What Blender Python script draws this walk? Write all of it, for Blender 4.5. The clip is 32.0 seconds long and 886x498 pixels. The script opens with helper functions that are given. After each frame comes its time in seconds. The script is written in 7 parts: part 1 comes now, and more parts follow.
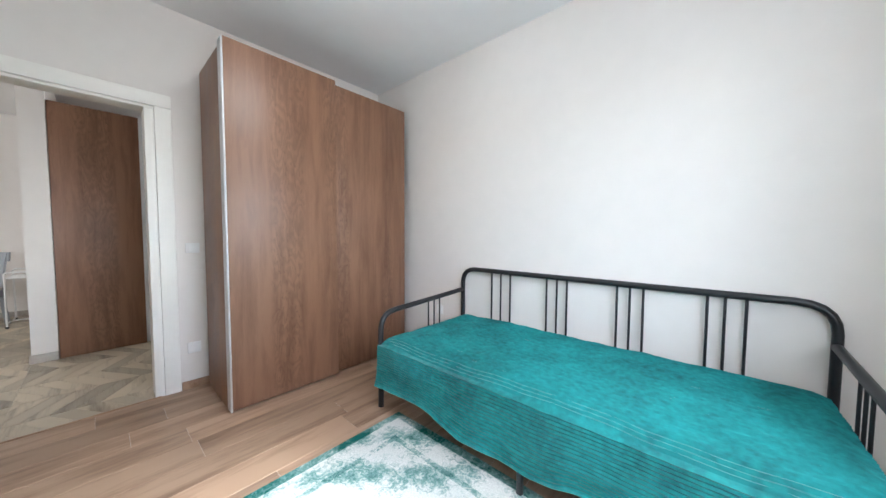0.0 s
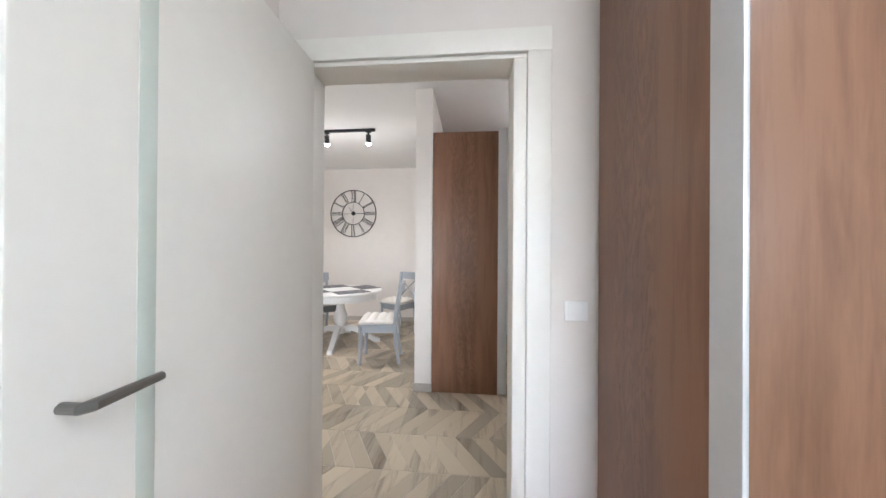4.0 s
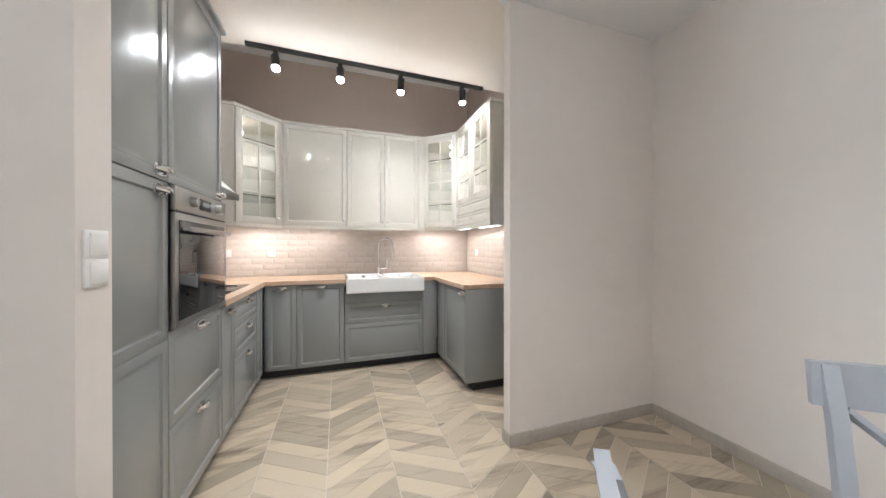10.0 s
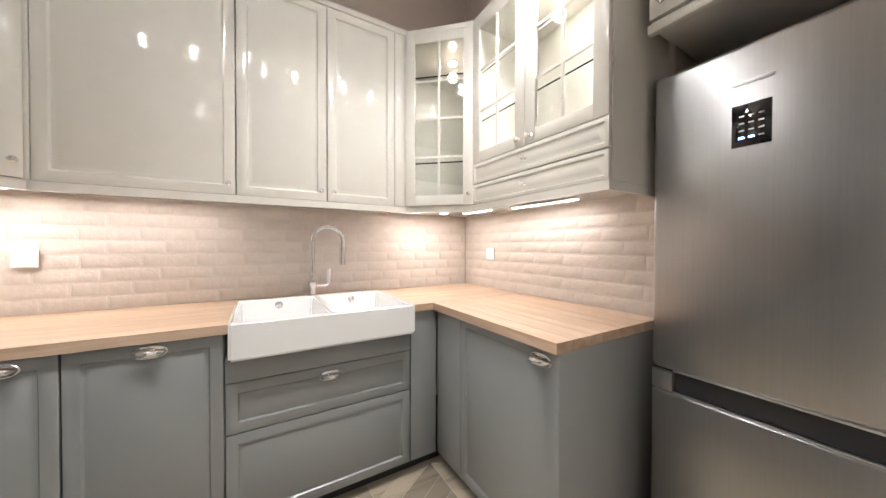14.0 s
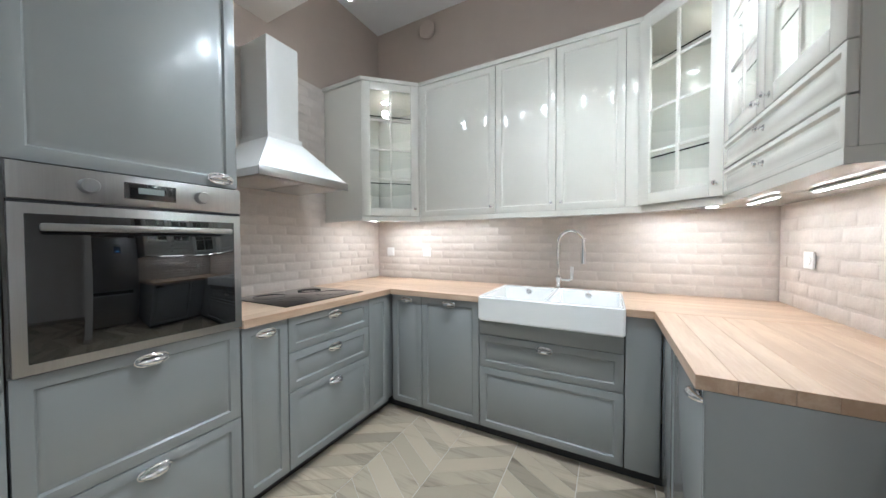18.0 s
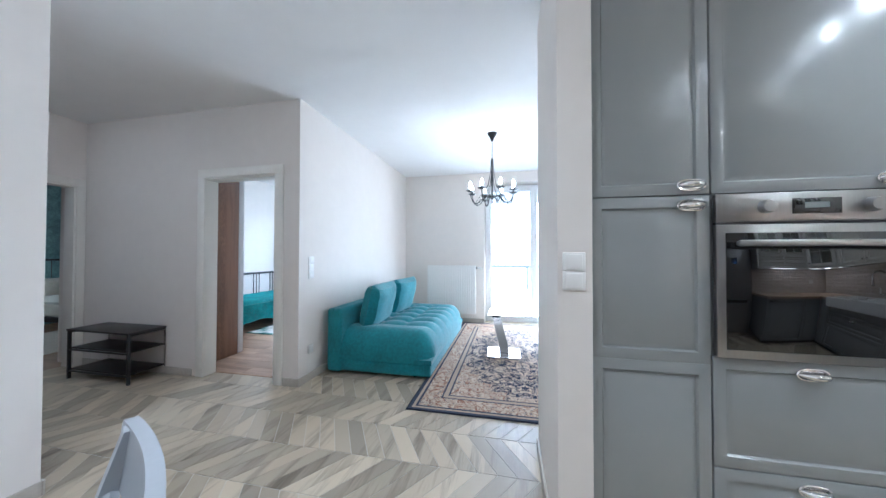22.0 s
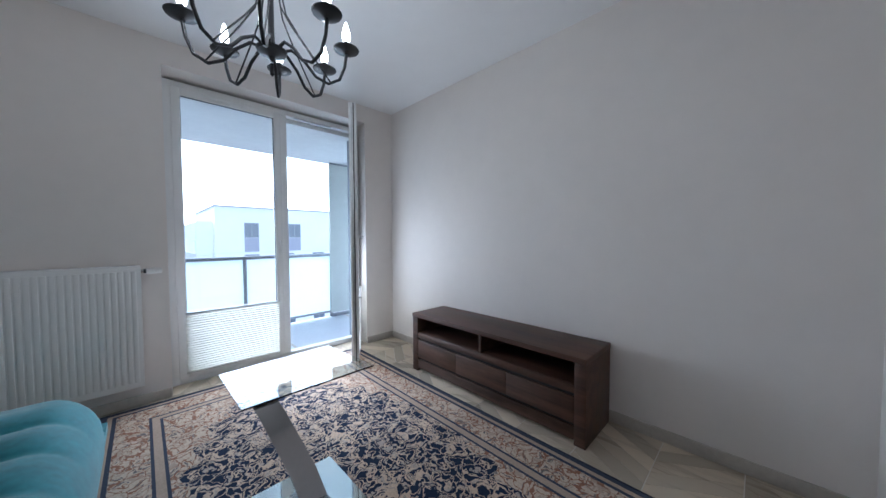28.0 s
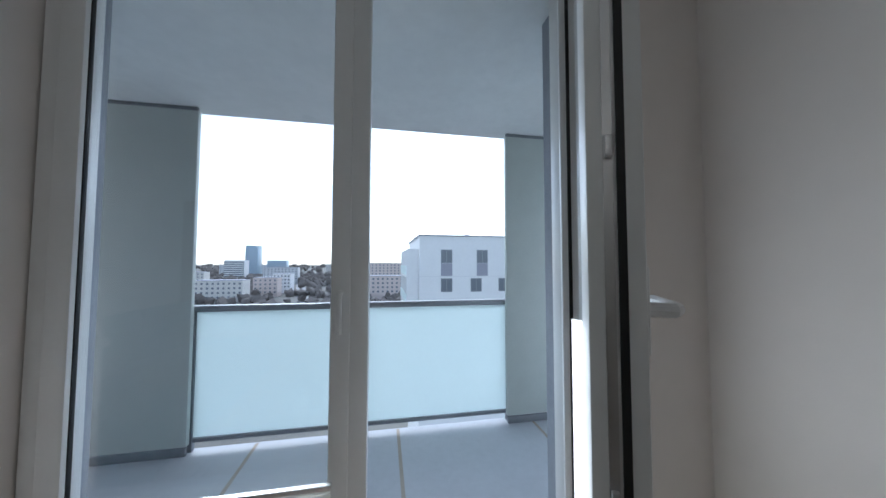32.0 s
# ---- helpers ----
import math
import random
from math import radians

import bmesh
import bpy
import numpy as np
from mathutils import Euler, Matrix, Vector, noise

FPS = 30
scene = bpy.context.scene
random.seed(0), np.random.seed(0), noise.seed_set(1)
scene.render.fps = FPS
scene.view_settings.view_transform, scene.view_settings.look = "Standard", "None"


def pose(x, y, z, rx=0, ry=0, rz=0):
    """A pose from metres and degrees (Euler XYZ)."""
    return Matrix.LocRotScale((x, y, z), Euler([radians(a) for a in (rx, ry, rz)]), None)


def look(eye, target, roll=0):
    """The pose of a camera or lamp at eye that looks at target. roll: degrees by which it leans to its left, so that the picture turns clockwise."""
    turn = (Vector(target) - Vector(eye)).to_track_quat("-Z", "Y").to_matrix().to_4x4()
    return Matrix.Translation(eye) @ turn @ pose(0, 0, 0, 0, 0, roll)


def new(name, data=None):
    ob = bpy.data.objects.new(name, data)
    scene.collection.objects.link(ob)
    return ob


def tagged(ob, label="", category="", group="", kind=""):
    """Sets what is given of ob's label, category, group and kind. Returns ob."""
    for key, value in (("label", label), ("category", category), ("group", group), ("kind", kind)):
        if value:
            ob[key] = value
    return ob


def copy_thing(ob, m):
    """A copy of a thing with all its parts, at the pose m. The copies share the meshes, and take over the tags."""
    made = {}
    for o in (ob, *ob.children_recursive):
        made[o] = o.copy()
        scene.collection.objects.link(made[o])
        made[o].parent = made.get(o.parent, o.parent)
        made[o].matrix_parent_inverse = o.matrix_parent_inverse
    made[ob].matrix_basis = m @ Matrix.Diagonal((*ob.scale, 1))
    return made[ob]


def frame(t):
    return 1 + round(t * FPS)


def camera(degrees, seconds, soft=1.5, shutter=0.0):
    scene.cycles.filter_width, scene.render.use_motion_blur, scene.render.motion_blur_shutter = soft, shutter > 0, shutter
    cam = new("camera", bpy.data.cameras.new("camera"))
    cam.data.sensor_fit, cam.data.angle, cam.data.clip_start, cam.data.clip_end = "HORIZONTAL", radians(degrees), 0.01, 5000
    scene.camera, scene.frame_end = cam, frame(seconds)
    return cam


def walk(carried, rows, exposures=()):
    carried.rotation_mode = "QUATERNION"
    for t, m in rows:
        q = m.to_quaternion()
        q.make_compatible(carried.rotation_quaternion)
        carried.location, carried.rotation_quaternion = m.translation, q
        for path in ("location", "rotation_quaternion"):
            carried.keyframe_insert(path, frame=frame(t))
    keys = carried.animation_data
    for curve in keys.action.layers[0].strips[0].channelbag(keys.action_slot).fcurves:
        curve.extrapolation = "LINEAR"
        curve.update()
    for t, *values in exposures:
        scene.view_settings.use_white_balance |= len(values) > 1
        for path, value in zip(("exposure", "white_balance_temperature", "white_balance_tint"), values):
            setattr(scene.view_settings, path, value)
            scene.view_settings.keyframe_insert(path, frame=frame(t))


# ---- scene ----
cam = camera(110.4, 32.0)
PATH = [
    (0, (-3.726, -5.864, 1.183), (-2.399, -7.356, 1.082), 0.3),
    (0.5, (-3.761, -5.896, 1.191), (-2.157, -7.089, 1.154), 0.3),
    (1, (-3.713, -5.988, 1.199), (-1.901, -6.834, 1.191), 0.3),
    (1.5, (-3.594, -6.065, 1.212), (-1.659, -6.569, 1.207), 0.5),
    (2, (-3.357, -6.102, 1.208), (-1.371, -6.34, 1.221), 0.5),
    (2.5, (-3.028, -6.103, 1.241), (-1.029, -6.152, 1.265), 0.4),
    (4.5, (-1.608, -5.882, 1.291), (0.371, -5.591, 1.291), 0.4),
    (5, (-1.228, -5.836, 1.284), (0.715, -5.362, 1.284), 0.4),
    (5.5, (-0.903, -5.767, 1.279), (0.983, -5.102, 1.287), 0.5),
    (6, (-0.606, -5.711, 1.257), (1.19, -4.832, 1.275), 0.6),
    (6.5, (-0.342, -5.559, 1.241), (1.353, -4.499, 1.265), 1.0),
    (7, (-0.005, -5.440, 1.243), (1.572, -4.209, 1.249), 0.2),
    (7.5, (0.325, -5.285, 1.238), (1.859, -4.001, 1.244), 0.2),
    (8, (0.618, -5.083, 1.228), (2.132, -3.777, 1.224), 0.2),
    (8.5, (0.942, -4.845, 1.244), (2.330, -3.405, 1.230), 0.1),
    (9, (1.129, -4.536, 1.246), (2.306, -2.918, 1.230), 0.0),
    (9.5, (1.236, -4.182, 1.251), (2.154, -2.406, 1.238), 0.0),
    (10, (1.274, -3.837, 1.230), (1.917, -1.943, 1.223), -0.0),
    (10.5, (1.311, -3.530, 1.237), (1.668, -1.562, 1.237), -0.1),
    (11, (1.318, -3.216, 1.242), (1.511, -1.226, 1.246), 0.1),
    (11.5, (1.356, -2.927, 1.238), (1.494, -0.932, 1.256), -0.0),
    (12, (1.371, -2.689, 1.243), (1.525, -0.696, 1.271), 0.2),
    (12.5, (1.332, -2.488, 1.248), (1.725, -0.528, 1.284), 0.1),
    (13, (1.299, -2.354, 1.227), (2.024, -0.490, 1.285), 0.1),
    (13.5, (1.346, -2.230, 1.232), (2.355, -0.504, 1.280), -0.1),
    (15.5, (1.860, -1.804, 1.215), (2.798, -0.062, 0.919), -0.7),
    (16, (1.948, -1.769, 1.215), (2.464, 0.144, 0.945), -0.5),
    (16.5, (1.968, -1.872, 1.223), (2.053, 0.111, 0.980), -0.5),
    (17, (1.980, -2.089, 1.257), (1.722, -0.117, 1.050), -0.8),
    (17.5, (2.032, -2.281, 1.259), (1.406, -0.384, 1.167), -0.4),
    (18, (2.062, -2.459, 1.264), (1.113, -0.699, 1.218), -0.2),
    (18.5, (2.116, -2.553, 1.245), (0.888, -0.974, 1.217), -0.2),
    (19, (2.195, -2.616, 1.240), (0.721, -1.264, 1.239), -0.1),
    (19.5, (2.251, -2.687, 1.242), (0.571, -1.601, 1.268), 0.3),
    (20, (2.290, -2.735, 1.248), (0.467, -1.914, 1.281), 0.2),
    (20.5, (2.313, -2.790, 1.249), (0.385, -2.262, 1.282), 0.2),
    (21, (2.292, -2.881, 1.263), (0.303, -2.673, 1.290), 0.8),
    (21.5, (2.167, -2.941, 1.265), (0.170, -3.054, 1.293), 0.6),
    (22, (1.956, -3.032, 1.270), (0.000, -3.452, 1.301), 0.1),
    (22.5, (1.734, -3.116, 1.278), (-0.130, -3.840, 1.311), -0.2),
    (23, (1.489, -3.271, 1.310), (-0.280, -4.203, 1.357), -0.3),
    (23.5, (1.250, -3.376, 1.314), (-0.444, -4.439, 1.358), -0.1),
    (24, (1.001, -3.500, 1.331), (-0.691, -4.565, 1.365), -0.1),
    (24.5, (0.733, -3.624, 1.306), (-1.023, -4.580, 1.250), -0.0),
    (25, (0.527, -3.737, 1.280), (-1.325, -4.470, 1.092), 0.1),
    (25.5, (0.357, -3.758, 1.255), (-1.587, -4.140, 0.983), 0.2),
    (26, (0.167, -3.744, 1.221), (-1.808, -3.730, 0.905), 0.4),
    (26.5, (-0.053, -3.719, 1.208), (-1.989, -3.312, 0.916), 0.4),
    (28.5, (-0.744, -3.484, 1.255), (-2.084, -1.999, 1.228), -0.2),
    (29, (-0.994, -3.265, 1.242), (-2.385, -1.828, 1.269), -0.6),
    (29.5, (-1.244, -3.067, 1.259), (-2.803, -1.814, 1.311), -0.6),
    (30, (-1.516, -2.853, 1.257), (-3.237, -1.838, 1.335), -0.6),
    (30.5, (-1.856, -2.680, 1.241), (-3.700, -1.910, 1.321), -0.4),
    (31, (-2.215, -2.539, 1.273), (-4.147, -2.027, 1.352), -0.2),
    (31.5, (-2.553, -2.468, 1.297), (-4.523, -2.122, 1.320), 0.0),
    (32, (-2.873, -2.474, 1.318), (-4.835, -2.100, 1.408), 0.1),
]
EXPOSURES = [(0, 4.2, 5760, 7), (2.5, 4.2, 5600, 8), (5, 4.6, 5900, 10), (7, 4.45, 5600, 10), (8, 4.35, 5550, 10), (9, 4.25, 5600, 9), (10, 4.4, 5650, 8), (11, 4.5, 5850, 9), (13, 4.45, 6000, 10), (16, 4.28, 5450, 9), (18, 4.3, 5100, 2), (19, 4.5, 4900, 0), (20, 4.45, 4850, 2),
             (21, 4.2, 4850, 4), (22, 4.3, 4900, 5), (23, 3.85, 4850, 5), (24, 3.28, 4900, 5), (25, 2.92, 5000, 6), (26, 2.97, 4950, 7), (28.5, 2.55, 5300, 8), (29, 2.45, 5500, 8), (30, 2.15, 5550, 8), (31, 1.85, 5550, 8), (32, 1.5, 5500, 6)]
walk(cam, [(t, look(eye, target, roll)) for t, eye, target, roll in PATH], EXPOSURES)

# ---- exposure is keyed with the walk above; world and lights ----
world = bpy.data.worlds.new("overcast_sky")
scene.world = world
world.use_nodes = True
_wn = world.node_tree.nodes
_sky = _wn.new("ShaderNodeTexSky")
_sky.sky_type, _sky.sun_disc = "NISHITA", False
_sky.sun_elevation, _sky.sun_rotation = radians(48), radians(-70)
_sky.air_density, _sky.dust_density, _sky.ozone_density = 1.0, 1.0, 0.8
_wn["Background"].inputs["Strength"].default_value = 0.11
_grey = _wn.new("ShaderNodeHueSaturation")
_grey.inputs["Saturation"].default_value = 0.5
world.node_tree.links.new(_sky.outputs[0], _grey.inputs["Color"])
world.node_tree.links.new(_grey.outputs[0], _wn["Background"].inputs["Color"])

CEIL = 2.765
CEDGE = -1.145


def lamp(name, kind, m, energy, color=(1, 1, 1), **kw):
    d = bpy.data.lights.new(name, kind)
    d.energy, d.color = energy, color
    if "size" in kw:
        d.shape, d.size, d.size_y = "RECTANGLE", kw["size"], kw["size_y"]
    if "radius" in kw:
        d.shadow_soft_size = kw["radius"]
    if "spot" in kw:
        d.spot_size, d.spot_blend = radians(kw["spot"]), 1.0
    ob = new(name, d)
    ob.matrix_world = m
    return ob


sun = lamp("sun", "SUN", look((0, 0, 0), (0.75, 0.25, -0.6)), 0.6, (1.0, 0.98, 0.95))
sun.data.angle = radians(14)
# added area lamp for the bedroom's daylight, at an assumed window out of view
lamp("bedroom_daylight", "AREA", look((-4.42, -6.1, 1.55), (0, -6.1, 1.4)), 1.2, (0.98, 0.98, 1.0), size=1.5, size_y=1.4)
lamp("balcony_window_daylight", "AREA", look((-3.87, -2.61, 0.72), (0, -2.61, 0.72)), 3.0, (1.0, 0.97, 0.94), size=1.62, size_y=0.8)
# unseen fill lamp added to brighten the guest room; its wall has no window
lamp("guest_room_fill", "AREA", look((1.9, -10.2, 1.6), (0, -10.2, 1.2)), 0.6, (0.95, 0.97, 1.0), size=1.2, size_y=1.4)

# ---- materials ----


def material(name, color, rough=0.6, metal=0.0, scale=8.0, vary=0.08, bump=0.0, bscale=60.0, coat=0.0, rand=0.0, stretch=(1, 1, 1), spec=0.5, sheen=0.0, rvary=0.04):
    """A surface with a large and a small variation, fine relief and, where rand is set, a change from piece to piece."""
    m = bpy.data.materials.new(name)
    m.use_nodes = True
    n, k = m.node_tree.nodes, m.node_tree.links
    b = n["Principled BSDF"]
    b.inputs["Roughness"].default_value, b.inputs["Metallic"].default_value = rough, metal
    b.inputs["Specular IOR Level"].default_value = spec
    b.inputs["Coat Weight"].default_value, b.inputs["Coat Roughness"].default_value = coat, 0.12
    if sheen:
        b.inputs["Sheen Weight"].default_value = sheen
        b.inputs["Sheen Roughness"].default_value = 0.4
    co, mp = n.new("ShaderNodeTexCoord"), n.new("ShaderNodeMapping")
    mp.inputs["Scale"].default_value = stretch
    k.new(co.outputs["Object"], mp.inputs["Vector"])
    big, small = n.new("ShaderNodeTexNoise"), n.new("ShaderNodeTexNoise")
    big.inputs["Scale"].default_value, small.inputs["Scale"].default_value = scale, scale * 7
    small.inputs["Detail"].default_value = 6
    for t in (big, small):
        k.new(mp.outputs[0], t.inputs["Vector"])
    mix = n.new("ShaderNodeMath")
    mix.operation = "MULTIPLY_ADD"
    mix.inputs[1].default_value = 0.5
    k.new(big.outputs[0], mix.inputs[0])
    half = n.new("ShaderNodeMath")
    half.operation = "MULTIPLY"
    half.inputs[1].default_value = 0.5
    k.new(small.outputs[0], half.inputs[0])
    k.new(half.outputs[0], mix.inputs[2])
    hsv = n.new("ShaderNodeHueSaturation")
    hsv.inputs["Color"].default_value = (*color, 1)
    rng = n.new("ShaderNodeMapRange")
    rng.inputs["From Min"].default_value, rng.inputs["From Max"].default_value = 0.3, 0.7
    rng.inputs["To Min"].default_value, rng.inputs["To Max"].default_value = 1 - vary, 1 + vary
    k.new(mix.outputs[0], rng.inputs["Value"])
    val = rng.outputs[0]
    if rand:
        info, mul, add = n.new("ShaderNodeObjectInfo"), n.new("ShaderNodeMath"), n.new("ShaderNodeMath")
        mul.operation, add.operation = "MULTIPLY_ADD", "MULTIPLY"
        mul.inputs[1].default_value, mul.inputs[2].default_value = 2 * rand, 1 - rand
        k.new(info.outputs["Random"], mul.inputs[0])
        k.new(mul.outputs[0], add.inputs[0])
        k.new(val, add.inputs[1])
        val = add.outputs[0]
    k.new(val, hsv.inputs["Value"])
    k.new(hsv.outputs[0], b.inputs["Base Color"])
    rr = n.new("ShaderNodeMapRange")
    rr.inputs["To Min"].default_value, rr.inputs["To Max"].default_value = max(rough - rvary, 0.02), min(rough + rvary, 1)
    k.new(big.outputs[0], rr.inputs["Value"])
    k.new(rr.outputs[0], b.inputs["Roughness"])
    if bump:
        bn, bt = n.new("ShaderNodeBump"), n.new("ShaderNodeTexNoise")
        bt.inputs["Scale"].default_value, bt.inputs["Detail"].default_value = bscale, 4
        k.new(mp.outputs[0], bt.inputs["Vector"])
        bn.inputs["Strength"].default_value, bn.inputs["Distance"].default_value = bump, 0.004
        k.new(bt.outputs[0], bn.inputs["Height"])
        k.new(bn.outputs[0], b.inputs["Normal"])
    return m


def cathedral(n, k, co, col, dark, amount):
    """Upright bands of arched growth lines and short flecks, as on flat-sawn oak."""
    def op(kind, a, c=0.0, d=0.0):
        q = n.new("ShaderNodeMath")
        q.operation = kind
        for i, v in enumerate((a, c, d)):
            if isinstance(v, (int, float)):
                q.inputs[i].default_value = v
            else:
                k.new(v, q.inputs[i])
        return q.outputs[0]

    def grain(su, sz, detail):
        cb, t = n.new("ShaderNodeCombineXYZ"), n.new("ShaderNodeTexNoise")
        k.new(op("MULTIPLY", u, su), cb.inputs[0])
        k.new(op("MULTIPLY", sp.outputs[2], sz), cb.inputs[2])
        t.inputs["Scale"].default_value, t.inputs["Detail"].default_value = 1.0, detail
        k.new(cb.outputs[0], t.inputs["Vector"])
        return t.outputs[0]

    sp = n.new("ShaderNodeSeparateXYZ")
    k.new(co.outputs["Object"], sp.inputs[0])
    u = op("ADD", sp.outputs[0], sp.outputs[1])
    bend, band, fleck = grain(5.5, 1.7, 3), grain(4.2, 0.10, 0), grain(75.0, 26.0, 2)
    ring = op("POWER", op("ABSOLUTE", op("SINE", op("MULTIPLY_ADD", bend, 46.0, op("MULTIPLY", u, 30.0)))), 3.0)
    mask = n.new("ShaderNodeMapRange")
    mask.inputs["From Min"].default_value, mask.inputs["From Max"].default_value = 0.50, 0.60
    k.new(band, mask.inputs["Value"])
    dots = op("MULTIPLY", op("GREATER_THAN", fleck, 0.60), 0.8)
    fac = op("MULTIPLY", op("MULTIPLY", op("MAXIMUM", op("MULTIPLY", ring, 0.55), dots), mask.outputs[0]), amount)
    mx = n.new("ShaderNodeMix")
    mx.data_type = "RGBA"
    k.new(fac, mx.inputs[0])
    k.new(col, mx.inputs[6])
    mx.inputs[7].default_value = (*(0.55 * c for c in dark), 1)
    return mx.outputs[2]


def wood(name, dark, light, rough=0.45, axis="z", grain=14.0, rand=0.0, coat=0.0, knots=0.35, figure=0.0):
    """Streaky wood with its grain along one axis, long bands, fine pores and a few darker cathedral figures."""
    m = bpy.data.materials.new(name)
    m.use_nodes = True
    n, k = m.node_tree.nodes, m.node_tree.links
    b = n["Principled BSDF"]
    b.inputs["Coat Weight"].default_value, b.inputs["Coat Roughness"].default_value = coat, 0.2
    co, mp, info = n.new("ShaderNodeTexCoord"), n.new("ShaderNodeMapping"), n.new("ShaderNodeObjectInfo")
    sc = [1.0, 1.0, 1.0]
    sc["xyz".index(axis)] = 0.09
    mp.inputs["Scale"].default_value = sc
    k.new(co.outputs["Object"], mp.inputs["Vector"])
    vec = mp.outputs[0]
    if rand:
        off, add = n.new("ShaderNodeVectorMath"), n.new("ShaderNodeVectorMath")
        off.operation, off.inputs[1].default_value = "MULTIPLY", (37.0, 53.0, 29.0)
        k.new(info.outputs["Random"], off.inputs[0])
        k.new(vec, add.inputs[0])
        k.new(off.outputs[0], add.inputs[1])
        vec = add.outputs[0]
    band, pore, blot = n.new("ShaderNodeTexNoise"), n.new("ShaderNodeTexNoise"), n.new("ShaderNodeTexNoise")
    band.inputs["Scale"].default_value, band.inputs["Detail"].default_value, band.inputs["Distortion"].default_value = grain, 5, 0.6
    pore.inputs["Scale"].default_value, pore.inputs["Detail"].default_value = grain * 9, 3
    blot.inputs["Scale"].default_value, blot.inputs["Detail"].default_value = grain * 0.3, 2
    for t in (band, pore, blot):
        k.new(vec, t.inputs["Vector"])
    m1, m2 = n.new("ShaderNodeMath"), n.new("ShaderNodeMath")
    m1.operation = m2.operation = "MULTIPLY_ADD"
    m1.inputs[1].default_value, m2.inputs[1].default_value = 0.3, knots
    k.new(pore.outputs[0], m1.inputs[0])
    k.new(band.outputs[0], m1.inputs[2])
    k.new(blot.outputs[0], m2.inputs[0])
    k.new(m1.outputs[0], m2.inputs[2])
    ramp = n.new("ShaderNodeValToRGB")
    ramp.color_ramp.elements[0].position, ramp.color_ramp.elements[0].color = 0.62, (*dark, 1)
    ramp.color_ramp.elements[1].position, ramp.color_ramp.elements[1].color = 1.02, (*light, 1)
    k.new(m2.outputs[0], ramp.inputs[0])
    col = ramp.outputs[0]
    if rand:
        hsv, mul = n.new("ShaderNodeHueSaturation"), n.new("ShaderNodeMath")
        mul.operation = "MULTIPLY_ADD"
        mul.inputs[1].default_value, mul.inputs[2].default_value = 2 * rand, 1 - rand
        k.new(info.outputs["Random"], mul.inputs[0])
        k.new(mul.outputs[0], hsv.inputs["Value"])
        k.new(col, hsv.inputs["Color"])
        col = hsv.outputs[0]
    if figure:
        col = cathedral(n, k, co, col, dark, figure)
    k.new(col, b.inputs["Base Color"])
    rr, bn = n.new("ShaderNodeMapRange"), n.new("ShaderNodeBump")
    rr.inputs["To Min"].default_value, rr.inputs["To Max"].default_value = rough - 0.08, rough + 0.1
    k.new(band.outputs[0], rr.inputs["Value"])
    k.new(rr.outputs[0], b.inputs["Roughness"])
    bn.inputs["Strength"].default_value, bn.inputs["Distance"].default_value = 0.12, 0.002
    k.new(pore.outputs[0], bn.inputs["Height"])
    k.new(bn.outputs[0], b.inputs["Normal"])
    return m


def glow(name, color, strength):
    m = bpy.data.materials.new(name)
    m.use_nodes = True
    b = m.node_tree.nodes["Principled BSDF"]
    b.inputs["Base Color"].default_value = (*color, 1)
    b.inputs["Emission Color"].default_value, b.inputs["Emission Strength"].default_value = (*color, 1), strength
    return m


def glass(name, color=(1, 1, 1), rough=0.0, ior=1.45):
    m = bpy.data.materials.new(name)
    m.use_nodes = True
    b = m.node_tree.nodes["Principled BSDF"]
    b.inputs["Base Color"].default_value, b.inputs["Roughness"].default_value = (*color, 1), rough
    b.inputs["Transmission Weight"].default_value, b.inputs["IOR"].default_value = 1.0, ior
    return m


PAINT = material("wall_paint", (0.775, 0.725, 0.68), 0.85, scale=1.3, vary=0.025, bump=0.05, bscale=140)
PAINT_CEIL = material("ceiling_paint", (0.86, 0.85, 0.84), 0.9, scale=1.0, vary=0.02, bump=0.04, bscale=120)
PAINT_TAUPE = material("taupe_kitchen_paint", (0.50, 0.415, 0.35), 0.8, scale=1.5, vary=0.03, bump=0.05, bscale=120)
WHITE = material("white_lacquer", (0.76, 0.75, 0.73), 0.35, scale=3, vary=0.015)
WHITE_PLASTIC = material("white_plastic", (0.83, 0.82, 0.80), 0.35, scale=5, vary=0.02)
CREAM = material("off_white_lacquer", (0.69, 0.665, 0.605), 0.085, scale=3, vary=0.015, rvary=0.005)
GREY = material("grey_cabinet_lacquer", (0.285, 0.295, 0.295), 0.25, scale=1.5, vary=0.02, coat=0.2, rvary=0.008)
DARK = material("black_plinth", (0.02, 0.02, 0.022), 0.5)
BLACK = material("black_painted_metal", (0.012, 0.012, 0.014), 0.38, scale=10, vary=0.1)
CHROME = material("polished_chrome", (0.82, 0.82, 0.83), 0.08, 1.0, vary=0.02)
STEEL = material("brushed_steel", (0.40, 0.395, 0.39), 0.3, 1.0, scale=2, vary=0.06, stretch=(60, 60, 1), bump=0.02, bscale=20)
ALU = material("anodised_aluminium", (0.62, 0.62, 0.62), 0.35, 1.0, scale=4, vary=0.05)
OVENGLASS = material("black_oven_glass", (0.004, 0.004, 0.0045), 0.012, vary=0.02, spec=1.0, rvary=0.002)
CERAMIC = material("white_glazed_ceramic", (0.86, 0.86, 0.85), 0.08, vary=0.01, coat=0.7)
GREYPAINT = material("grey_painted_wood", (0.34, 0.36, 0.39), 0.4, scale=6, vary=0.05, bump=0.03)
GREYDOOR = material("grey_door_foil", (0.68, 0.68, 0.70), 0.42, scale=5, vary=0.04)
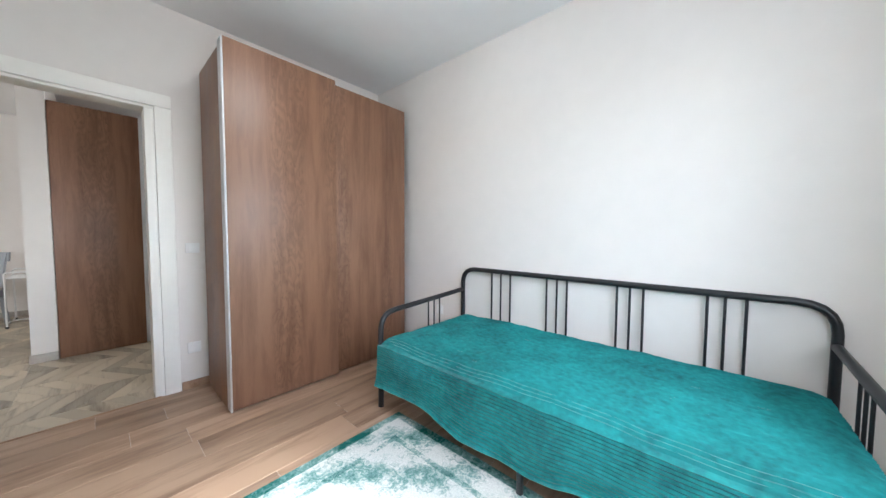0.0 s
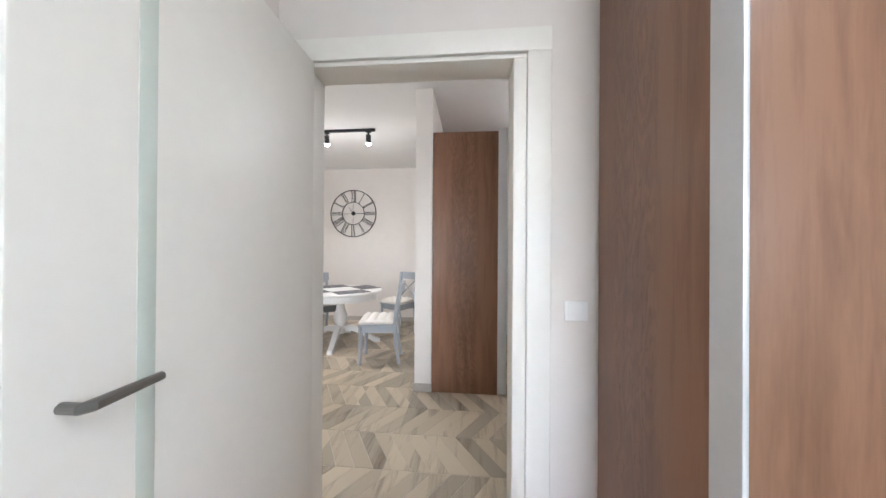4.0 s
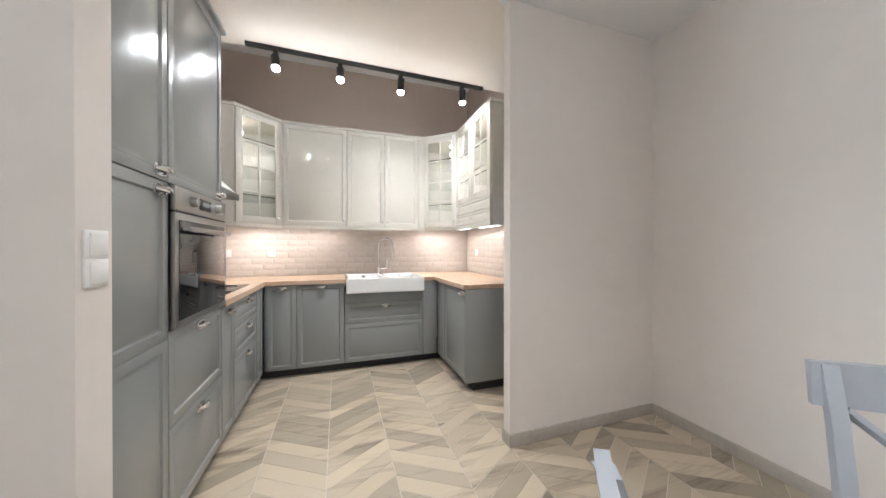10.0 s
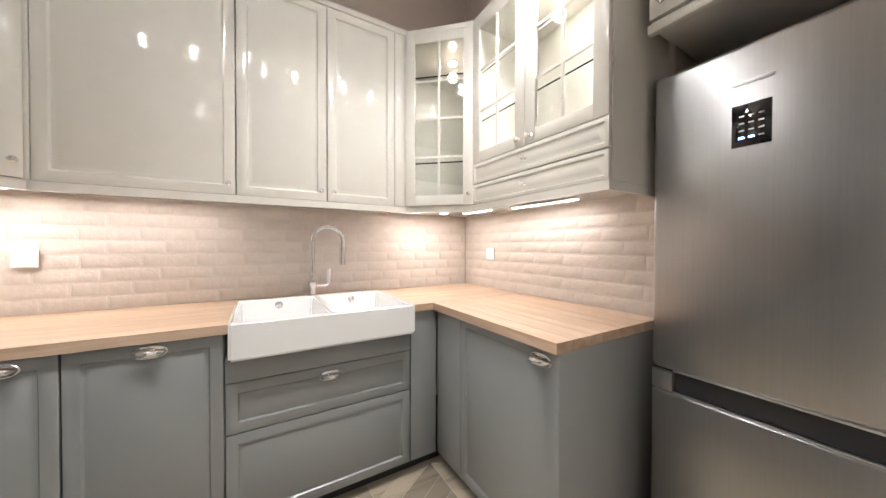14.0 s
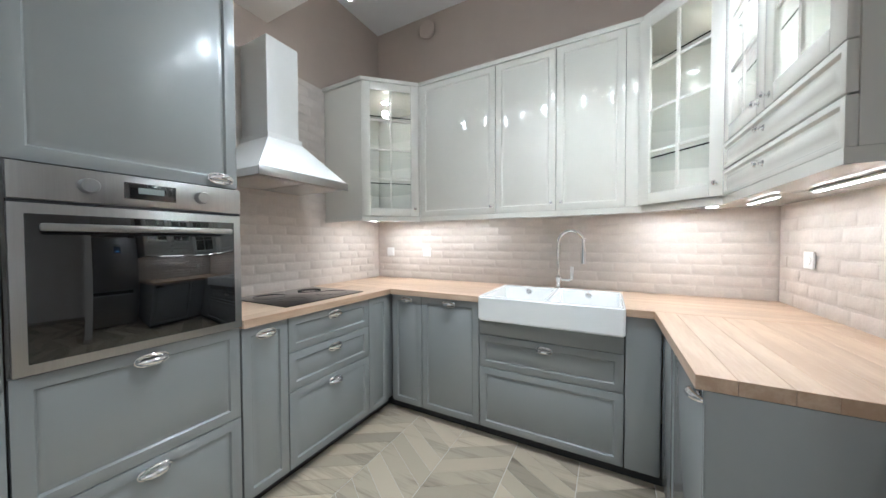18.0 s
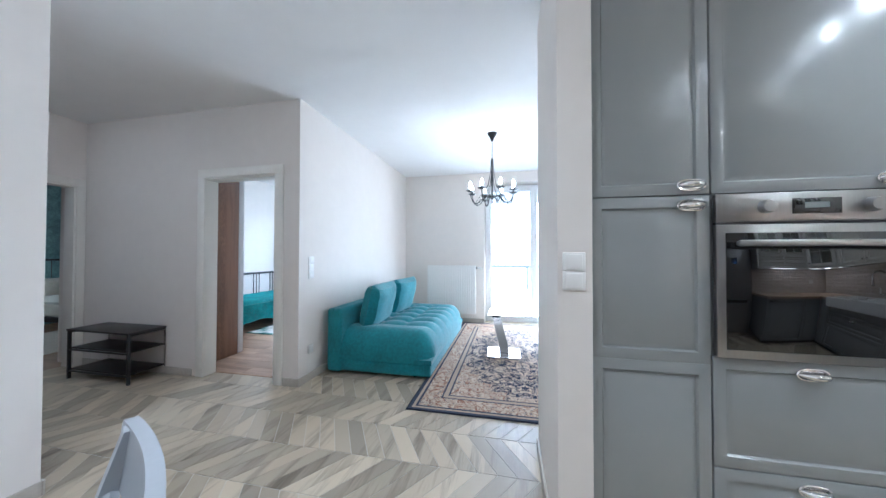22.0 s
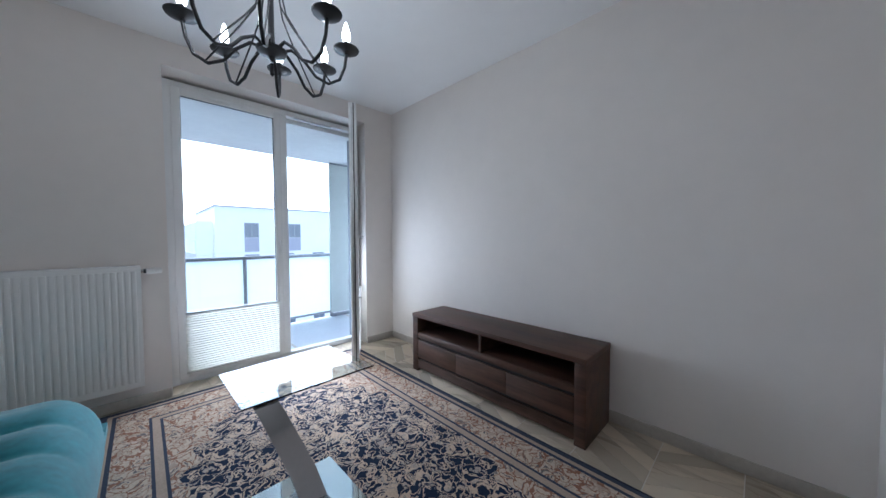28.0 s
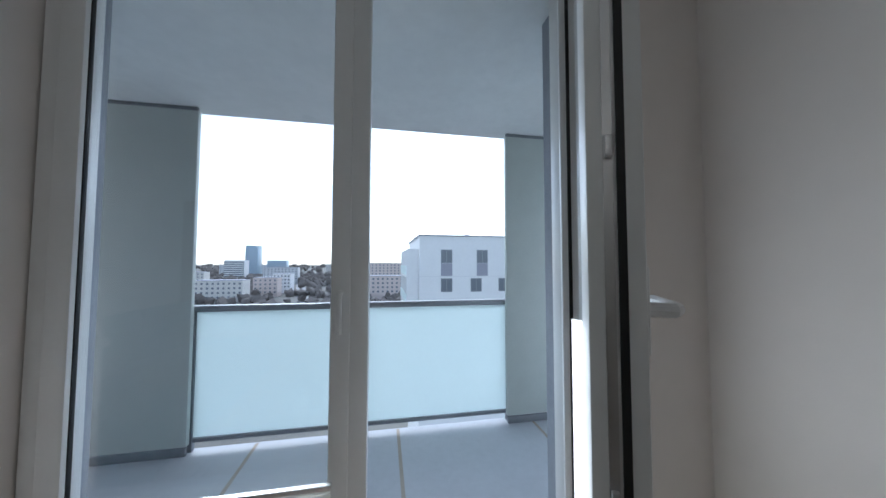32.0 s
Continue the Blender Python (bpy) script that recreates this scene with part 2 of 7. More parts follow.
TEAL = material("teal_velvet", (0.028, 0.205, 0.243), 0.85, scale=5, vary=0.28, bump=0.15, bscale=500, sheen=0.35)
COTTON = material("cream_cotton", (0.72, 0.68, 0.62), 0.9, scale=20, vary=0.06, bump=0.3, bscale=400)
DOORWHITE = material("off_white_door_foil", (0.84, 0.81, 0.755), 0.4, scale=4, vary=0.02)
WALNUT_Z = wood("brown_oak_foil_upright", (0.160, 0.074, 0.040), (0.245, 0.125, 0.071), 0.40, "z", 20.0, knots=0.45, figure=0.55)
WALNUT_X = wood("dark_walnut_veneer", (0.034, 0.015, 0.009), (0.105, 0.052, 0.032), 0.48, "x", 16.0)
OAKTOP_X = wood("light_oak_worktop_x", (0.46, 0.32, 0.215), (0.62, 0.475, 0.35), 0.42, "x", 16.0, rand=0.07, knots=0.2)
OAKTOP_Y = wood("light_oak_worktop_y", (0.46, 0.32, 0.215), (0.62, 0.475, 0.35), 0.42, "y", 16.0, rand=0.07, knots=0.2)
LAMINATE = wood("warm_oak_laminate", (0.17, 0.095, 0.056), (0.39, 0.262, 0.175), 0.42, "y", 13.0, rand=0.16, knots=0.55)
GROUT = material("light_grout", (0.62, 0.59, 0.54), 0.9, bump=0.1)
BRICK = material("whitewashed_brick", (0.615, 0.555, 0.505), 0.6, scale=14, vary=0.07, bump=0.45, bscale=42, rand=0.04)
MORTAR = material("pale_mortar", (0.615, 0.56, 0.515), 0.85, scale=20, vary=0.06, bump=0.5, bscale=90)


def translucent(name, color, fac, rough=0.5):
    """A cloudy sheet that lets light through: part diffuse, part translucent."""
    m = material(name, color, rough, vary=0.02)
    n, k = m.node_tree.nodes, m.node_tree.links
    tr, mx = n.new("ShaderNodeBsdfTranslucent"), n.new("ShaderNodeMixShader")
    tr.inputs["Color"].default_value = (*color, 1)
    mx.inputs[0].default_value = fac
    k.new(n["Principled BSDF"].outputs[0], mx.inputs[1])
    k.new(tr.outputs[0], mx.inputs[2])
    k.new(mx.outputs[0], n["Material Output"].inputs["Surface"])
    return m


CLEAR = glass("clear_glass")
BULB = glow("lit_bulb", (1.0, 0.93, 0.82), 7.0)
SPOTGLOW = glow("lit_spot", (1.0, 0.95, 0.88), 6.0)
STRIPGLOW = glow("lit_strip", (1.0, 0.92, 0.82), 0.8)
LAMPSHADE = glow("lit_ceiling_lamp", (1.0, 0.97, 0.92), 0.85)

# ---- mesh helpers ----


def quick_box(bm, x0, x1, y0, y1, z0, z1, bevel=0.0, seg=2):
    """A box between two corners, with rounded edges where bevel is given."""
    r = bmesh.ops.create_cube(bm, size=1.0, matrix=Matrix.LocRotScale(((x0 + x1) / 2, (y0 + y1) / 2, (z0 + z1) / 2), None, (abs(x1 - x0), abs(y1 - y0), abs(z1 - z0))))
    if bevel:
        edges = list({e for v in r["verts"] for e in v.link_edges})
        bmesh.ops.bevel(bm, geom=edges, offset=min(bevel, 0.48 * min(abs(x1 - x0), abs(y1 - y0), abs(z1 - z0))), segments=seg, affect="EDGES", profile=0.5)
    return bm


def box(x0, x1, y0, y1, z0, z1, bevel=0.0, seg=2):
    return quick_box(bmesh.new(), x0, x1, y0, y1, z0, z1, bevel, seg)


def tube(bm, pts, r, seg=8, closed=False, ends=True):
    """A round bar swept along points; r is one radius or one for each point."""
    pts = [Vector(p) for p in pts]
    rs = r if isinstance(r, (list, tuple)) else [r] * len(pts)
    n = len(pts)
    rings, up = [], None
    for i, p in enumerate(pts):
        a = pts[(i - 1) % n] if (closed or i > 0) else p
        b = pts[(i + 1) % n] if (closed or i < n - 1) else p
        d = (b - a).normalized()
        if up is None or abs(up.dot(d)) > 0.98:
            up = Vector((0, 0, 1)) if abs(d.z) < 0.9 else Vector((1, 0, 0))
        s = d.cross(up).normalized()
        up = s.cross(d).normalized()
        rings.append([bm.verts.new(p + rs[i] * (math.cos(2 * math.pi * j / seg) * s + math.sin(2 * math.pi * j / seg) * up)) for j in range(seg)])
    m = n if closed else n - 1
    for i in range(m):
        a, b = rings[i], rings[(i + 1) % n]
        for j in range(seg):
            bm.faces.new((a[j], a[(j + 1) % seg], b[(j + 1) % seg], b[j]))
    if ends and not closed:
        bm.faces.new(rings[0][::-1])
        bm.faces.new(rings[-1])
    return bm


def rod(p0, p1, r, seg=12, r1=None):
    return tube(bmesh.new(), [p0, p1], [r, r if r1 is None else r1], seg)


def lathe(profile, seg=24, at=(0, 0, 0), bm=None):
    """A turned shape from (radius, height) pairs about the vertical axis."""
    bm = bm or bmesh.new()
    at = Vector(at)
    rings = []
    for r, z in profile:
        if r < 1e-5:
            rings.append([bm.verts.new(at + Vector((0, 0, z)))])
        else:
            rings.append([bm.verts.new(at + Vector((r * math.cos(2 * math.pi * j / seg), r * math.sin(2 * math.pi * j / seg), z))) for j in range(seg)])
    for a, b in zip(rings, rings[1:]):
        for j in range(seg):
            q = [a[j % len(a)], a[(j + 1) % len(a)], b[(j + 1) % len(b)], b[j % len(b)]]
            q = list(dict.fromkeys(q))
            if len(q) > 2:
                bm.faces.new(q)
    for ring, flip in ((rings[0], True), (rings[-1], False)):
        if len(ring) > 2:
            bm.faces.new(ring[::-1] if flip else ring)
    return bm


def prism(poly, z0, z1, bevel=0.0):
    """A plate with the outline poly (x, y pairs), from z0 to z1."""
    bm = bmesh.new()
    lo = [bm.verts.new((x, y, z0)) for x, y in poly]
    hi = [bm.verts.new((x, y, z1)) for x, y in poly]
    n = len(poly)
    bm.faces.new(lo[::-1])
    top = bm.faces.new(hi)
    for i in range(n):
        bm.faces.new((lo[i], lo[(i + 1) % n], hi[(i + 1) % n], hi[i]))
    bmesh.ops.recalc_face_normals(bm, faces=bm.faces[:])
    if bevel:
        bmesh.ops.bevel(bm, geom=[e for e in bm.edges if not (abs(e.verts[0].co.z - e.verts[1].co.z) > 1e-6)], offset=bevel, segments=2, affect="EDGES")
    return bm


def turned(bm, m):
    bmesh.ops.transform(bm, matrix=m, verts=bm.verts[:])
    return bm


def mesh_of(name, bm, mats, smooth=True):
    me = bpy.data.meshes.new(name)
    bmesh.ops.recalc_face_normals(bm, faces=bm.faces[:])
    bm.to_mesh(me)
    bm.free()
    for x in mats if isinstance(mats, (list, tuple)) else [mats]:
        me.materials.append(x)
    if smooth:
        me.shade_smooth()
        me.set_sharp_from_angle(angle=radians(32))
    return me


def part(name, bm, mats, parent=None, label="", m=None):
    """One mesh object under a thing or a part."""
    ob = new(name, mesh_of(name, bm, mats))
    if parent is not None:
        ob.parent = parent
    if m is not None:
        ob.matrix_local = m
    return tagged(ob, label)


def thing(name, label, category, m=None, group="", kind=""):
    ob = new(name)
    ob.empty_display_size = 0.1
    if m is not None:
        ob.matrix_world = m
    return tagged(ob, label, category, group, kind)


def structure(name, bm, mats, label, category="wall"):
    return tagged(new(name, mesh_of(name, bm, mats)), label, category, kind="structure")


# ---- structure: walls, ceilings, floor bases ----


def wall(name, x0, x1, y0, y1, holes=(), label="off-white painted plaster wall", mats=None):
    """An upright wall slab; holes are (from, to, bottom, top) along its longer side."""
    bm = bmesh.new()
    along_x = (x1 - x0) > (y1 - y0)
    lo, hi = (x0, x1) if along_x else (y0, y1)

    def seg(a, b, z0, z1):
        if b - a > 1e-4 and z1 - z0 > 1e-4:
            quick_box(bm, *((a, b, y0, y1) if along_x else (x0, x1, a, b)), z0, z1)

    at = lo
    for a, b, z0, z1 in sorted(holes):
        seg(at, a, -0.02, CEIL)
        if z0 > 0:
            seg(a, b, -0.02, z0)
        seg(a, b, z1, CEIL)
        at = b
    seg(at, hi, -0.02, CEIL)
    return structure(name, bm, mats or PAINT, label)


wall("wall_kitchen_back", -0.16, 3.07, 0.0, 0.15, label="taupe painted kitchen back wall", mats=PAINT_TAUPE)
wall("wall_kitchen_side", -0.012, 0.0, -2.717, 0.0, label="taupe painted kitchen side wall", mats=PAINT_TAUPE)
wall("wall_divider", -0.16, -0.012, -2.845, 0.0)
wall("wall_stub", -0.012, 0.67, -2.845, -2.717)
wall("wall_kitchen_east", 2.92, 3.495, -1.498, 0.0, label="taupe painted kitchen wall beside the fridge", mats=PAINT_TAUPE)
wall("wall_fridge_niche", 3.40, 3.495, -2.09, -1.498)
wall("wall_pillar", 2.28, 3.495, -2.165, -2.09)
wall("wall_dining_east", 3.495, 3.65, -5.44, -1.498)
wall("wall_dining_south", 0.80, 3.65, -5.595, -5.44)
wall("wall_entrance", 2.80, 2.95, -7.8, -5.595, holes=[(-7.23, -6.35, 0.0, 2.07)])
wall("wall_hall_south", -0.64, 2.95, -7.95, -7.8, holes=[(-0.56, 0.25, 0.0, 2.03), (1.15, 1.96, 0.0, 2.03)])
wall("wall_hall_west", -0.78, -0.64, -7.95, -5.0, holes=[(-6.155, -5.262, 0.0, 2.05)])
wall("wall_living_south", -4.45, -0.78, -5.15, -5.0)
wall("wall_living_north", -4.05, -0.16, -1.37, -1.22)
wall("wall_window", -4.05, -3.757, -5.0, -1.37, holes=[(-3.475, -1.74, 0.0, 2.575)])
wall("wall_bedroom_south", -4.45, -0.78, -8.2, -8.05)
wall("wall_bedroom_east", -0.78, -0.64, -8.2, -7.95)
wall("wall_bedroom_west", -4.6, -4.45, -8.2, -5.0, holes=[(-7.25, -5.75, 0.85, 2.25)])

structure("ceiling", box(-4.05, 3.65, -7.95, CEDGE, CEIL, CEIL + 0.2), PAINT_CEIL, "white painted ceiling", "ceiling")
structure("ceiling_kitchen", prism([(0.0, -2.715), (0.682, -2.838), (2.28, -2.10), (3.40, -2.09), (3.40, CEDGE - 0.002), (0.0, CEDGE - 0.002)], CEIL - 0.005, CEIL - 0.001), material("warm_beige_ceiling_paint", (0.80, 0.74, 0.67), 0.9, scale=1.0, vary=0.02, bump=0.04, bscale=120), "warm beige painted kitchen ceiling", "ceiling")
# raised void above the wall cabinets
structure("ceiling_void", box(-0.2, 3.2, CEDGE - 0.15, 0.15, 3.33, 3.5), PAINT_CEIL, "white painted raised ceiling over the cabinets", "ceiling")
structure("wall_void_back", box(-0.2, 3.2, 0.0, 0.15, CEIL, 3.33), PAINT_TAUPE, "taupe painted wall above the cabinets")
structure("wall_void_west", box(-0.2, 0.0, CEDGE, 0.0, CEIL, 3.33), PAINT_TAUPE, "taupe painted wall above the cabinets")
structure("wall_void_east", box(2.92, 3.2, CEDGE, 0.0, CEIL, 3.33), PAINT_TAUPE, "taupe painted wall above the cabinets")
structure("wall_void_front", box(-0.2, 3.2, CEDGE - 0.15, CEDGE, CEIL + 0.2, 3.33), PAINT_CEIL, "white painted edge of the lowered ceiling")
structure("ceiling_bedroom", box(-4.45, -0.78, -8.05, -5.15, CEIL - 0.012, CEIL - 0.001), PAINT_CEIL, "white painted bedroom ceiling", "ceiling")
structure("floor", box(-4.05, 3.65, -7.95, 0.15, -0.2, -0.0018), GROUT, "grout bed under wood-look floor tiles", "floor")
structure("floor_bedroom", box(-4.6, -0.79, -8.2, -5.0, -0.19, -0.0045), material("laminate_joint", (0.10, 0.055, 0.03), 0.6), "dark joints under warm oak laminate", "floor")
# ---- trim: baseboards, door casings ----
TILEBASE = material("beige_tile_skirting", (0.46, 0.42, 0.37), 0.45, scale=6, vary=0.12)
OAKBASE = wood("oak_skirting", (0.24, 0.13, 0.07), (0.42, 0.27, 0.17), 0.45, "x", 9.0)


def skirting(x0, x1, y0, y1, mat, h=0.075):
    tagged(part("baseboard", box(x0, x1, y0, y1, -0.004, h, 0.003), mat), "narrow skirting at the foot of the wall", "baseboard", kind="structure")


for a in ((-0.155, 0.682, -2.858, -2.845), (2.267, 2.28, -2.165, -2.09), (2.267, 3.495, -2.178, -2.165), (3.482, 3.495, -5.44, -2.178), (0.80, 3.482, -5.44, -5.427),
          (0.787, 0.80, -5.595, -5.427), (-0.64, -0.627, -7.787, -6.25), (-0.64, -0.627, -5.165, -5.0), (-3.744, -0.627, -5.0, -4.987), (-3.757, -3.744, -4.987, -3.48),
          (-3.757, -3.744, -1.735, -1.383), (-3.744, -0.16, -1.383, -1.37), (-0.173, -0.16, -2.845, -1.383), (2.787, 2.80, -7.787, -7.305), (0.33, 1.09, -7.8, -7.787), (2.02, 2.80, -7.8, -7.787)):
    skirting(*a, TILEBASE)
for a in ((-4.45, -0.793, -5.163, -5.15), (-0.793, -0.78, -8.037, -6.25), (-4.45, -0.78, -8.05, -8.037)):
    skirting(*a, OAKBASE, 0.06)


def casing(name, along, a, b, face, out, top, mat, label, w=0.08, t=0.016):
    """A door surround on one face of a wall: two uprights and a head, set on the face towards out (+1 or -1)."""
    bm = bmesh.new()
    f0, f1 = sorted((face, face + out * t))
    for lo, hi, z0, z1 in ((a - w, a, 0.0, top), (b, b + w, 0.0, top), (a - w, b + w, top, top + w)):
        quick_box(bm, *((f0, f1, lo, hi) if along == "y" else (lo, hi, f0, f1)), z0, z1, 0.004)
    return tagged(part(name, bm, mat), label, "door frame", kind="structure")


def lining(name, along, a, b, f0, f1, top, mat, label, ta=0.018):
    """The inner boards of a doorway, 18 mm thick, or ta where the latch side has a stop."""
    bm = bmesh.new()
    for lo, hi, z0, z1 in ((a, a + ta, 0.0, top - 0.018), (b - 0.018, b, 0.0, top - 0.018), (a, b, top - 0.018, top)):
        quick_box(bm, *((f0, f1, lo, hi) if along == "y" else (lo, hi, f0, f1)), z0, z1, 0.002)
    return tagged(part(name, bm, mat), label, "door frame", kind="structure")


casing("door_1_casing", "y", -6.105, -5.262, -0.64, 1, 2.05, DOORWHITE, "off-white door casing on the hall side", w=0.09)
casing("door_1_casing_inner", "y", -6.155, -5.262, -0.78, -1, 2.05, DOORWHITE, "off-white door casing on the bedroom side", w=0.09)
lining("door_1_lining", "y", -6.155, -5.262, -0.78, -0.64, 2.05, DOORWHITE, "off-white lining of the bedroom doorway", ta=0.05)
casing("door_2_casing", "x", -0.56, 0.25, -7.8, 1, 2.03, DOORWHITE, "off-white door casing to the guest room", w=0.075)
lining("door_2_lining", "x", -0.56, 0.25, -7.95, -7.8, 2.03, DOORWHITE, "off-white lining of the guest room doorway")
casing("door_3_casing", "x", 1.15, 1.96, -7.8, 1, 2.03, DOORWHITE, "off-white casing of the bathroom door", w=0.06)
casing("door_4_casing", "y", -7.23, -6.35, 2.80, -1, 2.07, GREYDOOR, "grey steel frame of the entrance door", w=0.07, t=0.025)


def lever(parent, x, z, out, flip=1, mat=None):
    """A door handle with its square rose, standing off a leaf in the x-z plane; out is the side in y."""
    hd = part("handle", turned(tube(bmesh.new(), [(0, 0, 0), (0, 0.05, 0), (0.012 * flip, 0.056, 0), (0.12 * flip, 0.056, 0.002)], [0.009, 0.009, 0.01, 0.008], 10), Matrix.Diagonal((1, out, 1, 1))), mat or SATIN, parent, "satin metal lever", pose(x, 0, z))
    part("rose", box(-0.025, 0.025, min(0, out * 0.008), max(0, out * 0.008), -0.025, 0.025, 0.004), mat or SATIN, hd)
    part("key_plate", box(-0.025, 0.025, min(0, out * 0.008), max(0, out * 0.008), -0.105, -0.055, 0.004), mat or SATIN, hd)


SATIN = material("dark_satin_metal", (0.22, 0.21, 0.20), 0.32, 0.9, vary=0.05)
STRIPGLASS = material("pale_green_frosted_glass", (0.64, 0.69, 0.63), 0.3, vary=0.03)
BRONZE = material("dark_bronze", (0.06, 0.05, 0.045), 0.35, 0.8, vary=0.1)


def leaf(name, w, h, mat, label, m, handle_x, flip, cat="door", lever_mat=None):
    d = thing(name, label, cat, m)
    part("leaf", box(0, w, -0.02, 0.02, 0.008, h, 0.003), mat, d)
    part("rebate_edge", box(w - 0.004, w + 0.010, -0.02, 0.006, 0.008, h - 0.004, 0.002), mat, d)
    part("lock_plate", box(w + 0.0101, w + 0.0118, -0.018, 0.003, 0.90, 1.14, 0.0004), STEEL, d)
    for z in (0.97, 1.03):
        part("lock_slot", box(w + 0.0119, w + 0.0124, -0.012, -0.003, z, z + 0.035), DARK, d)
    part("latch", box(w + 0.0112, w + 0.019, -0.012, -0.002, 1.04, 1.065, 0.001), ALU, d)
    lever(d, handle_x, 1.05, 1, flip, lever_mat)
    lever(d, handle_x, 1.05, -1, flip, lever_mat)
    part("glass_strip", box(w - 0.20, w - 0.165, -0.0212, 0.0212, 0.16, h - 0.06, 0.001), STRIPGLASS, d, "narrow pale frosted glass strip")
    for z in (0.25, 1.0, 1.8):
        part("hinge", rod((-0.008, -0.024, z), (-0.008, -0.024, z + 0.08), 0.008, 8), ALU, d)
    return d


# leaf of the first bedroom, open against the wall; leaf of the guest room, open inwards
leaf("bedroom_door", 0.825, 2.03, DOORWHITE, "off-white interior door standing wide open by the wall", pose(-0.81, -5.30, 0.0, 0, 0, 181.2), 0.765, -1)
bd = leaf("bathroom_door", 0.80, 2.03, DOORWHITE, "off-white closed interior door with a narrow frosted strip", pose(1.155, -7.825, 0.0), 0.745, -1, lever_mat=BRONZE)
ed = thing("entrance_door", "grey steel entrance door with lever and two round locks", "door", pose(2.825, -7.23, 0.0, 0, 0, 90))
part("leaf", box(0.005, 0.875, -0.025, 0.03, 0.01, 2.065, 0.004), GREYDOOR, ed)
for z in (0.86, 1.42):
    lk = part("lock_rose", turned(lathe([(0.0, 0.0), (0.032, 0.0), (0.03, 0.012), (0.0, 0.014)], 20), pose(0.10, 0.03, z, -90)), CHROME, ed, "round chrome lock rose")
    part("key_slot", box(0.094, 0.106, 0.044, 0.048, z - 0.016, z + 0.016, 0.002), ALU, lk)
part("handle_plate", box(0.075, 0.125, 0.03, 0.038, 0.99, 1.22, 0.006), ALU, ed)
part("handle", tube(bmesh.new(), [(0.10, 0.03, 1.14), (0.10, 0.085, 1.14), (0.115, 0.092, 1.14), (0.23, 0.092, 1.142)], 0.010, 10), ALU, ed, "satin metal lever")
part("peephole", rod((0.44, 0.028, 1.5), (0.44, 0.036, 1.5), 0.008), CHROME, ed)
# ---- kitchen ----


def front(w, h, rim=0.055, t=0.02, depth=0.009):
    """A cabinet front with a framed, raised panel; spans x 0..w, z 0..h, its face at y = -t."""
    bm = box(0, w, -t, 0, 0, h, 0.0025)
    f = min((q for q in bm.faces if q.normal.y < -0.9), key=lambda q: -q.calc_area())
    rim = min(rim, 0.3 * min(w, h))
    bmesh.ops.inset_region(bm, faces=[f], thickness=rim, depth=0)
    bmesh.ops.inset_region(bm, faces=[f], thickness=0.008, depth=-depth)
    bmesh.ops.inset_region(bm, faces=[f], thickness=0.006, depth=0)
    bmesh.ops.inset_region(bm, faces=[f], thickness=0.020, depth=depth - 0.002)
    return bm


def tall_front(w, h, split):
    """A tall door with two framed panels, one above the other."""
    bm = front(w, split)
    up = front(w, h - split)
    bmesh.ops.translate(up, verts=up.verts[:], vec=(0, 0, split))
    me = bpy.data.meshes.new("upper_panel")
    up.to_mesh(me)
    up.free()
    bm.from_mesh(me)
    bpy.data.meshes.remove(me)
    return bm


def glass_front(parent, m, w, h, cols=2, rows=3, t=0.02, rim=0.06):
    """A glazed door with its frame pieces and thin bars; spans x 0..w, z 0..h."""
    d = part("glass_door", box(0, rim, -t, 0, 0, h, 0.003), CREAM, parent, "framed glass door", m)
    part("stile", box(w - rim, w, -t, 0, 0, h, 0.003), CREAM, d)
    for z0, z1 in ((0, rim), (h - rim, h)):
        part("rail", box(rim, w - rim, -t, 0, z0, z1, 0.003), CREAM, d)
    gw, gh = w - 2 * rim, h - 2 * rim
    for i in range(1, cols):
        part("glazing_bar", box(rim + gw * i / cols - 0.007, rim + gw * i / cols + 0.007, -t + 0.004, -0.004, rim, h - rim, 0.002), CREAM, d)
    for j in range(1, rows):
        part("glazing_bar", box(rim, w - rim, -t + 0.005, -0.005, rim + gh * j / rows - 0.007, rim + gh * j / rows + 0.007, 0.002), CREAM, d)
    return d


def bow_handle(parent, x, z, y=-0.02, w=0.092):
    """A chrome handle: an oval rim on the front with a full, bowed grip bridging it."""
    h = w / 2
    bm = bmesh.new()
    tube(bm, [(-h * 0.92, -0.006, 0), (-h * 0.7, -0.019, 0), (-h * 0.4, -0.027, 0), (0, -0.030, 0), (h * 0.4, -0.027, 0), (h * 0.7, -0.019, 0), (h * 0.92, -0.006, 0)],
         [0.006, 0.009, 0.0125, 0.0135, 0.0125, 0.009, 0.006], 12)
    hd = part("handle", bm, CHROME, parent, "chrome bow handle", pose(x, y, z))
    rim = [(h * math.copysign(abs(math.cos(a)) ** 0.7, math.cos(a)), -0.003, 0.019 * math.sin(a)) for a in [2 * math.pi * i / 20 for i in range(20)]]
    part("rim", tube(bmesh.new(), rim, 0.0042, 6, True), CHROME, hd)
    part("back_plate", box(-h * 0.8, h * 0.8, -0.0025, 0, -0.014, 0.014, 0.001), CHROME, hd)


def knob(parent, x, z, y=-0.02):
    part("knob", turned(lathe([(0.0, 0.026), (0.008, 0.025), (0.012, 0.019), (0.010, 0.013), (0.005, 0.009), (0.005, 0.003), (0.010, 0.0), (0.0, 0.0)], 14), pose(x, y, z, 90)), CHROME, parent, "small chrome knob")


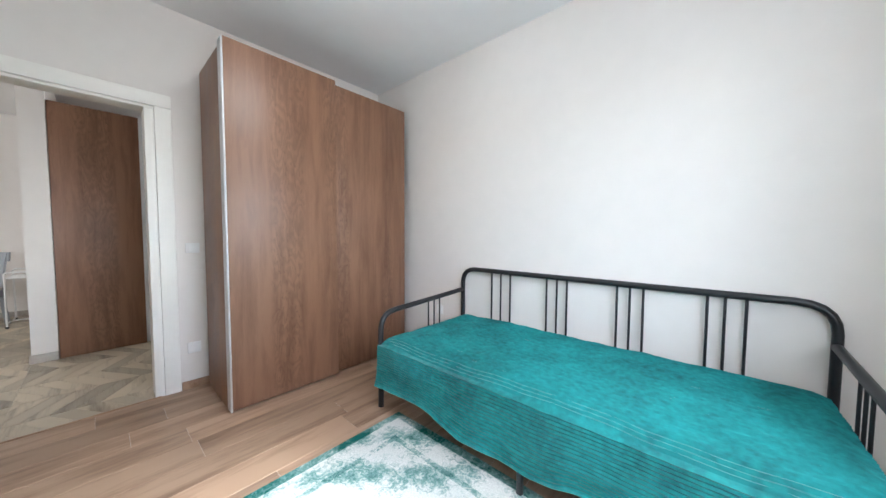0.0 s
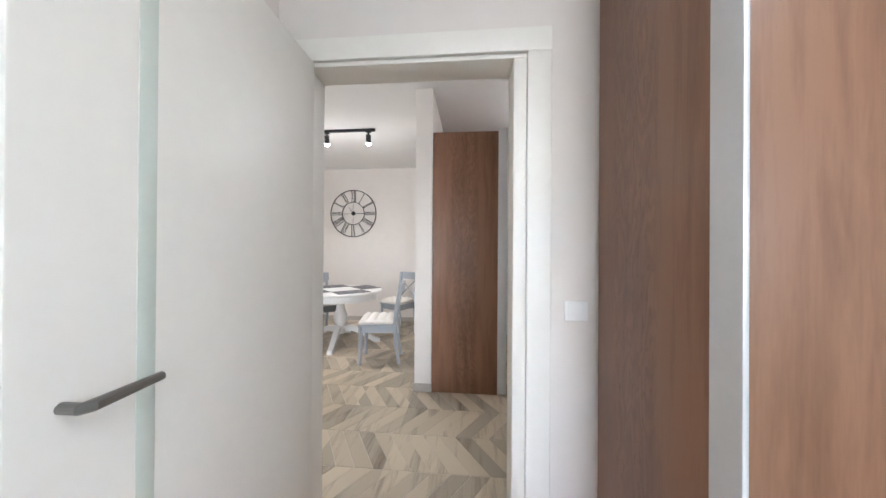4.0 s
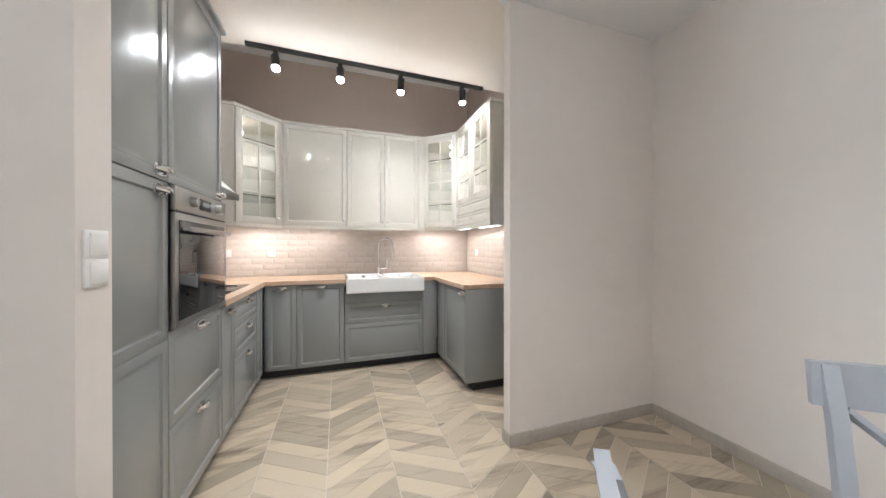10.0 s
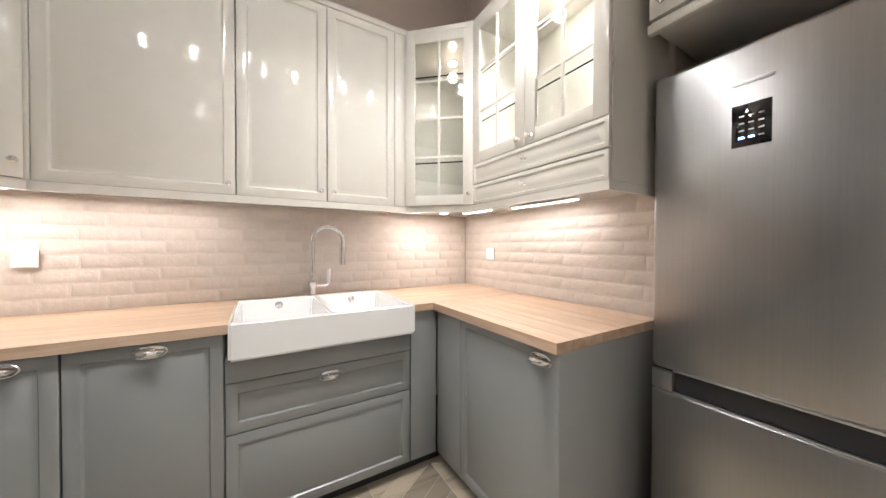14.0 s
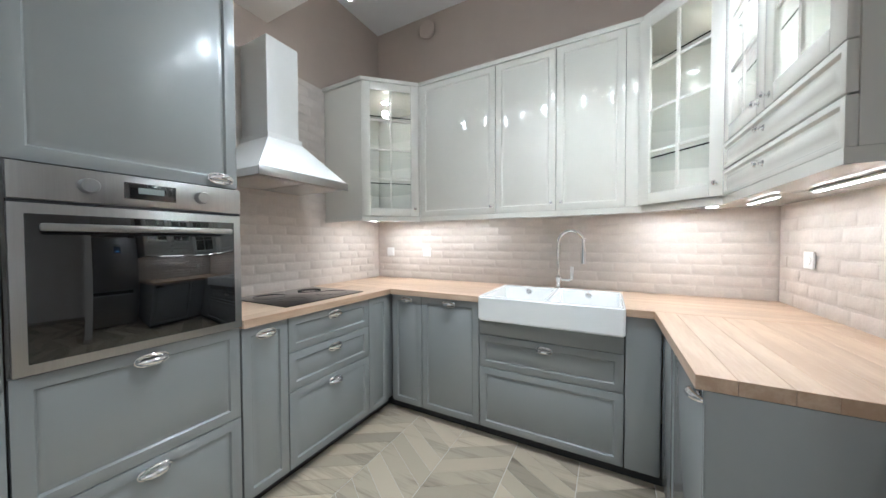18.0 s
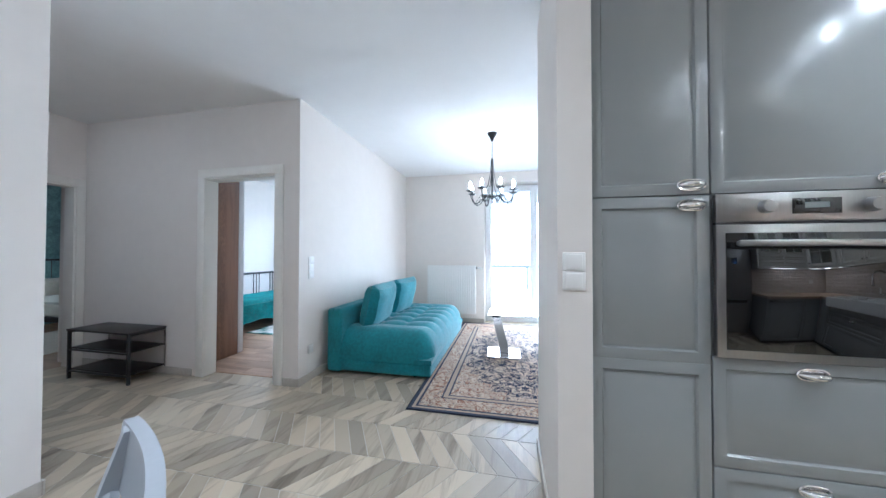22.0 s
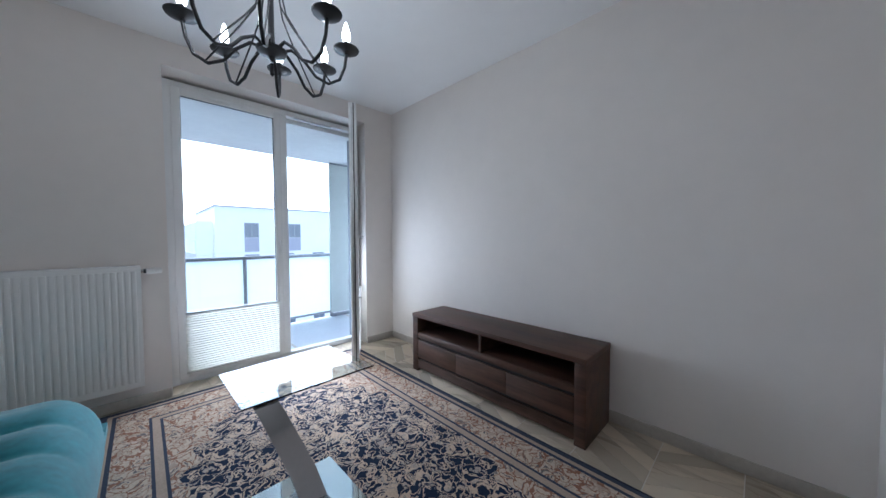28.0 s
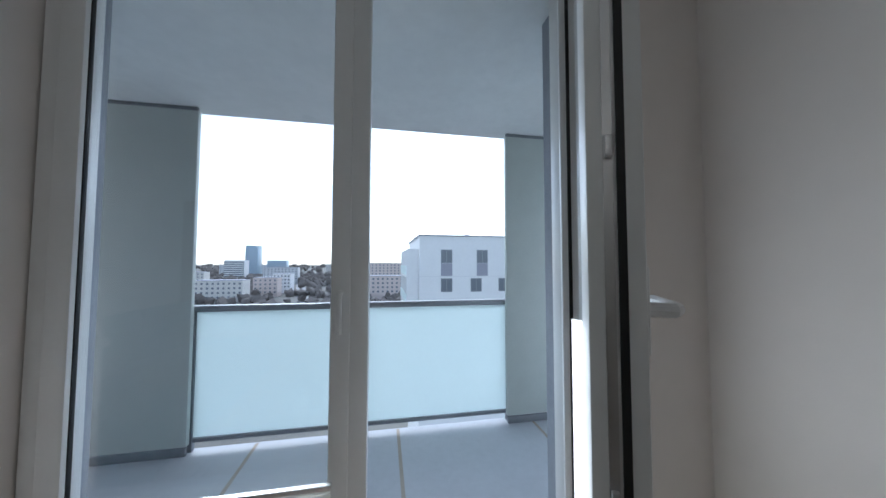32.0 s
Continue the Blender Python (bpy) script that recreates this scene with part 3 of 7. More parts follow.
def unit(name, label, w, d, z0, z1, m, mat, fronts, cat="cabinet"):
    """A cabinet: body behind fronts at (x, z, width, height, kind, handle x, handle z)."""
    c = thing(name, label, cat, m)
    part("body", box(0.001, w - 0.001, 0.0, d - 0.002, z0, z1, 0.001), mat, c)
    for i, (x, z, fw, fh, kind, hx, hz) in enumerate(fronts):
        if kind == "plain":
            f = part("panel", box(0, fw, -0.02, 0, 0, fh, 0.002), mat, c, "", pose(x, 0, z))
        else:
            f = part("drawer_front" if kind == "drawer" else "door", tall_front(fw, fh, 0.779) if kind == "door" and fh > 1.2 else front(fw, fh), mat, c, "", pose(x, 0, z))
        if hx is not None:
            (knob if mat == CREAM else bow_handle)(f, hx, hz)
    return c


G = 0.0018
LEFT, BACK, RIGHT = 90, 0, -90
# tall units and base units along the side wall, facing the room
unit("pantry_cabinet", "tall grey framed-front pantry cabinet", 0.42, 0.60, 0.08, 2.485, pose(0.60, -2.714, 0, 0, 0, LEFT), GREY,
     [(G, 0.08, 0.415, 1.412, "door", 0.355, 1.375), (G, 1.497, 0.415, 0.985, "door", 0.355, 0.035)])
unit("oven_cabinet", "tall grey cabinet holding the built-in oven", 0.606, 0.60, 0.08, 2.485, pose(0.60, -2.293, 0, 0, 0, LEFT), GREY,
     [(G, 0.08, 0.60, 0.403, "drawer", 0.30, 0.362), (G, 0.487, 0.60, 0.40, "drawer", 0.30, 0.36), (G, 1.497, 0.60, 0.985, "door", 0.535, 0.035)])
part("cornice", box(0.0, 0.645, -2.714, -1.684, 2.486, 2.51, 0.006), GREY)
tagged(bpy.data.objects["cornice"], "grey cornice board on top of the tall cabinets", "cornice", kind="structure")
unit("pull_out_cabinet", "narrow grey base cabinet beside the oven", 0.228, 0.60, 0.08, 0.878, pose(0.60, -1.685, 0, 0, 0, LEFT), GREY, [(G, 0.08, 0.223, 0.795, "door", 0.111, 0.75)])
unit("drawer_cabinet", "grey base cabinet with three framed drawers", 0.60, 0.60, 0.08, 0.878, pose(0.60, -1.456, 0, 0, 0, LEFT), GREY,
     [(G, 0.08, 0.595, 0.405, "drawer", 0.30, 0.36), (G, 0.488, 0.595, 0.20, "drawer", 0.30, 0.155), (G, 0.691, 0.595, 0.184, "drawer", 0.30, 0.145)])
unit("corner_cabinet", "grey corner base cabinet with framed filler panels", 0.60, 0.60, 0.08, 0.878, pose(0.60, -0.855, 0, 0, 0, LEFT), GREY, [(G, 0.08, 0.20, 0.795, "door", None, 0)])
# base units along the back wall
unit("corner_door_cabinet", "narrow grey base cabinet door by the corner", 0.275, 0.595, 0.08, 0.878, pose(0.621, -0.60, 0), GREY, [(G + 0.02, 0.08, 0.25, 0.795, "door", 0.125, 0.765)])
unit("dishwasher_front", "grey framed dishwasher door under the worktop", 0.434, 0.595, 0.08, 0.878, pose(0.897, -0.60, 0), GREY, [(G, 0.08, 0.429, 0.795, "door", 0.215, 0.765)])
unit("sink_cabinet", "grey sink cabinet with two framed drawers", 0.806, 0.595, 0.08, 0.775, pose(1.332, -0.60, 0), GREY,
     [(G, 0.08, 0.801, 0.385, "drawer", None, 0), (G, 0.469, 0.801, 0.203, "drawer", 0.40, 0.16), (G, 0.676, 0.801, 0.098, "plain", None, 0)])
unit("corner_filler", "plain grey filler panel in the corner", 0.16, 0.595, 0.08, 0.878, pose(2.139, -0.60, 0), GREY, [(G, 0.08, 0.152, 0.795, "plain", None, 0)])
unit("peninsula_cabinet", "grey base cabinet at the end of the worktop", 0.81, 0.60, 0.08, 0.878, pose(2.32, -0.621, 0, 0, 0, RIGHT), GREY,
     [(G, 0.08, 0.225, 0.795, "plain", None, 0), (0.23, 0.08, 0.575, 0.795, "door", 0.505, 0.75)])
pe = thing("end_panel", "grey cover panel closing the base cabinets", "cover panel", pose(0, 0, 0))
part("panel", box(2.285, 2.92, -1.447, -1.4325, 0.082, 0.877, 0.002), GREY, pe)
part("cover_edge", box(2.282, 2.2848, -1.447, -1.4325, 0.082, 0.877, 0.001), GREY, pe)
for i, a in enumerate(((0.05, 0.55, -2.705, -0.55), (0.55, 2.37, -0.555, -0.05), (2.37, 2.90, -1.41, -0.05))):
    tagged(part("plinth", box(*a, -0.004, 0.0795), DARK), "dark recessed plinth under the base cabinets", "plinth", kind="structure")


def oven(m):
    o = thing("oven", "built-in steel oven with black glass door", "oven", m)
    part("control_panel", box(0, 0.596, -0.022, 0.0, 0.495, 0.597, 0.003), STEEL, o)
    dr = part("door", box(0, 0.596, -0.022, 0, 0.0, 0.485, 0.003), STEEL, o)
    part("glass", box(0.028, 0.568, -0.0245, -0.0205, 0.03, 0.455, 0.002), OVENGLASS, dr, "black mirror-like glass pane")
    part("handle", box(0.05, 0.546, -0.062, -0.045, 0.405, 0.428, 0.006), STEEL, dr, "flat steel handle bar")
    for x in (0.06, 0.525):
        part("handle_stud", box(x, x + 0.012, -0.05, -0.022, 0.41, 0.423, 0.002), STEEL, dr)
    part("display", box(0.23, 0.37, -0.0245, -0.021, 0.52, 0.575, 0.002), OVENGLASS, o, "black display")
    part("digits", box(0.265, 0.335, -0.0256, -0.0246, 0.54, 0.56), material("lcd_grey", (0.25, 0.28, 0.27), 0.3), o)
    for x in (0.15, 0.45):
        part("dial", turned(lathe([(0.0, 0.028), (0.020, 0.027), (0.023, 0.020), (0.024, 0.0), (0.0, 0.0)], 20), pose(x, -0.022, 0.547, 90)), STEEL, o, "round steel dial")
    part("vent_slot", box(0.0, 0.596, -0.019, -0.001, 0.486, 0.494), DARK, o)
    return o


oven(pose(0.618, -2.287, 0.893, 0, 0, LEFT))

# worktop, sink, tap, hob
wt = thing("worktop", "light oak worktop of glued staves running round the kitchen", "worktop")


def staves(x0, x1, y0, y1, along, mat, n):
    """A run of worktop from n oak staves of uneven width, laid along one axis with hairline joints."""
    rs = random.Random(int(x1 * 100) + n)
    ws = [rs.uniform(0.75, 1.25) for _ in range(n)]
    lo, hi = (y0, y1) if along == "x" else (x0, x1)
    at = lo
    for i, w in enumerate(ws):
        nx = hi if i == n - 1 else at + (hi - lo) * w / sum(ws)
        a0, a1 = at + 0.0003, nx - 0.0003
        part("stave", box(*((x0, x1, a0, a1) if along == "x" else (a0, a1, y0, y1)), 0.88, 0.918, 0.0009, 1), mat, wt)
        at = nx


staves(0.0, 0.640, -1.684, -0.642, "y", OAKTOP_Y, 7)
staves(0.0, 1.344, -0.64, 0.0, "x", OAKTOP_X, 7)
staves(1.346, 2.140, -0.118, 0.0, "x", OAKTOP_X, 2)
staves(2.142, 2.92, -0.64, 0.0, "x", OAKTOP_X, 7)
staves(2.262, 2.92, -1.452, -0.642, "y", OAKTOP_Y, 7)


def sink_mesh(x0, x1, y0, y1, z0, z1):
    bm = box(x0, x1, y0, y1, z0, z1)
    bmesh.ops.bisect_plane(bm, geom=bm.verts[:] + bm.edges[:] + bm.faces[:], plane_co=((x0 + x1) / 2, 0, 0), plane_no=(1, 0, 0))
    tops = [f for f in bm.faces if f.normal.z > 0.9]
    bmesh.ops.inset_individual(bm, faces=tops, thickness=0.028, depth=0)
    for f in tops:
        bmesh.ops.inset_region(bm, faces=[f], thickness=0.012, depth=-0.128)
    bmesh.ops.bevel(bm, geom=[e for e in bm.edges if len(e.link_faces) == 2 and e.calc_face_angle() > 0.3], offset=0.012, segments=3, affect="EDGES", clamp_overlap=True)
    return bm


sk = thing("sink", "white glazed double farmhouse sink", "sink", pose(0, 0, 0))
part("basin", sink_mesh(1.346, 2.140, -0.678, -0.12, 0.776, 0.93), CERAMIC, sk)
for x in (1.545, 1.942):
    part("overflow", turned(lathe([(0.0, 0.004), (0.010, 0.004), (0.020, 0.002), (0.021, 0.0), (0.0, 0.0)], 18), pose(x, -0.165, 0.895, 90)), CHROME, sk, "round steel overflow")
    part("drain", lathe([(0.0, 0.003), (0.035, 0.003), (0.043, 0.0), (0.0, 0.0)], 20, (x, -0.36, 0.803)), CHROME, sk, "round steel drain")

fa = thing("kitchen_tap", "chrome swan-neck kitchen tap with white grips", "tap", pose(1.735, -0.062, 0.918))
part("base", lathe([(0.0, 0.0), (0.030, 0.0), (0.030, 0.006), (0.022, 0.012), (0.021, 0.05), (0.026, 0.06), (0.026, 0.085), (0.014, 0.1), (0.0, 0.1)], 18), CHROME, fa)
arc = [(0, 0, 0.09), (0, 0, 0.34)] + [(0.085 * (1 - math.cos(a)), -0.02 * (1 - math.cos(a)), 0.34 + 0.085 * math.sin(a)) for a in [math.pi * i / 10 for i in range(1, 11)]] + [(0.17, -0.04, 0.26)]
part("spout", tube(bmesh.new(), arc, 0.0145, 14), CHROME, fa)
part("spray_head", tube(bmesh.new(), [(0.17, -0.04, 0.30), (0.17, -0.04, 0.19)], [0.018, 0.020], 14), CHROME, fa)
part("lever", tube(bmesh.new(), [(0.02, 0, 0.065), (0.075, -0.005, 0.065), (0.09, -0.005, 0.075)], [0.013, 0.012, 0.008], 10), CHROME, fa)
part("grip", tube(bmesh.new(), [(0.092, -0.005, 0.07), (0.094, -0.005, 0.165)], [0.010, 0.013], 12), CERAMIC, fa, "white porcelain grip")

hb = thing("hob", "black glass ceramic hob set in the worktop", "hob", pose(0, 0, 0.9185))
part("glass", box(0.05, 0.565, -1.43, -0.85, 0, 0.006, 0.002), OVENGLASS, hb)
RING = material("hob_ring_print", (0.09, 0.09, 0.09), 0.2)
for x, y, r in ((0.19, -1.28, 0.09), (0.19, -0.99, 0.075), (0.41, -1.28, 0.075), (0.41, -0.99, 0.1)):
    part("zone_ring", tube(bmesh.new(), [(x + r * math.cos(a), y + r * math.sin(a), 0.0062) for a in [2 * math.pi * i / 32 for i in range(32)]], 0.0008, 4, True), RING, hb)

hd = thing("cooker_hood", "white metal chimney cooker hood with steel rim", "cooker hood", pose(0.002, -1.225, 0))
bm = bmesh.new()
rings = []
for x1, hy, z in ((0.50, 0.30, 1.615), (0.50, 0.30, 1.655), (0.29, 0.115, 1.89), (0.29, 0.115, 1.92)):
    rings.append([bm.verts.new(p) for p in ((0, -hy, z), (x1, -hy, z), (x1, hy, z), (0, hy, z))])
for a, b in zip(rings, rings[1:]):
    for j in range(4):
        bm.faces.new((a[j], a[(j + 1) % 4], b[(j + 1) % 4], b[j]))
bm.faces.new(rings[-1])
part("canopy", bm, WHITE, hd)
part("chimney", box(0.0, 0.27, -0.105, 0.105, 1.92, 2.50, 0.003), WHITE, hd)
part("underside", box(0.012, 0.488, -0.288, 0.288, 1.616, 1.628), STEEL, hd, "steel underside")
for s in (-1, 1):
    part("grease_filter", box(0.05, 0.45, min(s * 0.01, s * 0.27), max(s * 0.01, s * 0.27), 1.611, 1.6155, 0.002), ALU, hd, "slatted metal filter")
part("rim", box(0.4995, 0.507, -0.302, 0.302, 1.61, 1.66, 0.003), STEEL, hd, "steel front rim")

# wall units
WZ0, WZ1 = 1.462, 2.482


def open_carcass(poly_sides, z0, z1, mats, parent, shelves, floor_poly):
    """Thin sides along segments, and flat shelves of the given outline."""
    for (ax, ay), (bx, by) in poly_sides:
        d = Vector((bx - ax, by - ay, 0))
        n = Vector((-d.y, d.x, 0)).normalized() * 0.008
        part("side", prism([(ax, ay), (bx, by), (bx + n.x, by + n.y), (ax + n.x, ay + n.y)], z0, z1), mats, parent)
    for i, z in enumerate((z0, *shelves, z1 - 0.016)):
        inner = 0 < i < len(shelves) + 1
        sh = part("shelf" if inner else "board", prism(floor_poly, z, z + (0.008 if inner else 0.016)), CLEARSHELF if inner else mats, parent)
        sh.visible_shadow = not inner


CLEARSHELF = glass("pale_glass_shelf", (0.96, 0.98, 0.96), 0.0, 1.12)
PANE = glass("cabinet_pane", (0.98, 0.98, 0.97), 0.0, 1.25)


def glazed(parent, m, w, h, cols, rows, kx, kz):
    d = glass_front(parent, m, w, h, cols, rows)
    pn = part("pane", box(0.055, w - 0.055, -0.0115, -0.0085, 0.055, h - 0.055), PANE, d, "clear glass pane")
    pn.visible_shadow = False
    knob(d, kx, kz)
    return d


for nm, poly, p0, ang, kx in (
        ("corner_wall_cabinet", [(0.004, -0.004), (0.004, -0.68), (0.405, -0.68), (0.725, -0.385), (0.725, -0.004)], (0.405, -0.68), math.degrees(math.atan2(0.295, 0.32)), 0.385),
        ("corner_wall_cabinet", [(2.215, -0.004), (2.215, -0.385), (2.52, -0.665), (2.916, -0.665), (2.916, -0.004)], (2.215, -0.385), math.degrees(math.atan2(-0.28, 0.305)), 0.37)):
    c = thing(nm, "off-white glass-fronted corner wall cabinet lit inside", "wall cabinet", group="glass corner cabinets")
    sides = [(poly[i], poly[(i + 1) % 5]) for i in range(5)]
    sides = [s for s in sides if s[0] != p0]
    ins = [(x * 0.985 + 0.015 * sum(q[0] for q in poly) / 5, y * 0.985 + 0.015 * sum(q[1] for q in poly) / 5) for x, y in poly]
    open_carcass(sides, WZ0, WZ1, CREAM, c, (1.715, 1.97, 2.225), ins)
    wd = (0.435 if p0[0] < 1 else 0.414) - 0.006
    glazed(c, pose(p0[0], p0[1], WZ0, 0, 0, ang) @ pose(0.003, 0, 0.003), wd, WZ1 - WZ0 - 0.006, 2, 4, wd - 0.03, 0.06)

for x, w, kx in ((0.745, 0.615, 0.585), (1.361, 0.40, 0.37), (1.762, 0.38, 0.03)):
    unit("wall_cabinet", "glossy off-white framed wall cabinet", w, 0.365, WZ0, WZ1, pose(x, -0.37, 0), CREAM, [(G, WZ0, w - 0.0036, WZ1 - WZ0, "door", kx, 0.05)], "wall cabinet")
for x, w in ((0.727, 0.017), (2.143, 0.071)):
    unit("wall_filler", "off-white filler strip between wall cabinets", w, 0.36, WZ0, WZ1, pose(x, -0.37, 0), CREAM, [(0, WZ0, w, WZ1 - WZ0, "plain", None, 0)], "filler strip")
# glass display cabinet over the peninsula
dc = thing("display_wall_cabinet", "off-white wall cabinet, glass doors over two drawers", "wall cabinet", pose(2.52, -0.672, 0, 0, 0, RIGHT))
DW, DD = 0.805, 0.396
part("side", box(0.0, 0.018, 0, DD, WZ0, WZ1), CREAM, dc)
part("side", box(DW - 0.018, DW, 0, DD, WZ0, WZ1), CREAM, dc)
part("back", box(0.018, DW - 0.018, DD - 0.01, DD, WZ0, WZ1), CREAM, dc)
for z in (WZ0, 1.68, WZ1 - 0.016):
    part("board", box(0.018, DW - 0.018, 0.0, DD - 0.01, z, z + 0.016), CREAM, dc)
for z in (1.93, 2.20):
    part("shelf", box(0.018, DW - 0.018, 0.02, DD - 0.01, z, z + 0.008), CLEARSHELF, dc).visible_shadow = False
for i in range(2):
    glazed(dc, pose(0.004 + i * 0.4, 0, 1.69), 0.397, WZ1 - 1.69, 2, 3, 0.36 if i == 0 else 0.035, 0.035)
for z in (WZ0, 1.577):
    f = part("drawer_front", front(DW - 0.006, 0.11, 0.02), CREAM, dc, "", pose(0.003, 0, z))
    knob(f, 0.40, 0.055)
# cabinet over the fridge
unit("bridge_cabinet", "off-white cabinet above the fridge", 0.57, 0.60, 2.03, WZ1, pose(2.70, -1.512, 0, 0, 0, RIGHT), CREAM, [(G, 2.05, 0.565, WZ1 - 2.05, "door", 0.04, 0.05)], "wall cabinet")
part("bridge_light_rail", box(2.672, 2.70, -2.085, -1.512, 1.995, 2.03, 0.004), CREAM)
tagged(bpy.data.objects["bridge_light_rail"], "off-white rail under the bridge cabinet", "rail", kind="structure")
# cornice and light rail round the wall units
line = [(0.004, -0.70), (0.413, -0.70), (0.735, -0.40), (2.222, -0.40), (2.505, -0.675), (2.498, -1.49), (2.92, -1.49)]


def moulding(name, pts, inset, z0, z1, mat, label):
    bm = bmesh.new()
    for (ax, ay), (bx, by) in zip(pts, pts[1:]):
        d = Vector((bx - ax, by - ay, 0)).normalized()
        n = Vector((-d.y, d.x, 0)) * inset
        q = [(ax, ay), (bx, by), (bx + n.x, by + n.y), (ax + n.x, ay + n.y)]
        lo = [bm.verts.new((x, y, z0)) for x, y in q]
        hi = [bm.verts.new((x, y, z1)) for x, y in q]
        bm.faces.new(lo[::-1])
        bm.faces.new(hi)
        for j in range(4):
            bm.faces.new((lo[j], lo[(j + 1) % 4], hi[(j + 1) % 4], hi[j]))
    return tagged(part(name, bm, mat), label, "moulding", kind="structure")


moulding("wall_unit_cornice", line, 0.06, WZ1 + 0.001, WZ1 + 0.028, CREAM, "off-white cornice on top of the wall cabinets")
moulding("wall_unit_light_rail", [(x, y + 0.012) for x, y in line], 0.02, WZ0 - 0.036, WZ0 - 0.001, CREAM, "off-white light rail under the wall cabinets")

# fridge
fr = thing("fridge_freezer", "tall brushed-steel fridge freezer beside the cabinets", "fridge", pose(2.735, -1.507, 0, 0, 0, RIGHT))
FW = 0.575
part("body", box(0.004, FW - 0.004, 0.07, 0.66, 0.02, 1.85, 0.006), material("grey_fridge_side", (0.25, 0.25, 0.26), 0.4), fr)
part("fridge_door", box(0, FW, 0.0, 0.066, 0.775, 1.855, 0.018, 4), STEEL, fr)
part("freezer_door", box(0, FW, 0.0, 0.066, 0.03, 0.695, 0.010, 3), STEEL, fr)
part("grip_recess", box(0.004, FW - 0.004, 0.018, 0.068, 0.68, 0.79), DARK, fr, "dark grip recess between the doors")
part("grip_lip", box(0.07, FW, 0.0, 0.012, 0.6955, 0.700, 0.001), ALU, fr, "bright lip of the freezer grip")
part("grip_edge", box(0.07, FW, -0.001, 0.012, 0.7735, 0.781, 0.002), ALU, fr)
part("grip_end", box(0.0, 0.07, 0.0, 0.066, 0.6955, 0.768, 0.006), STEEL, fr)
pnl = part("control_panel", box(0.225, 0.315, -0.003, 0.002, 1.535, 1.665, 0.002), OVENGLASS, fr, "black touch panel with blue lights")
BLUE = glow("blue_display", (0.12, 0.35, 1.0), 4.0)
for i in range(3):
    for j in range(4):
        part("indicator", box(0.243 + i * 0.022, 0.255 + i * 0.022, -0.0042, -0.0032, 1.56 + j * 0.022, 1.564 + j * 0.022), BLUE if j == 0 and i < 2 else ALU, pnl)
part("badge", box(0.225, 0.32, -0.002, 0.001, 1.725, 1.737, 0.001), ALU, fr, "small metal maker's bar")
for x in (0.03, FW - 0.06):
    part("foot", rod((x, 0.1, 0), (x, 0.1, 0.03), 0.015), DARK, fr)


def socket(m, label="white wall socket above the worktop", group="kitchen sockets"):
    s = thing("wall_socket", label, "socket", m, group)
    part("plate", box(-0.041, 0.041, -0.010, 0, -0.041, 0.041, 0.006, 3), WHITE_PLASTIC, s)
    part("well", turned(lathe([(0.021, 0.012), (0.024, 0.012), (0.024, 0.0), (0.019, 0.0), (0.019, 0.004), (0.0, 0.004)], 20), pose(0, 0, 0, 90)), WHITE_PLASTIC, s)
    for dx in (-0.009, 0.009):
        part("hole", rod((dx, -0.0042, 0), (dx, -0.006, 0), 0.0028, 8), DARK, s)
    return s


for x, y, r in ((0.16, -0.016, 0), (0.575, -0.016, 0), (2.904, -0.35, -90)):
    socket(pose(x, y, 1.17, 0, 0, r))


def switches(x, y, z, rot, n, label, vertical=True, wdt=0.085):
    s = thing("light_switch", label, "light switch", pose(x, y, z, 0, 0, rot))
    for i in range(n):
        fr_ = part("frame", box(-wdt / 2, wdt / 2, -0.009, 0, i * 0.074 - 0.042, i * 0.074 + 0.032, 0.004), WHITE_PLASTIC, s)
        part("rocker", box(-0.03, 0.03, -0.013, -0.008, i * 0.074 - 0.035, i * 0.074 + 0.025, 0.003), WHITE_PLASTIC, fr_)
    return s


switches(0.67, -2.785, 1.17, 90, 2, "white double light switch on the wall end")
switches(-0.82, -5.0, 1.06, 180, 3, "white triple light switch beside the sofa")
switches(-0.78, -6.34, 1.07, 270, 1, "white light switch inside the bedroom")
socket(pose(-0.82, -5.0, 0.31, 0, 0, 180), "white wall socket beside the sofa", "low sockets")
socket(pose(-0.78, -6.33, 0.31, 0, 0, 270), "white wall socket inside the bedroom", "low sockets")
socket(pose(-1.75, -8.05, 0.45, 0, 0, 180), "white wall socket beside the daybed", "low sockets")
# ---- dining corner ----
TX, TY, TZ = 2.17, -4.145, 0.735
dt = thing("dining_table", "round white pedestal dining table", "table", pose(TX, TY, 0))
part("tabletop", lathe([(0.0, 0.700), (0.50, 0.700), (0.54, 0.702), (0.556, 0.712), (0.558, 0.722), (0.552, 0.733), (0.54, TZ), (0.0, TZ)], 64), WHITE, dt)
part("apron", lathe([(0.44, 0.61), (0.495, 0.61), (0.495, 0.70), (0.44, 0.70)], 64), WHITE, dt)
part("runner", box(-0.33, 0.33, -0.30, -0.26, 0.60, 0.65, 0.005), WHITE, dt, "", pose(0, 0, 0, 0, 0, 38))
part("runner", box(-0.33, 0.33, 0.26, 0.30, 0.60, 0.65, 0.005), WHITE, dt, "", pose(0, 0, 0, 0, 0, 38))
part("column", lathe([(0.0, 0.13), (0.075, 0.13), (0.08, 0.2), (0.062, 0.22), (0.06, 0.245), (0.09, 0.30), (0.098, 0.345), (0.085, 0.40), (0.058, 0.46), (0.052, 0.53), (0.068, 0.545), (0.068, 0.575), (0.055, 0.585), (0.06, 0.65), (0.10, 0.66), (0.10, 0.70), (0.0, 0.70)], 32), WHITE, dt)
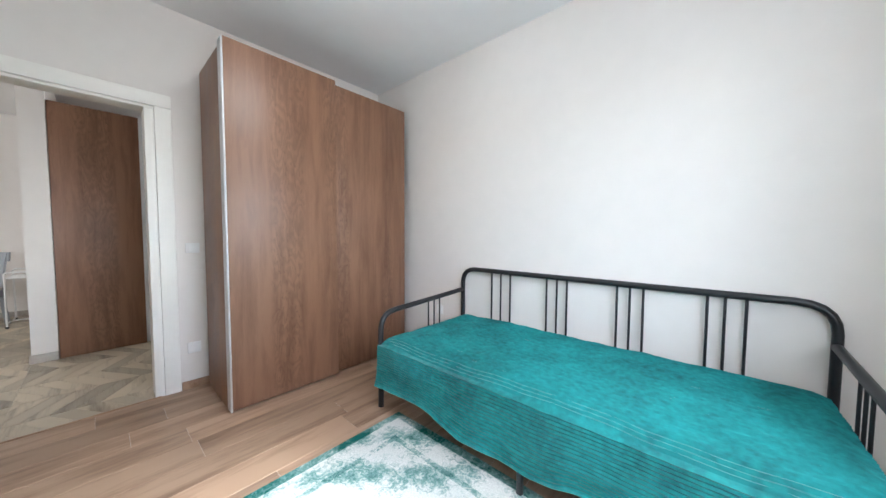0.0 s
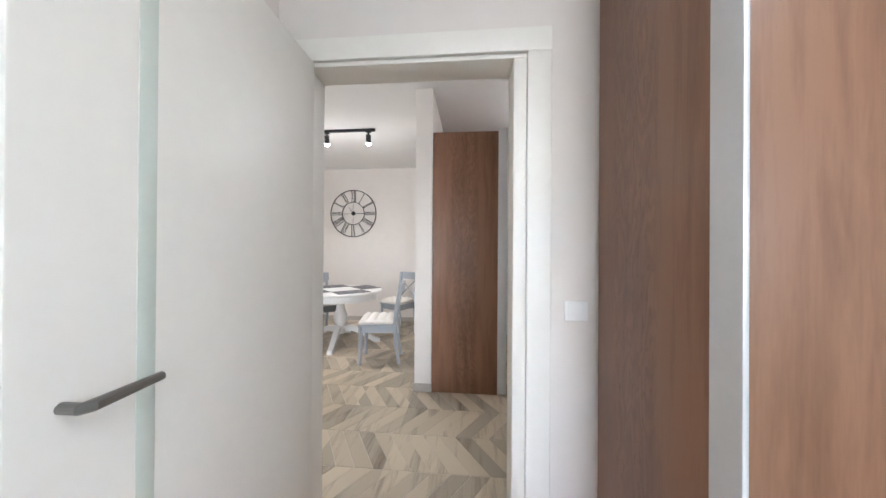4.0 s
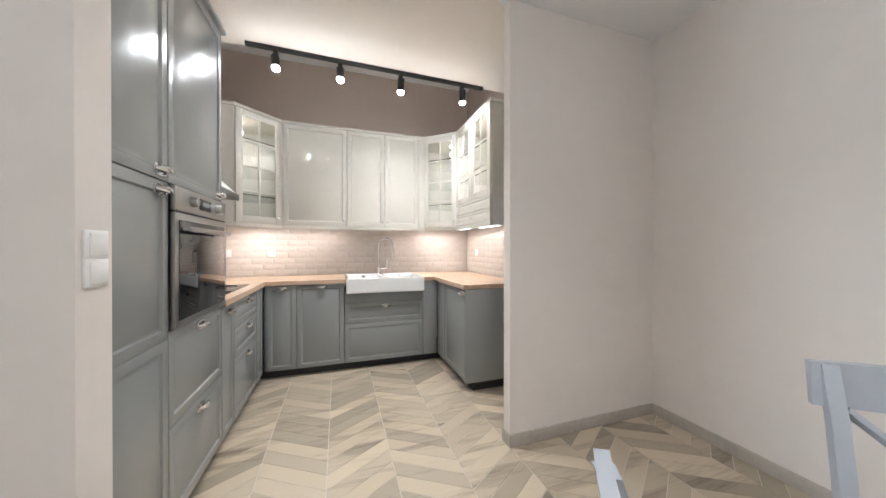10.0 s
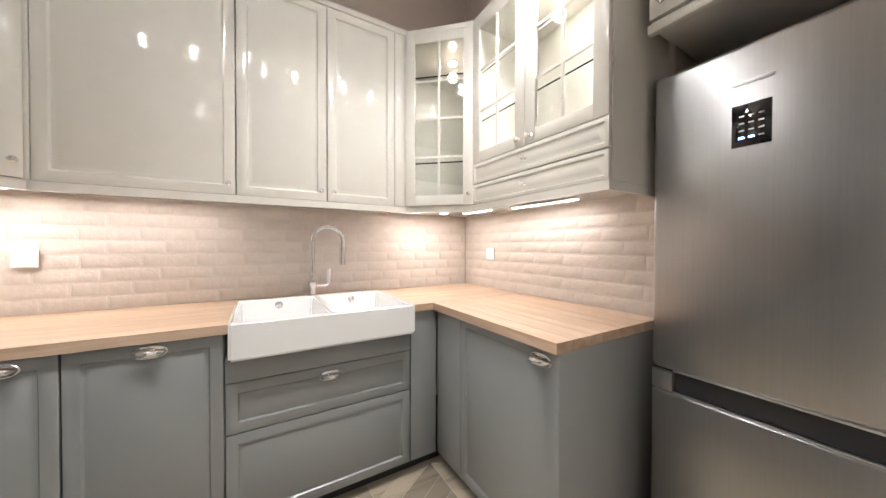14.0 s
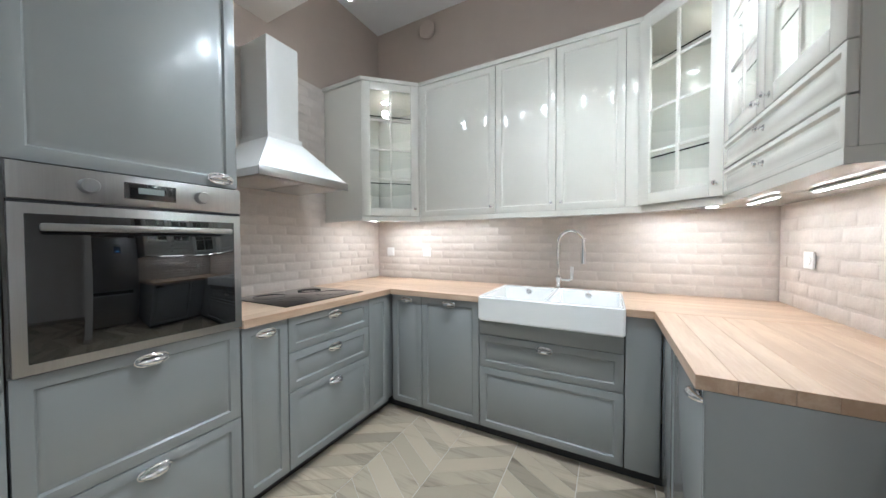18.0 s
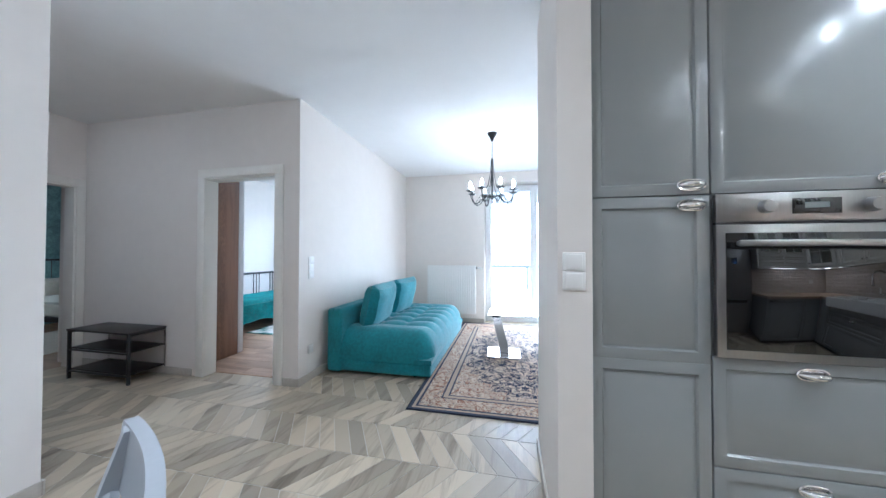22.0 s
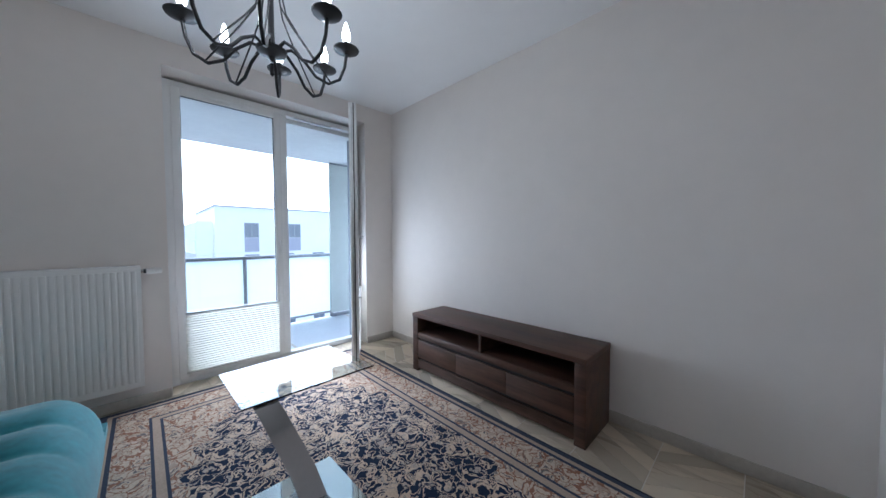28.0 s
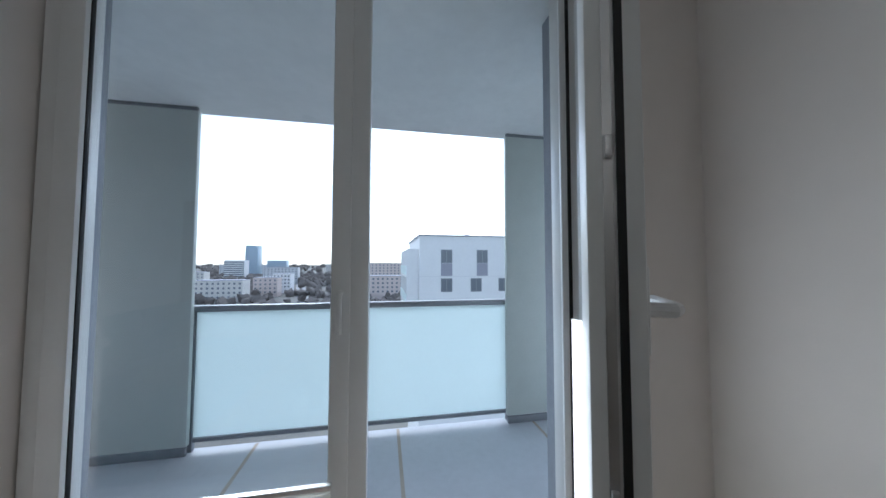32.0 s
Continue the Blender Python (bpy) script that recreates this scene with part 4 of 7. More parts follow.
for k in range(4):
    bm = bmesh.new()
    prof = [(0.05, 0.23, 0.15), (0.16, 0.235, 0.165), (0.28, 0.19, 0.115), (0.40, 0.11, 0.045), (0.47, 0.065, 0.0), (0.53, 0.05, 0.0), (0.545, 0.03, 0.0)]
    secs = [[bm.verts.new((x, s * 0.033, z)) for s, z in ((-1, lo), (1, lo), (1, hi), (-1, hi))] for x, hi, lo in prof]
    for a, b in zip(secs, secs[1:]):
        for j in range(4):
            bm.faces.new((a[j], a[(j + 1) % 4], b[(j + 1) % 4], b[j]))
    bm.faces.new(secs[0][::-1])
    bm.faces.new(secs[-1])
    bmesh.ops.bevel(bm, geom=[e for e in bm.edges if e.calc_face_angle(0) > 0.9], offset=0.006, segments=2, affect="EDGES")
    part("leg", bm, WHITE, dt, "", pose(0, 0, 0, 0, 0, 100 + 90 * k))


def lace(name):
    """Grey woven mats: two rows of three pale double rings on a dark, finely streaked ground."""
    m = bpy.data.materials.new(name)
    m.use_nodes = True
    n, k = m.node_tree.nodes, m.node_tree.links
    b = n["Principled BSDF"]
    b.inputs["Roughness"].default_value = 0.8

    def op(kind, a, c=0.0, d=0.0):
        q = n.new("ShaderNodeMath")
        q.operation = kind
        for i, v in enumerate((a, c, d)):
            if isinstance(v, (int, float)):
                q.inputs[i].default_value = v
            else:
                k.new(v, q.inputs[i])
        return q.outputs[0]

    co, sp = n.new("ShaderNodeTexCoord"), n.new("ShaderNodeSeparateXYZ")
    k.new(co.outputs["Object"], sp.inputs[0])
    cx_ = op("MULTIPLY", op("SUBTRACT", op("FRACT", op("MULTIPLY_ADD", sp.outputs[0], 1 / 0.132, 1.5)), 0.5), 0.132)
    cy_ = op("MULTIPLY", op("SUBTRACT", op("FRACT", op("MULTIPLY_ADD", sp.outputs[1], 1 / 0.134, 1.0)), 0.5), 0.134)
    dist = op("SQRT", op("ADD", op("MULTIPLY", cx_, cx_), op("MULTIPLY", cy_, cy_)))
    rings = op("MAXIMUM", op("LESS_THAN", op("ABSOLUTE", op("SUBTRACT", dist, 0.040)), 0.0055), op("LESS_THAN", op("ABSOLUTE", op("SUBTRACT", dist, 0.024)), 0.0032))
    rays = op("GREATER_THAN", op("SINE", op("MULTIPLY", op("ARCTAN2", cy_, cx_), 14.0)), 0.2)
    star = op("MULTIPLY", op("MULTIPLY", rays, op("GREATER_THAN", dist, 0.046)), op("LESS_THAN", dist, 0.062))
    fig = op("MAXIMUM", rings, op("MULTIPLY", star, 0.6))
    mp, ns = n.new("ShaderNodeMapping"), n.new("ShaderNodeTexNoise")
    mp.inputs["Scale"].default_value = (60, 420, 1)
    ns.inputs["Scale"].default_value, ns.inputs["Detail"].default_value = 1.0, 3
    k.new(co.outputs["Object"], mp.inputs["Vector"])
    k.new(mp.outputs[0], ns.inputs["Vector"])
    rp = n.new("ShaderNodeValToRGB")
    rp.color_ramp.elements[0].position, rp.color_ramp.elements[0].color = 0.38, (0.055, 0.052, 0.058, 1)
    rp.color_ramp.elements[1].position, rp.color_ramp.elements[1].color = 0.95, (0.30, 0.295, 0.305, 1)
    k.new(op("MULTIPLY_ADD", fig, 0.33, ns.outputs[0]), rp.inputs[0])
    k.new(rp.outputs[0], b.inputs["Base Color"])
    return m


LACE = lace("grey_patterned_mat")
EDGEBAND = material("dark_mat_edge", (0.09, 0.085, 0.09), 0.8, vary=0.1)
pm = thing("placemat", "dark grey placemat with pale circle pattern on the table", "placemat", pose(0, 0, 0), "placemats")
part("mat", box(-0.207, 0.207, -0.142, 0.142, 0.0, 0.003, 0.001), LACE, pm)
for a in ((-0.215, 0.215, -0.15, -0.142), (-0.215, 0.215, 0.142, 0.15), (-0.215, -0.207, -0.142, 0.142), (0.207, 0.215, -0.142, 0.142)):
    part("edge_band", box(*a, 0.0, 0.0035, 0.001), EDGEBAND, pm, "plain dark woven edge")
for k, a in enumerate((45, 135, 225, 315)):
    m = pose(TX, TY, TZ + 0.0005, 0, 0, a + (1.5 if k % 2 else -1)) @ pose(0.368, 0, 0, 0, 0, 90)
    if k:
        copy_thing(pm, m)
    else:
        pm.matrix_world = m


def chair(m):
    """A painted cross-back chair, seat towards +y, with a tufted cushion tied on."""
    c = thing("dining_chair", "grey painted wooden cross-back dining chair", "chair", m, "chairs round the table")
    for s in (-1, 1):
        part("front_leg", tube(bmesh.new(), [(s * 0.185, 0.185, 0.0), (s * 0.185, 0.18, 0.43)], [0.020, 0.027], 4), GREYPAINT, c)
        bm = bmesh.new()
        pts = [(0.0, -0.245), (0.22, -0.205), (0.44, -0.19), (0.62, -0.205), (0.78, -0.235), (0.91, -0.275)]
        secs = [[bm.verts.new((s * 0.175 + dx, y + dy, z)) for dx, dy in ((-0.017, -0.016), (0.017, -0.016), (0.017, 0.016), (-0.017, 0.016))] for z, y in pts]
        for a, b in zip(secs, secs[1:]):
            for j in range(4):
                bm.faces.new((a[j], a[(j + 1) % 4], b[(j + 1) % 4], b[j]))
        bm.faces.new(secs[0][::-1])
        bm.faces.new(secs[-1])
        part("back_leg", bm, GREYPAINT, c)
    part("seat", prism([(-0.20, -0.21), (0.20, -0.21), (0.22, 0.21), (-0.22, 0.21)], 0.43, 0.452, 0.006), GREYPAINT, c)
    for a in ((-0.17, 0.17, 0.165, 0.187), (-0.165, 0.165, -0.20, -0.182)):
        part("seat_rail", box(*a, 0.36, 0.43, 0.003), GREYPAINT, c)
    for s in (-1, 1):
        part("seat_rail", box(s * 0.185 - 0.011, s * 0.185 + 0.011, -0.18, 0.17, 0.36, 0.43, 0.003), GREYPAINT, c)
    bm = bmesh.new()
    n = 10
    rows = []
    for i in range(n + 1):
        u = -1 + 2 * i / n
        y = -0.255 - 0.022 * (1 - u * u)
        rows.append([bm.verts.new((u * 0.215, y + dy, z + dz)) for dy, z, dz in ((-0.012, 0.80, 0.0), (0.012, 0.80, 0.0), (-0.004, 0.915, 0), (-0.028, 0.915, 0))])
    for a, b in zip(rows, rows[1:]):
        for j in range(4):
            bm.faces.new((a[j], a[(j + 1) % 4], b[(j + 1) % 4], b[j]))
    bm.faces.new(rows[0][::-1])
    bm.faces.new(rows[-1])
    part("top_rail", bm, GREYPAINT, c)
    part("lower_rail", box(-0.17, 0.17, -0.212, -0.19, 0.475, 0.515, 0.004), GREYPAINT, c)
    for s in (-1, 1):
        bm = tube(bmesh.new(), [(s * -0.155, -0.207, 0.515), (0, -0.222 - s * 0.004, 0.66), (s * 0.155, -0.243, 0.80)], 0.013, 4)
        part("cross_bar", bm, GREYPAINT, c)
    # cushion on the seat, quilted in a 3 by 3 pattern with buttons
    cu = part("cushion", cushion_pad(0.41, 0.39, 0.078, 4, 4, 7, 0.6), COTTON, c, "cream tufted cotton seat cushion", pose(0, 0.015, 0.454))
    for s in (-1, 1):
        part("tie", tube(bmesh.new(), [(s * 0.17, -0.19, 0.02), (s * 0.19, -0.225, 0.03), (s * 0.21, -0.245, -0.03), (s * 0.205, -0.25, -0.1)], 0.004, 6), COTTON, cu)
    return c


def cushion_pad(w, d, h, nx, ny, res=8, deep=0.45):
    """A soft pad with a grid of dimples; base on z = 0."""
    bm = bmesh.new()
    gx, gy = nx * res, ny * res
    top, bot = [], []
    for j in range(gy + 1):
        for i in range(gx + 1):
            u, v = i / gx, j / gy
            edge = min(1.0, (1 - abs(2 * u - 1) ** 8)) * min(1.0, (1 - abs(2 * v - 1) ** 8))
            cell = abs(math.sin(math.pi * u * nx)) ** 0.5 * abs(math.sin(math.pi * v * ny)) ** 0.5
            z = h * (0.35 + (0.65 - deep * 0.65) * edge + deep * 0.65 * cell * edge)
            sx = (u - 0.5) * w * (1 - 0.03 * (1 - edge))
            sy = (v - 0.5) * d * (1 - 0.03 * (1 - edge))
            top.append(bm.verts.new((sx, sy, z)))
            bot.append(bm.verts.new((sx * 0.97, sy * 0.97, 0.0)))
    row = gx + 1
    for j in range(gy):
        for i in range(gx):
            a = j * row + i
            bm.faces.new((top[a], top[a + 1], top[a + row + 1], top[a + row]))
            bm.faces.new((bot[a], bot[a + row], bot[a + row + 1], bot[a + 1]))
    rim = [i for i in range(gx)] + [gx + j * row for j in range(gy)] + [gy * row + i for i in range(gx, 0, -1)] + [j * row for j in range(gy, 0, -1)]
    for a, b in zip(rim, rim[1:] + rim[:1]):
        bm.faces.new((top[a], bot[a], bot[b], top[b]))
    return bm


ch = chair(pose(1.785, -3.785, 0, 0, 0, -121))
for x, y, a in ((1.57, -4.88, 9), (2.485, -3.69, 135), (2.88, -4.80, 60)):
    copy_thing(ch, pose(x, y, 0, 0, 0, a))

# wall clock
IRON = material("dark_iron", (0.045, 0.042, 0.04), 0.5, 0.8, vary=0.15)
ck = thing("wall_clock", "large open-work iron wall clock with Roman numerals", "clock", pose(3.476, -3.805, 1.947, 0, 0, -90))
R1, R2 = 0.425, 0.205


def ring(r, t, y=0.0):
    return tube(bmesh.new(), [(r * math.cos(a), y, r * math.sin(a)) for a in [2 * math.pi * i / 64 for i in range(64)]], t, 6, True)


part("outer_ring", ring(R1, 0.007), IRON, ck)
part("inner_ring", ring(R2, 0.005), IRON, ck)
part("hub", turned(lathe([(0.0, 0.018), (0.03, 0.016), (0.038, 0.0), (0.0, 0.0)], 20), pose(0, 0, 0, 90)), IRON, ck)
NUM = {12: "XII", 1: "I", 2: "II", 3: "III", 4: "IIII", 5: "V", 6: "VI", 7: "VII", 8: "VIII", 9: "IX", 10: "X", 11: "XI"}
for hh, txt in NUM.items():
    bm = bmesh.new()
    x = 0.0
    cells = []
    for chx in txt:
        cells.append((chx, x))
        x += {"I": 0.022, "V": 0.055, "X": 0.055}[chx]
    for chx, x0 in cells:
        x0 -= x / 2
        lo, hi = R2 + 0.004, R1 - 0.006
        if chx == "I":
            quick_box(bm, x0 + 0.007, x0 + 0.015, -0.003, 0.003, lo, hi)
        elif chx == "V":
            tube(bm, [(x0 + 0.008, 0, hi), (x0 + 0.027, 0, lo)], 0.0045, 4)
            tube(bm, [(x0 + 0.046, 0, hi), (x0 + 0.027, 0, lo)], 0.003, 4)
        else:
            tube(bm, [(x0 + 0.008, 0, hi), (x0 + 0.046, 0, lo)], 0.0045, 4)
            tube(bm, [(x0 + 0.046, 0, hi), (x0 + 0.008, 0, lo)], 0.003, 4)
    part("numeral", bm, IRON, ck, "", pose(0, 0, 0, 0, 30 * hh, 0))
for ang, ln, w in ((90, 0.30, 0.010), (-93, 0.31, 0.006), (-35, 0.15, 0.009), (0, R2, 0.004), (180, R2, 0.004)):
    bm = tube(bmesh.new(), [(0, -0.008, -0.03), (0, -0.008, ln * 0.7), (0, -0.008, ln)], [w * 0.4, w * 0.5, 0.0015], 6)
    part("clock_hand" if ln != R2 else "spoke", bm, IRON, ck, "", pose(0, 0, 0, 0, ang, 0))
for a in (45, 225):
    part("wall_fixing", rod((R1 * math.cos(radians(a)), 0, R1 * math.sin(radians(a))), (R1 * math.cos(radians(a)), 0.018, R1 * math.sin(radians(a))), 0.005, 6), IRON, ck)

# serving cart by the wall
sc = thing("serving_cart", "white metal tubular serving cart with tray top", "serving cart", pose(2.97, -5.255, 0))
WM = material("white_powder_coat", (0.80, 0.79, 0.77), 0.4, vary=0.02)
for s in (-1, 1):
    part("side_frame", tube(bmesh.new(), [(s * 0.31, -0.15, 0.02), (s * 0.31, -0.15, 0.66), (s * 0.31, -0.14, 0.68), (s * 0.31, 0.14, 0.68), (s * 0.31, 0.15, 0.66), (s * 0.31, 0.15, 0.02)], 0.009, 8), WM, sc)
for z in (0.60,):
    tr = part("tray", box(-0.305, 0.305, -0.145, 0.145, z, z + 0.008, 0.003), WM, sc)
    for y in (-0.15, 0.15):
        part("tray_rail", rod((-0.31, y, z + 0.055), (0.31, y, z + 0.055), 0.006, 8), WM, tr)
for y in (-0.15, 0.15):
    part("top_bar", rod((-0.31, y, 0.595), (0.31, y, 0.595), 0.008, 8), WM, sc)
part("lower_bar", tube(bmesh.new(), [(-0.31, -0.15, 0.03), (-0.1, -0.15, 0.03), (0.1, 0.15, 0.03), (0.31, 0.15, 0.03)], 0.008, 8), WM, sc)
part("lower_bar", tube(bmesh.new(), [(-0.31, 0.15, 0.05), (-0.1, 0.15, 0.05), (0.1, -0.15, 0.05), (0.31, -0.15, 0.05)], 0.008, 8), WM, sc)
for x in (-0.31, 0.31):
    for y in (-0.15, 0.15):
        part("foot", lathe([(0.0, 0.0), (0.014, 0.0), (0.014, 0.022), (0.0, 0.022)], 10, (x, y, 0)), DARK, sc)

# ---- ceiling tracks with spots ----


def track(x0, y0, x1, y1, heads, unlit, label, lum):
    t = thing("track_light", label, "track light", pose(0, 0, 0), "black ceiling tracks")
    d = Vector((x1 - x0, y1 - y0, 0))
    ang = math.degrees(math.atan2(d.y, d.x))
    part("rail", box(0, d.length, -0.017, 0.017, CEIL - 0.03, CEIL, 0.003), BLACK, t, "", pose(x0, y0, 0, 0, 0, ang))
    for i, (x, y, tx, ty) in enumerate(heads):
        h = part("spot", rod((0, 0, 0.045), (0, 0, -0.055), 0.03, 20), BLACK, t, "black cylinder spot", look((x, y, CEIL - 0.115), (x + tx, y + ty, CEIL - 1.1)) )
        part("stem", rod((x, y, CEIL - 0.085), (x, y, CEIL - 0.028), 0.012, 10), BLACK, t)
        part("adapter", box(x - 0.018, x + 0.018, y - 0.03, y + 0.03, CEIL - 0.045, CEIL - 0.029, 0.003), BLACK, t)
        part("bulb", lathe([(0.0, -0.082), (0.018, -0.079), (0.027, -0.068), (0.0275, -0.0555), (0.0, -0.0552)], 20), SPOTGLOW, h, "lit bulb face")
        a = math.atan2(tx, 1.0)
        lamp("spot_lamp", "SPOT", look((x + tx * 0.10, y + ty * 0.10, CEIL - 0.225), (x + tx, y + ty, CEIL - 1.1)), lum, (1.0, 0.92, 0.83), radius=0.03, spot=124)
        lamp("spot_glow_lamp", "POINT", Matrix.Translation((x + tx * 0.09, y + ty * 0.09, CEIL - 0.235)), lum * 0.05, (1.0, 0.92, 0.83), radius=0.03)


track(0.62, -1.20, 2.58, -1.17, [(0.82, -1.20, 0.1, -0.3), (1.29, -1.19, 0.0, -0.25), (1.79, -1.18, 0.0, 0.2), (2.37, -1.17, 0.05, 0.15)], (), "black ceiling track with four lit spots in the kitchen", 2.05)
track(1.69, -3.256, 1.68, -4.775, [(1.69, -3.40, -0.2, 0.1), (1.69, -3.80, 0.1, 0.1), (1.69, -4.16, 0.1, 0.0), (1.685, -4.69, 0.25, 0.05)], (), "black ceiling track with four lit spots over the table", 1.35)

# cabinet lights: round pucks under the corner cabinets, slim strips elsewhere
def under_light(x, y, sx, sy, energy):
    s = thing("cabinet_light", "slim lit strip light under the wall cabinets", "cabinet light", pose(x, y, WZ0 - 0.002), "under-cabinet lights")
    part("housing", box(-sx / 2, sx / 2, -sy / 2, sy / 2, -0.008, 0.0, 0.002), WHITE_PLASTIC, s)
    part("diffuser", box(-sx / 2 + 0.006, sx / 2 - 0.006, -sy / 2 + 0.006, sy / 2 - 0.006, -0.0105, -0.008), STRIPGLOW, s, "lit diffuser")
    lamp("cabinet_lamp", "AREA", look((x, y, WZ0 - 0.016), (x + 0.0001, y + (0.04 if sx > sy else 0), 0)), energy, UNDERCOL, size=max(sx, 0.05), size_y=max(sy, 0.05))


def puck(x, y, energy):
    s = thing("cabinet_puck", "small round lit puck under the corner cabinet", "cabinet light", pose(x, y, WZ0 - 0.001), "under-cabinet pucks")
    part("ring", lathe([(0.0, 0.0), (0.034, 0.0), (0.034, -0.010), (0.0, -0.010)], 20), CHROME, s)
    part("lens", lathe([(0.0, -0.0101), (0.027, -0.0101), (0.025, -0.013), (0.0, -0.013)], 20), STRIPGLOW, s, "lit lens")
    lamp("puck_lamp", "AREA", look((x, y, WZ0 - 0.016), (x + 0.0001, y, 0)), energy, UNDERCOL, size=0.09, size_y=0.09)


UNDERCOL = (1.0, 0.87, 0.75)
under_light(0.20, -0.42, 0.03, 0.30, 0.04)
puck(0.40, -0.24, 0.085)
puck(0.60, -0.22, 0.075)
under_light(1.02, -0.20, 0.50, 0.03, 0.06)
puck(2.36, -0.22, 0.07)
puck(2.56, -0.26, 0.07)
under_light(2.70, -0.45, 0.03, 0.30, 0.06)
under_light(2.76, -0.95, 0.03, 0.44, 0.085)
for x, y in ((0.36, -0.34), (2.58, -0.34), (2.72, -1.09)):
    s = thing("cabinet_spot", "small lit spot inside the glass cabinet", "cabinet light", pose(x, y, WZ1 - 0.017), "in-cabinet spots")
    part("ring", lathe([(0.0, 0.0), (0.034, 0.0), (0.034, -0.01), (0.0, -0.01)], 20), CHROME, s)
    part("lens", lathe([(0.0, -0.010), (0.028, -0.010), (0.026, -0.013), (0.0, -0.013)], 20), SPOTGLOW, s)
    lamp("cabinet_spot_lamp", "POINT", Matrix.Translation((x, y, WZ1 - 0.12)), 0.05, (1.0, 0.82, 0.62), radius=0.03)

# vent in the taupe wall
vt = thing("wall_vent", "round taupe ventilation grille high on the wall", "vent", pose(0.60, -0.0005, 3.18, 90))
part("cover", lathe([(0.0, 0.055), (0.055, 0.055), (0.075, 0.045), (0.078, 0.03), (0.06, 0.028), (0.06, 0.0), (0.0, 0.0)], 24), PAINT_TAUPE, vt)
# ---- living room ----


def rug_material(name, hx, hy, field, motif, motif2, border, edge, inner, soft=0.35, scale=11.0, motif3=(0.17, 0.145, 0.14), rust=(0.26, 0.13, 0.085)):
    """A pile rug with a flowered field and stepped borders; hx and hy are its half sizes."""
    m = bpy.data.materials.new(name)
    m.use_nodes = True
    n, k = m.node_tree.nodes, m.node_tree.links
    b = n["Principled BSDF"]
    b.inputs["Roughness"].default_value = 0.95
    b.inputs["Specular IOR Level"].default_value = 0.15
    co, sx, ab = n.new("ShaderNodeTexCoord"), n.new("ShaderNodeSeparateXYZ"), n.new("ShaderNodeVectorMath")
    ab.operation = "ABSOLUTE"
    k.new(co.outputs["Object"], ab.inputs[0])
    k.new(ab.outputs[0], sx.inputs[0])

    def math_node(op, a, c=None, d=None):
        q = n.new("ShaderNodeMath")
        q.operation = op
        for i, v in enumerate((a, c, d)):
            if v is None:
                continue
            if isinstance(v, (int, float)):
                q.inputs[i].default_value = v
            else:
                k.new(v, q.inputs[i])
        return q.outputs[0]

    def mixed(fac, a, c):
        q = n.new("ShaderNodeMix")
        q.data_type = "RGBA"
        k.new(fac, q.inputs[0])
        for s, v in ((6, a), (7, c)):
            if isinstance(v, tuple):
                q.inputs[s].default_value = (*v, 1)
            else:
                k.new(v, q.inputs[s])
        return q.outputs[2]

    dist = math_node("MINIMUM", math_node("SUBTRACT", hx, sx.outputs[0]), math_node("SUBTRACT", hy, sx.outputs[1]))
    # mirrored flowers: warped cells with bright petals and thin stems
    wn = n.new("ShaderNodeTexNoise")
    wn.inputs["Scale"].default_value, wn.inputs["Detail"].default_value = scale * 0.9, 2
    k.new(ab.outputs[0], wn.inputs["Vector"])
    wa = n.new("ShaderNodeVectorMath")
    wa.operation = "MULTIPLY_ADD"
    wa.inputs[1].default_value = (0.16, 0.16, 0.0)
    k.new(wn.outputs["Color"], wa.inputs[0])
    k.new(ab.outputs[0], wa.inputs[2])
    v1, v2, v3 = (n.new("ShaderNodeTexVoronoi") for _ in range(3))
    v3.feature = "DISTANCE_TO_EDGE"
    for v, s in ((v1, scale), (v2, scale * 2.6), (v3, scale * 1.5)):
        v.inputs["Scale"].default_value = s
        k.new(wa.outputs[0], v.inputs["Vector"])
    pet = math_node("SUBTRACT", math_node("MULTIPLY", math_node("SINE", math_node("MULTIPLY", v1.outputs["Distance"], 38.0)), 0.5), -0.5)
    flower = math_node("MULTIPLY", math_node("LESS_THAN", v1.outputs["Distance"], 0.46), math_node("GREATER_THAN", pet, 0.45))
    small = math_node("MULTIPLY", math_node("LESS_THAN", v2.outputs["Distance"], 0.33), math_node("GREATER_THAN", v2.outputs["Distance"], 0.09))
    stem = math_node("LESS_THAN", v3.outputs["Distance"], 0.05)
    col = mixed(stem, field, motif)
    col = mixed(small, col, motif2)
    col = mixed(flower, col, motif)
    bcol = mixed(small, border, motif3)
    bcol = mixed(flower, bcol, inner)
    bcol = mixed(stem, bcol, rust)
    # the dark field is a rounded medallion; its corners take the pale ground
    px, py = math_node("POWER", math_node("DIVIDE", sx.outputs[0], hx * 0.80), 1.8), math_node("POWER", math_node("DIVIDE", sx.outputs[1], hy * 0.70), 1.8)
    wob = math_node("MULTIPLY", math_node("SINE", math_node("MULTIPLY", math_node("SUBTRACT", sx.outputs[0], sx.outputs[1]), 21.0)), 0.09)
    corner = math_node("GREATER_THAN", math_node("ADD", math_node("ADD", px, py), wob), 1.0)
    col = mixed(small, col, motif2)
    col = mixed(corner, col, bcol)
    isb = math_node("LESS_THAN", dist, 0.30 * hy / 0.97)
    col = mixed(isb, col, bcol)
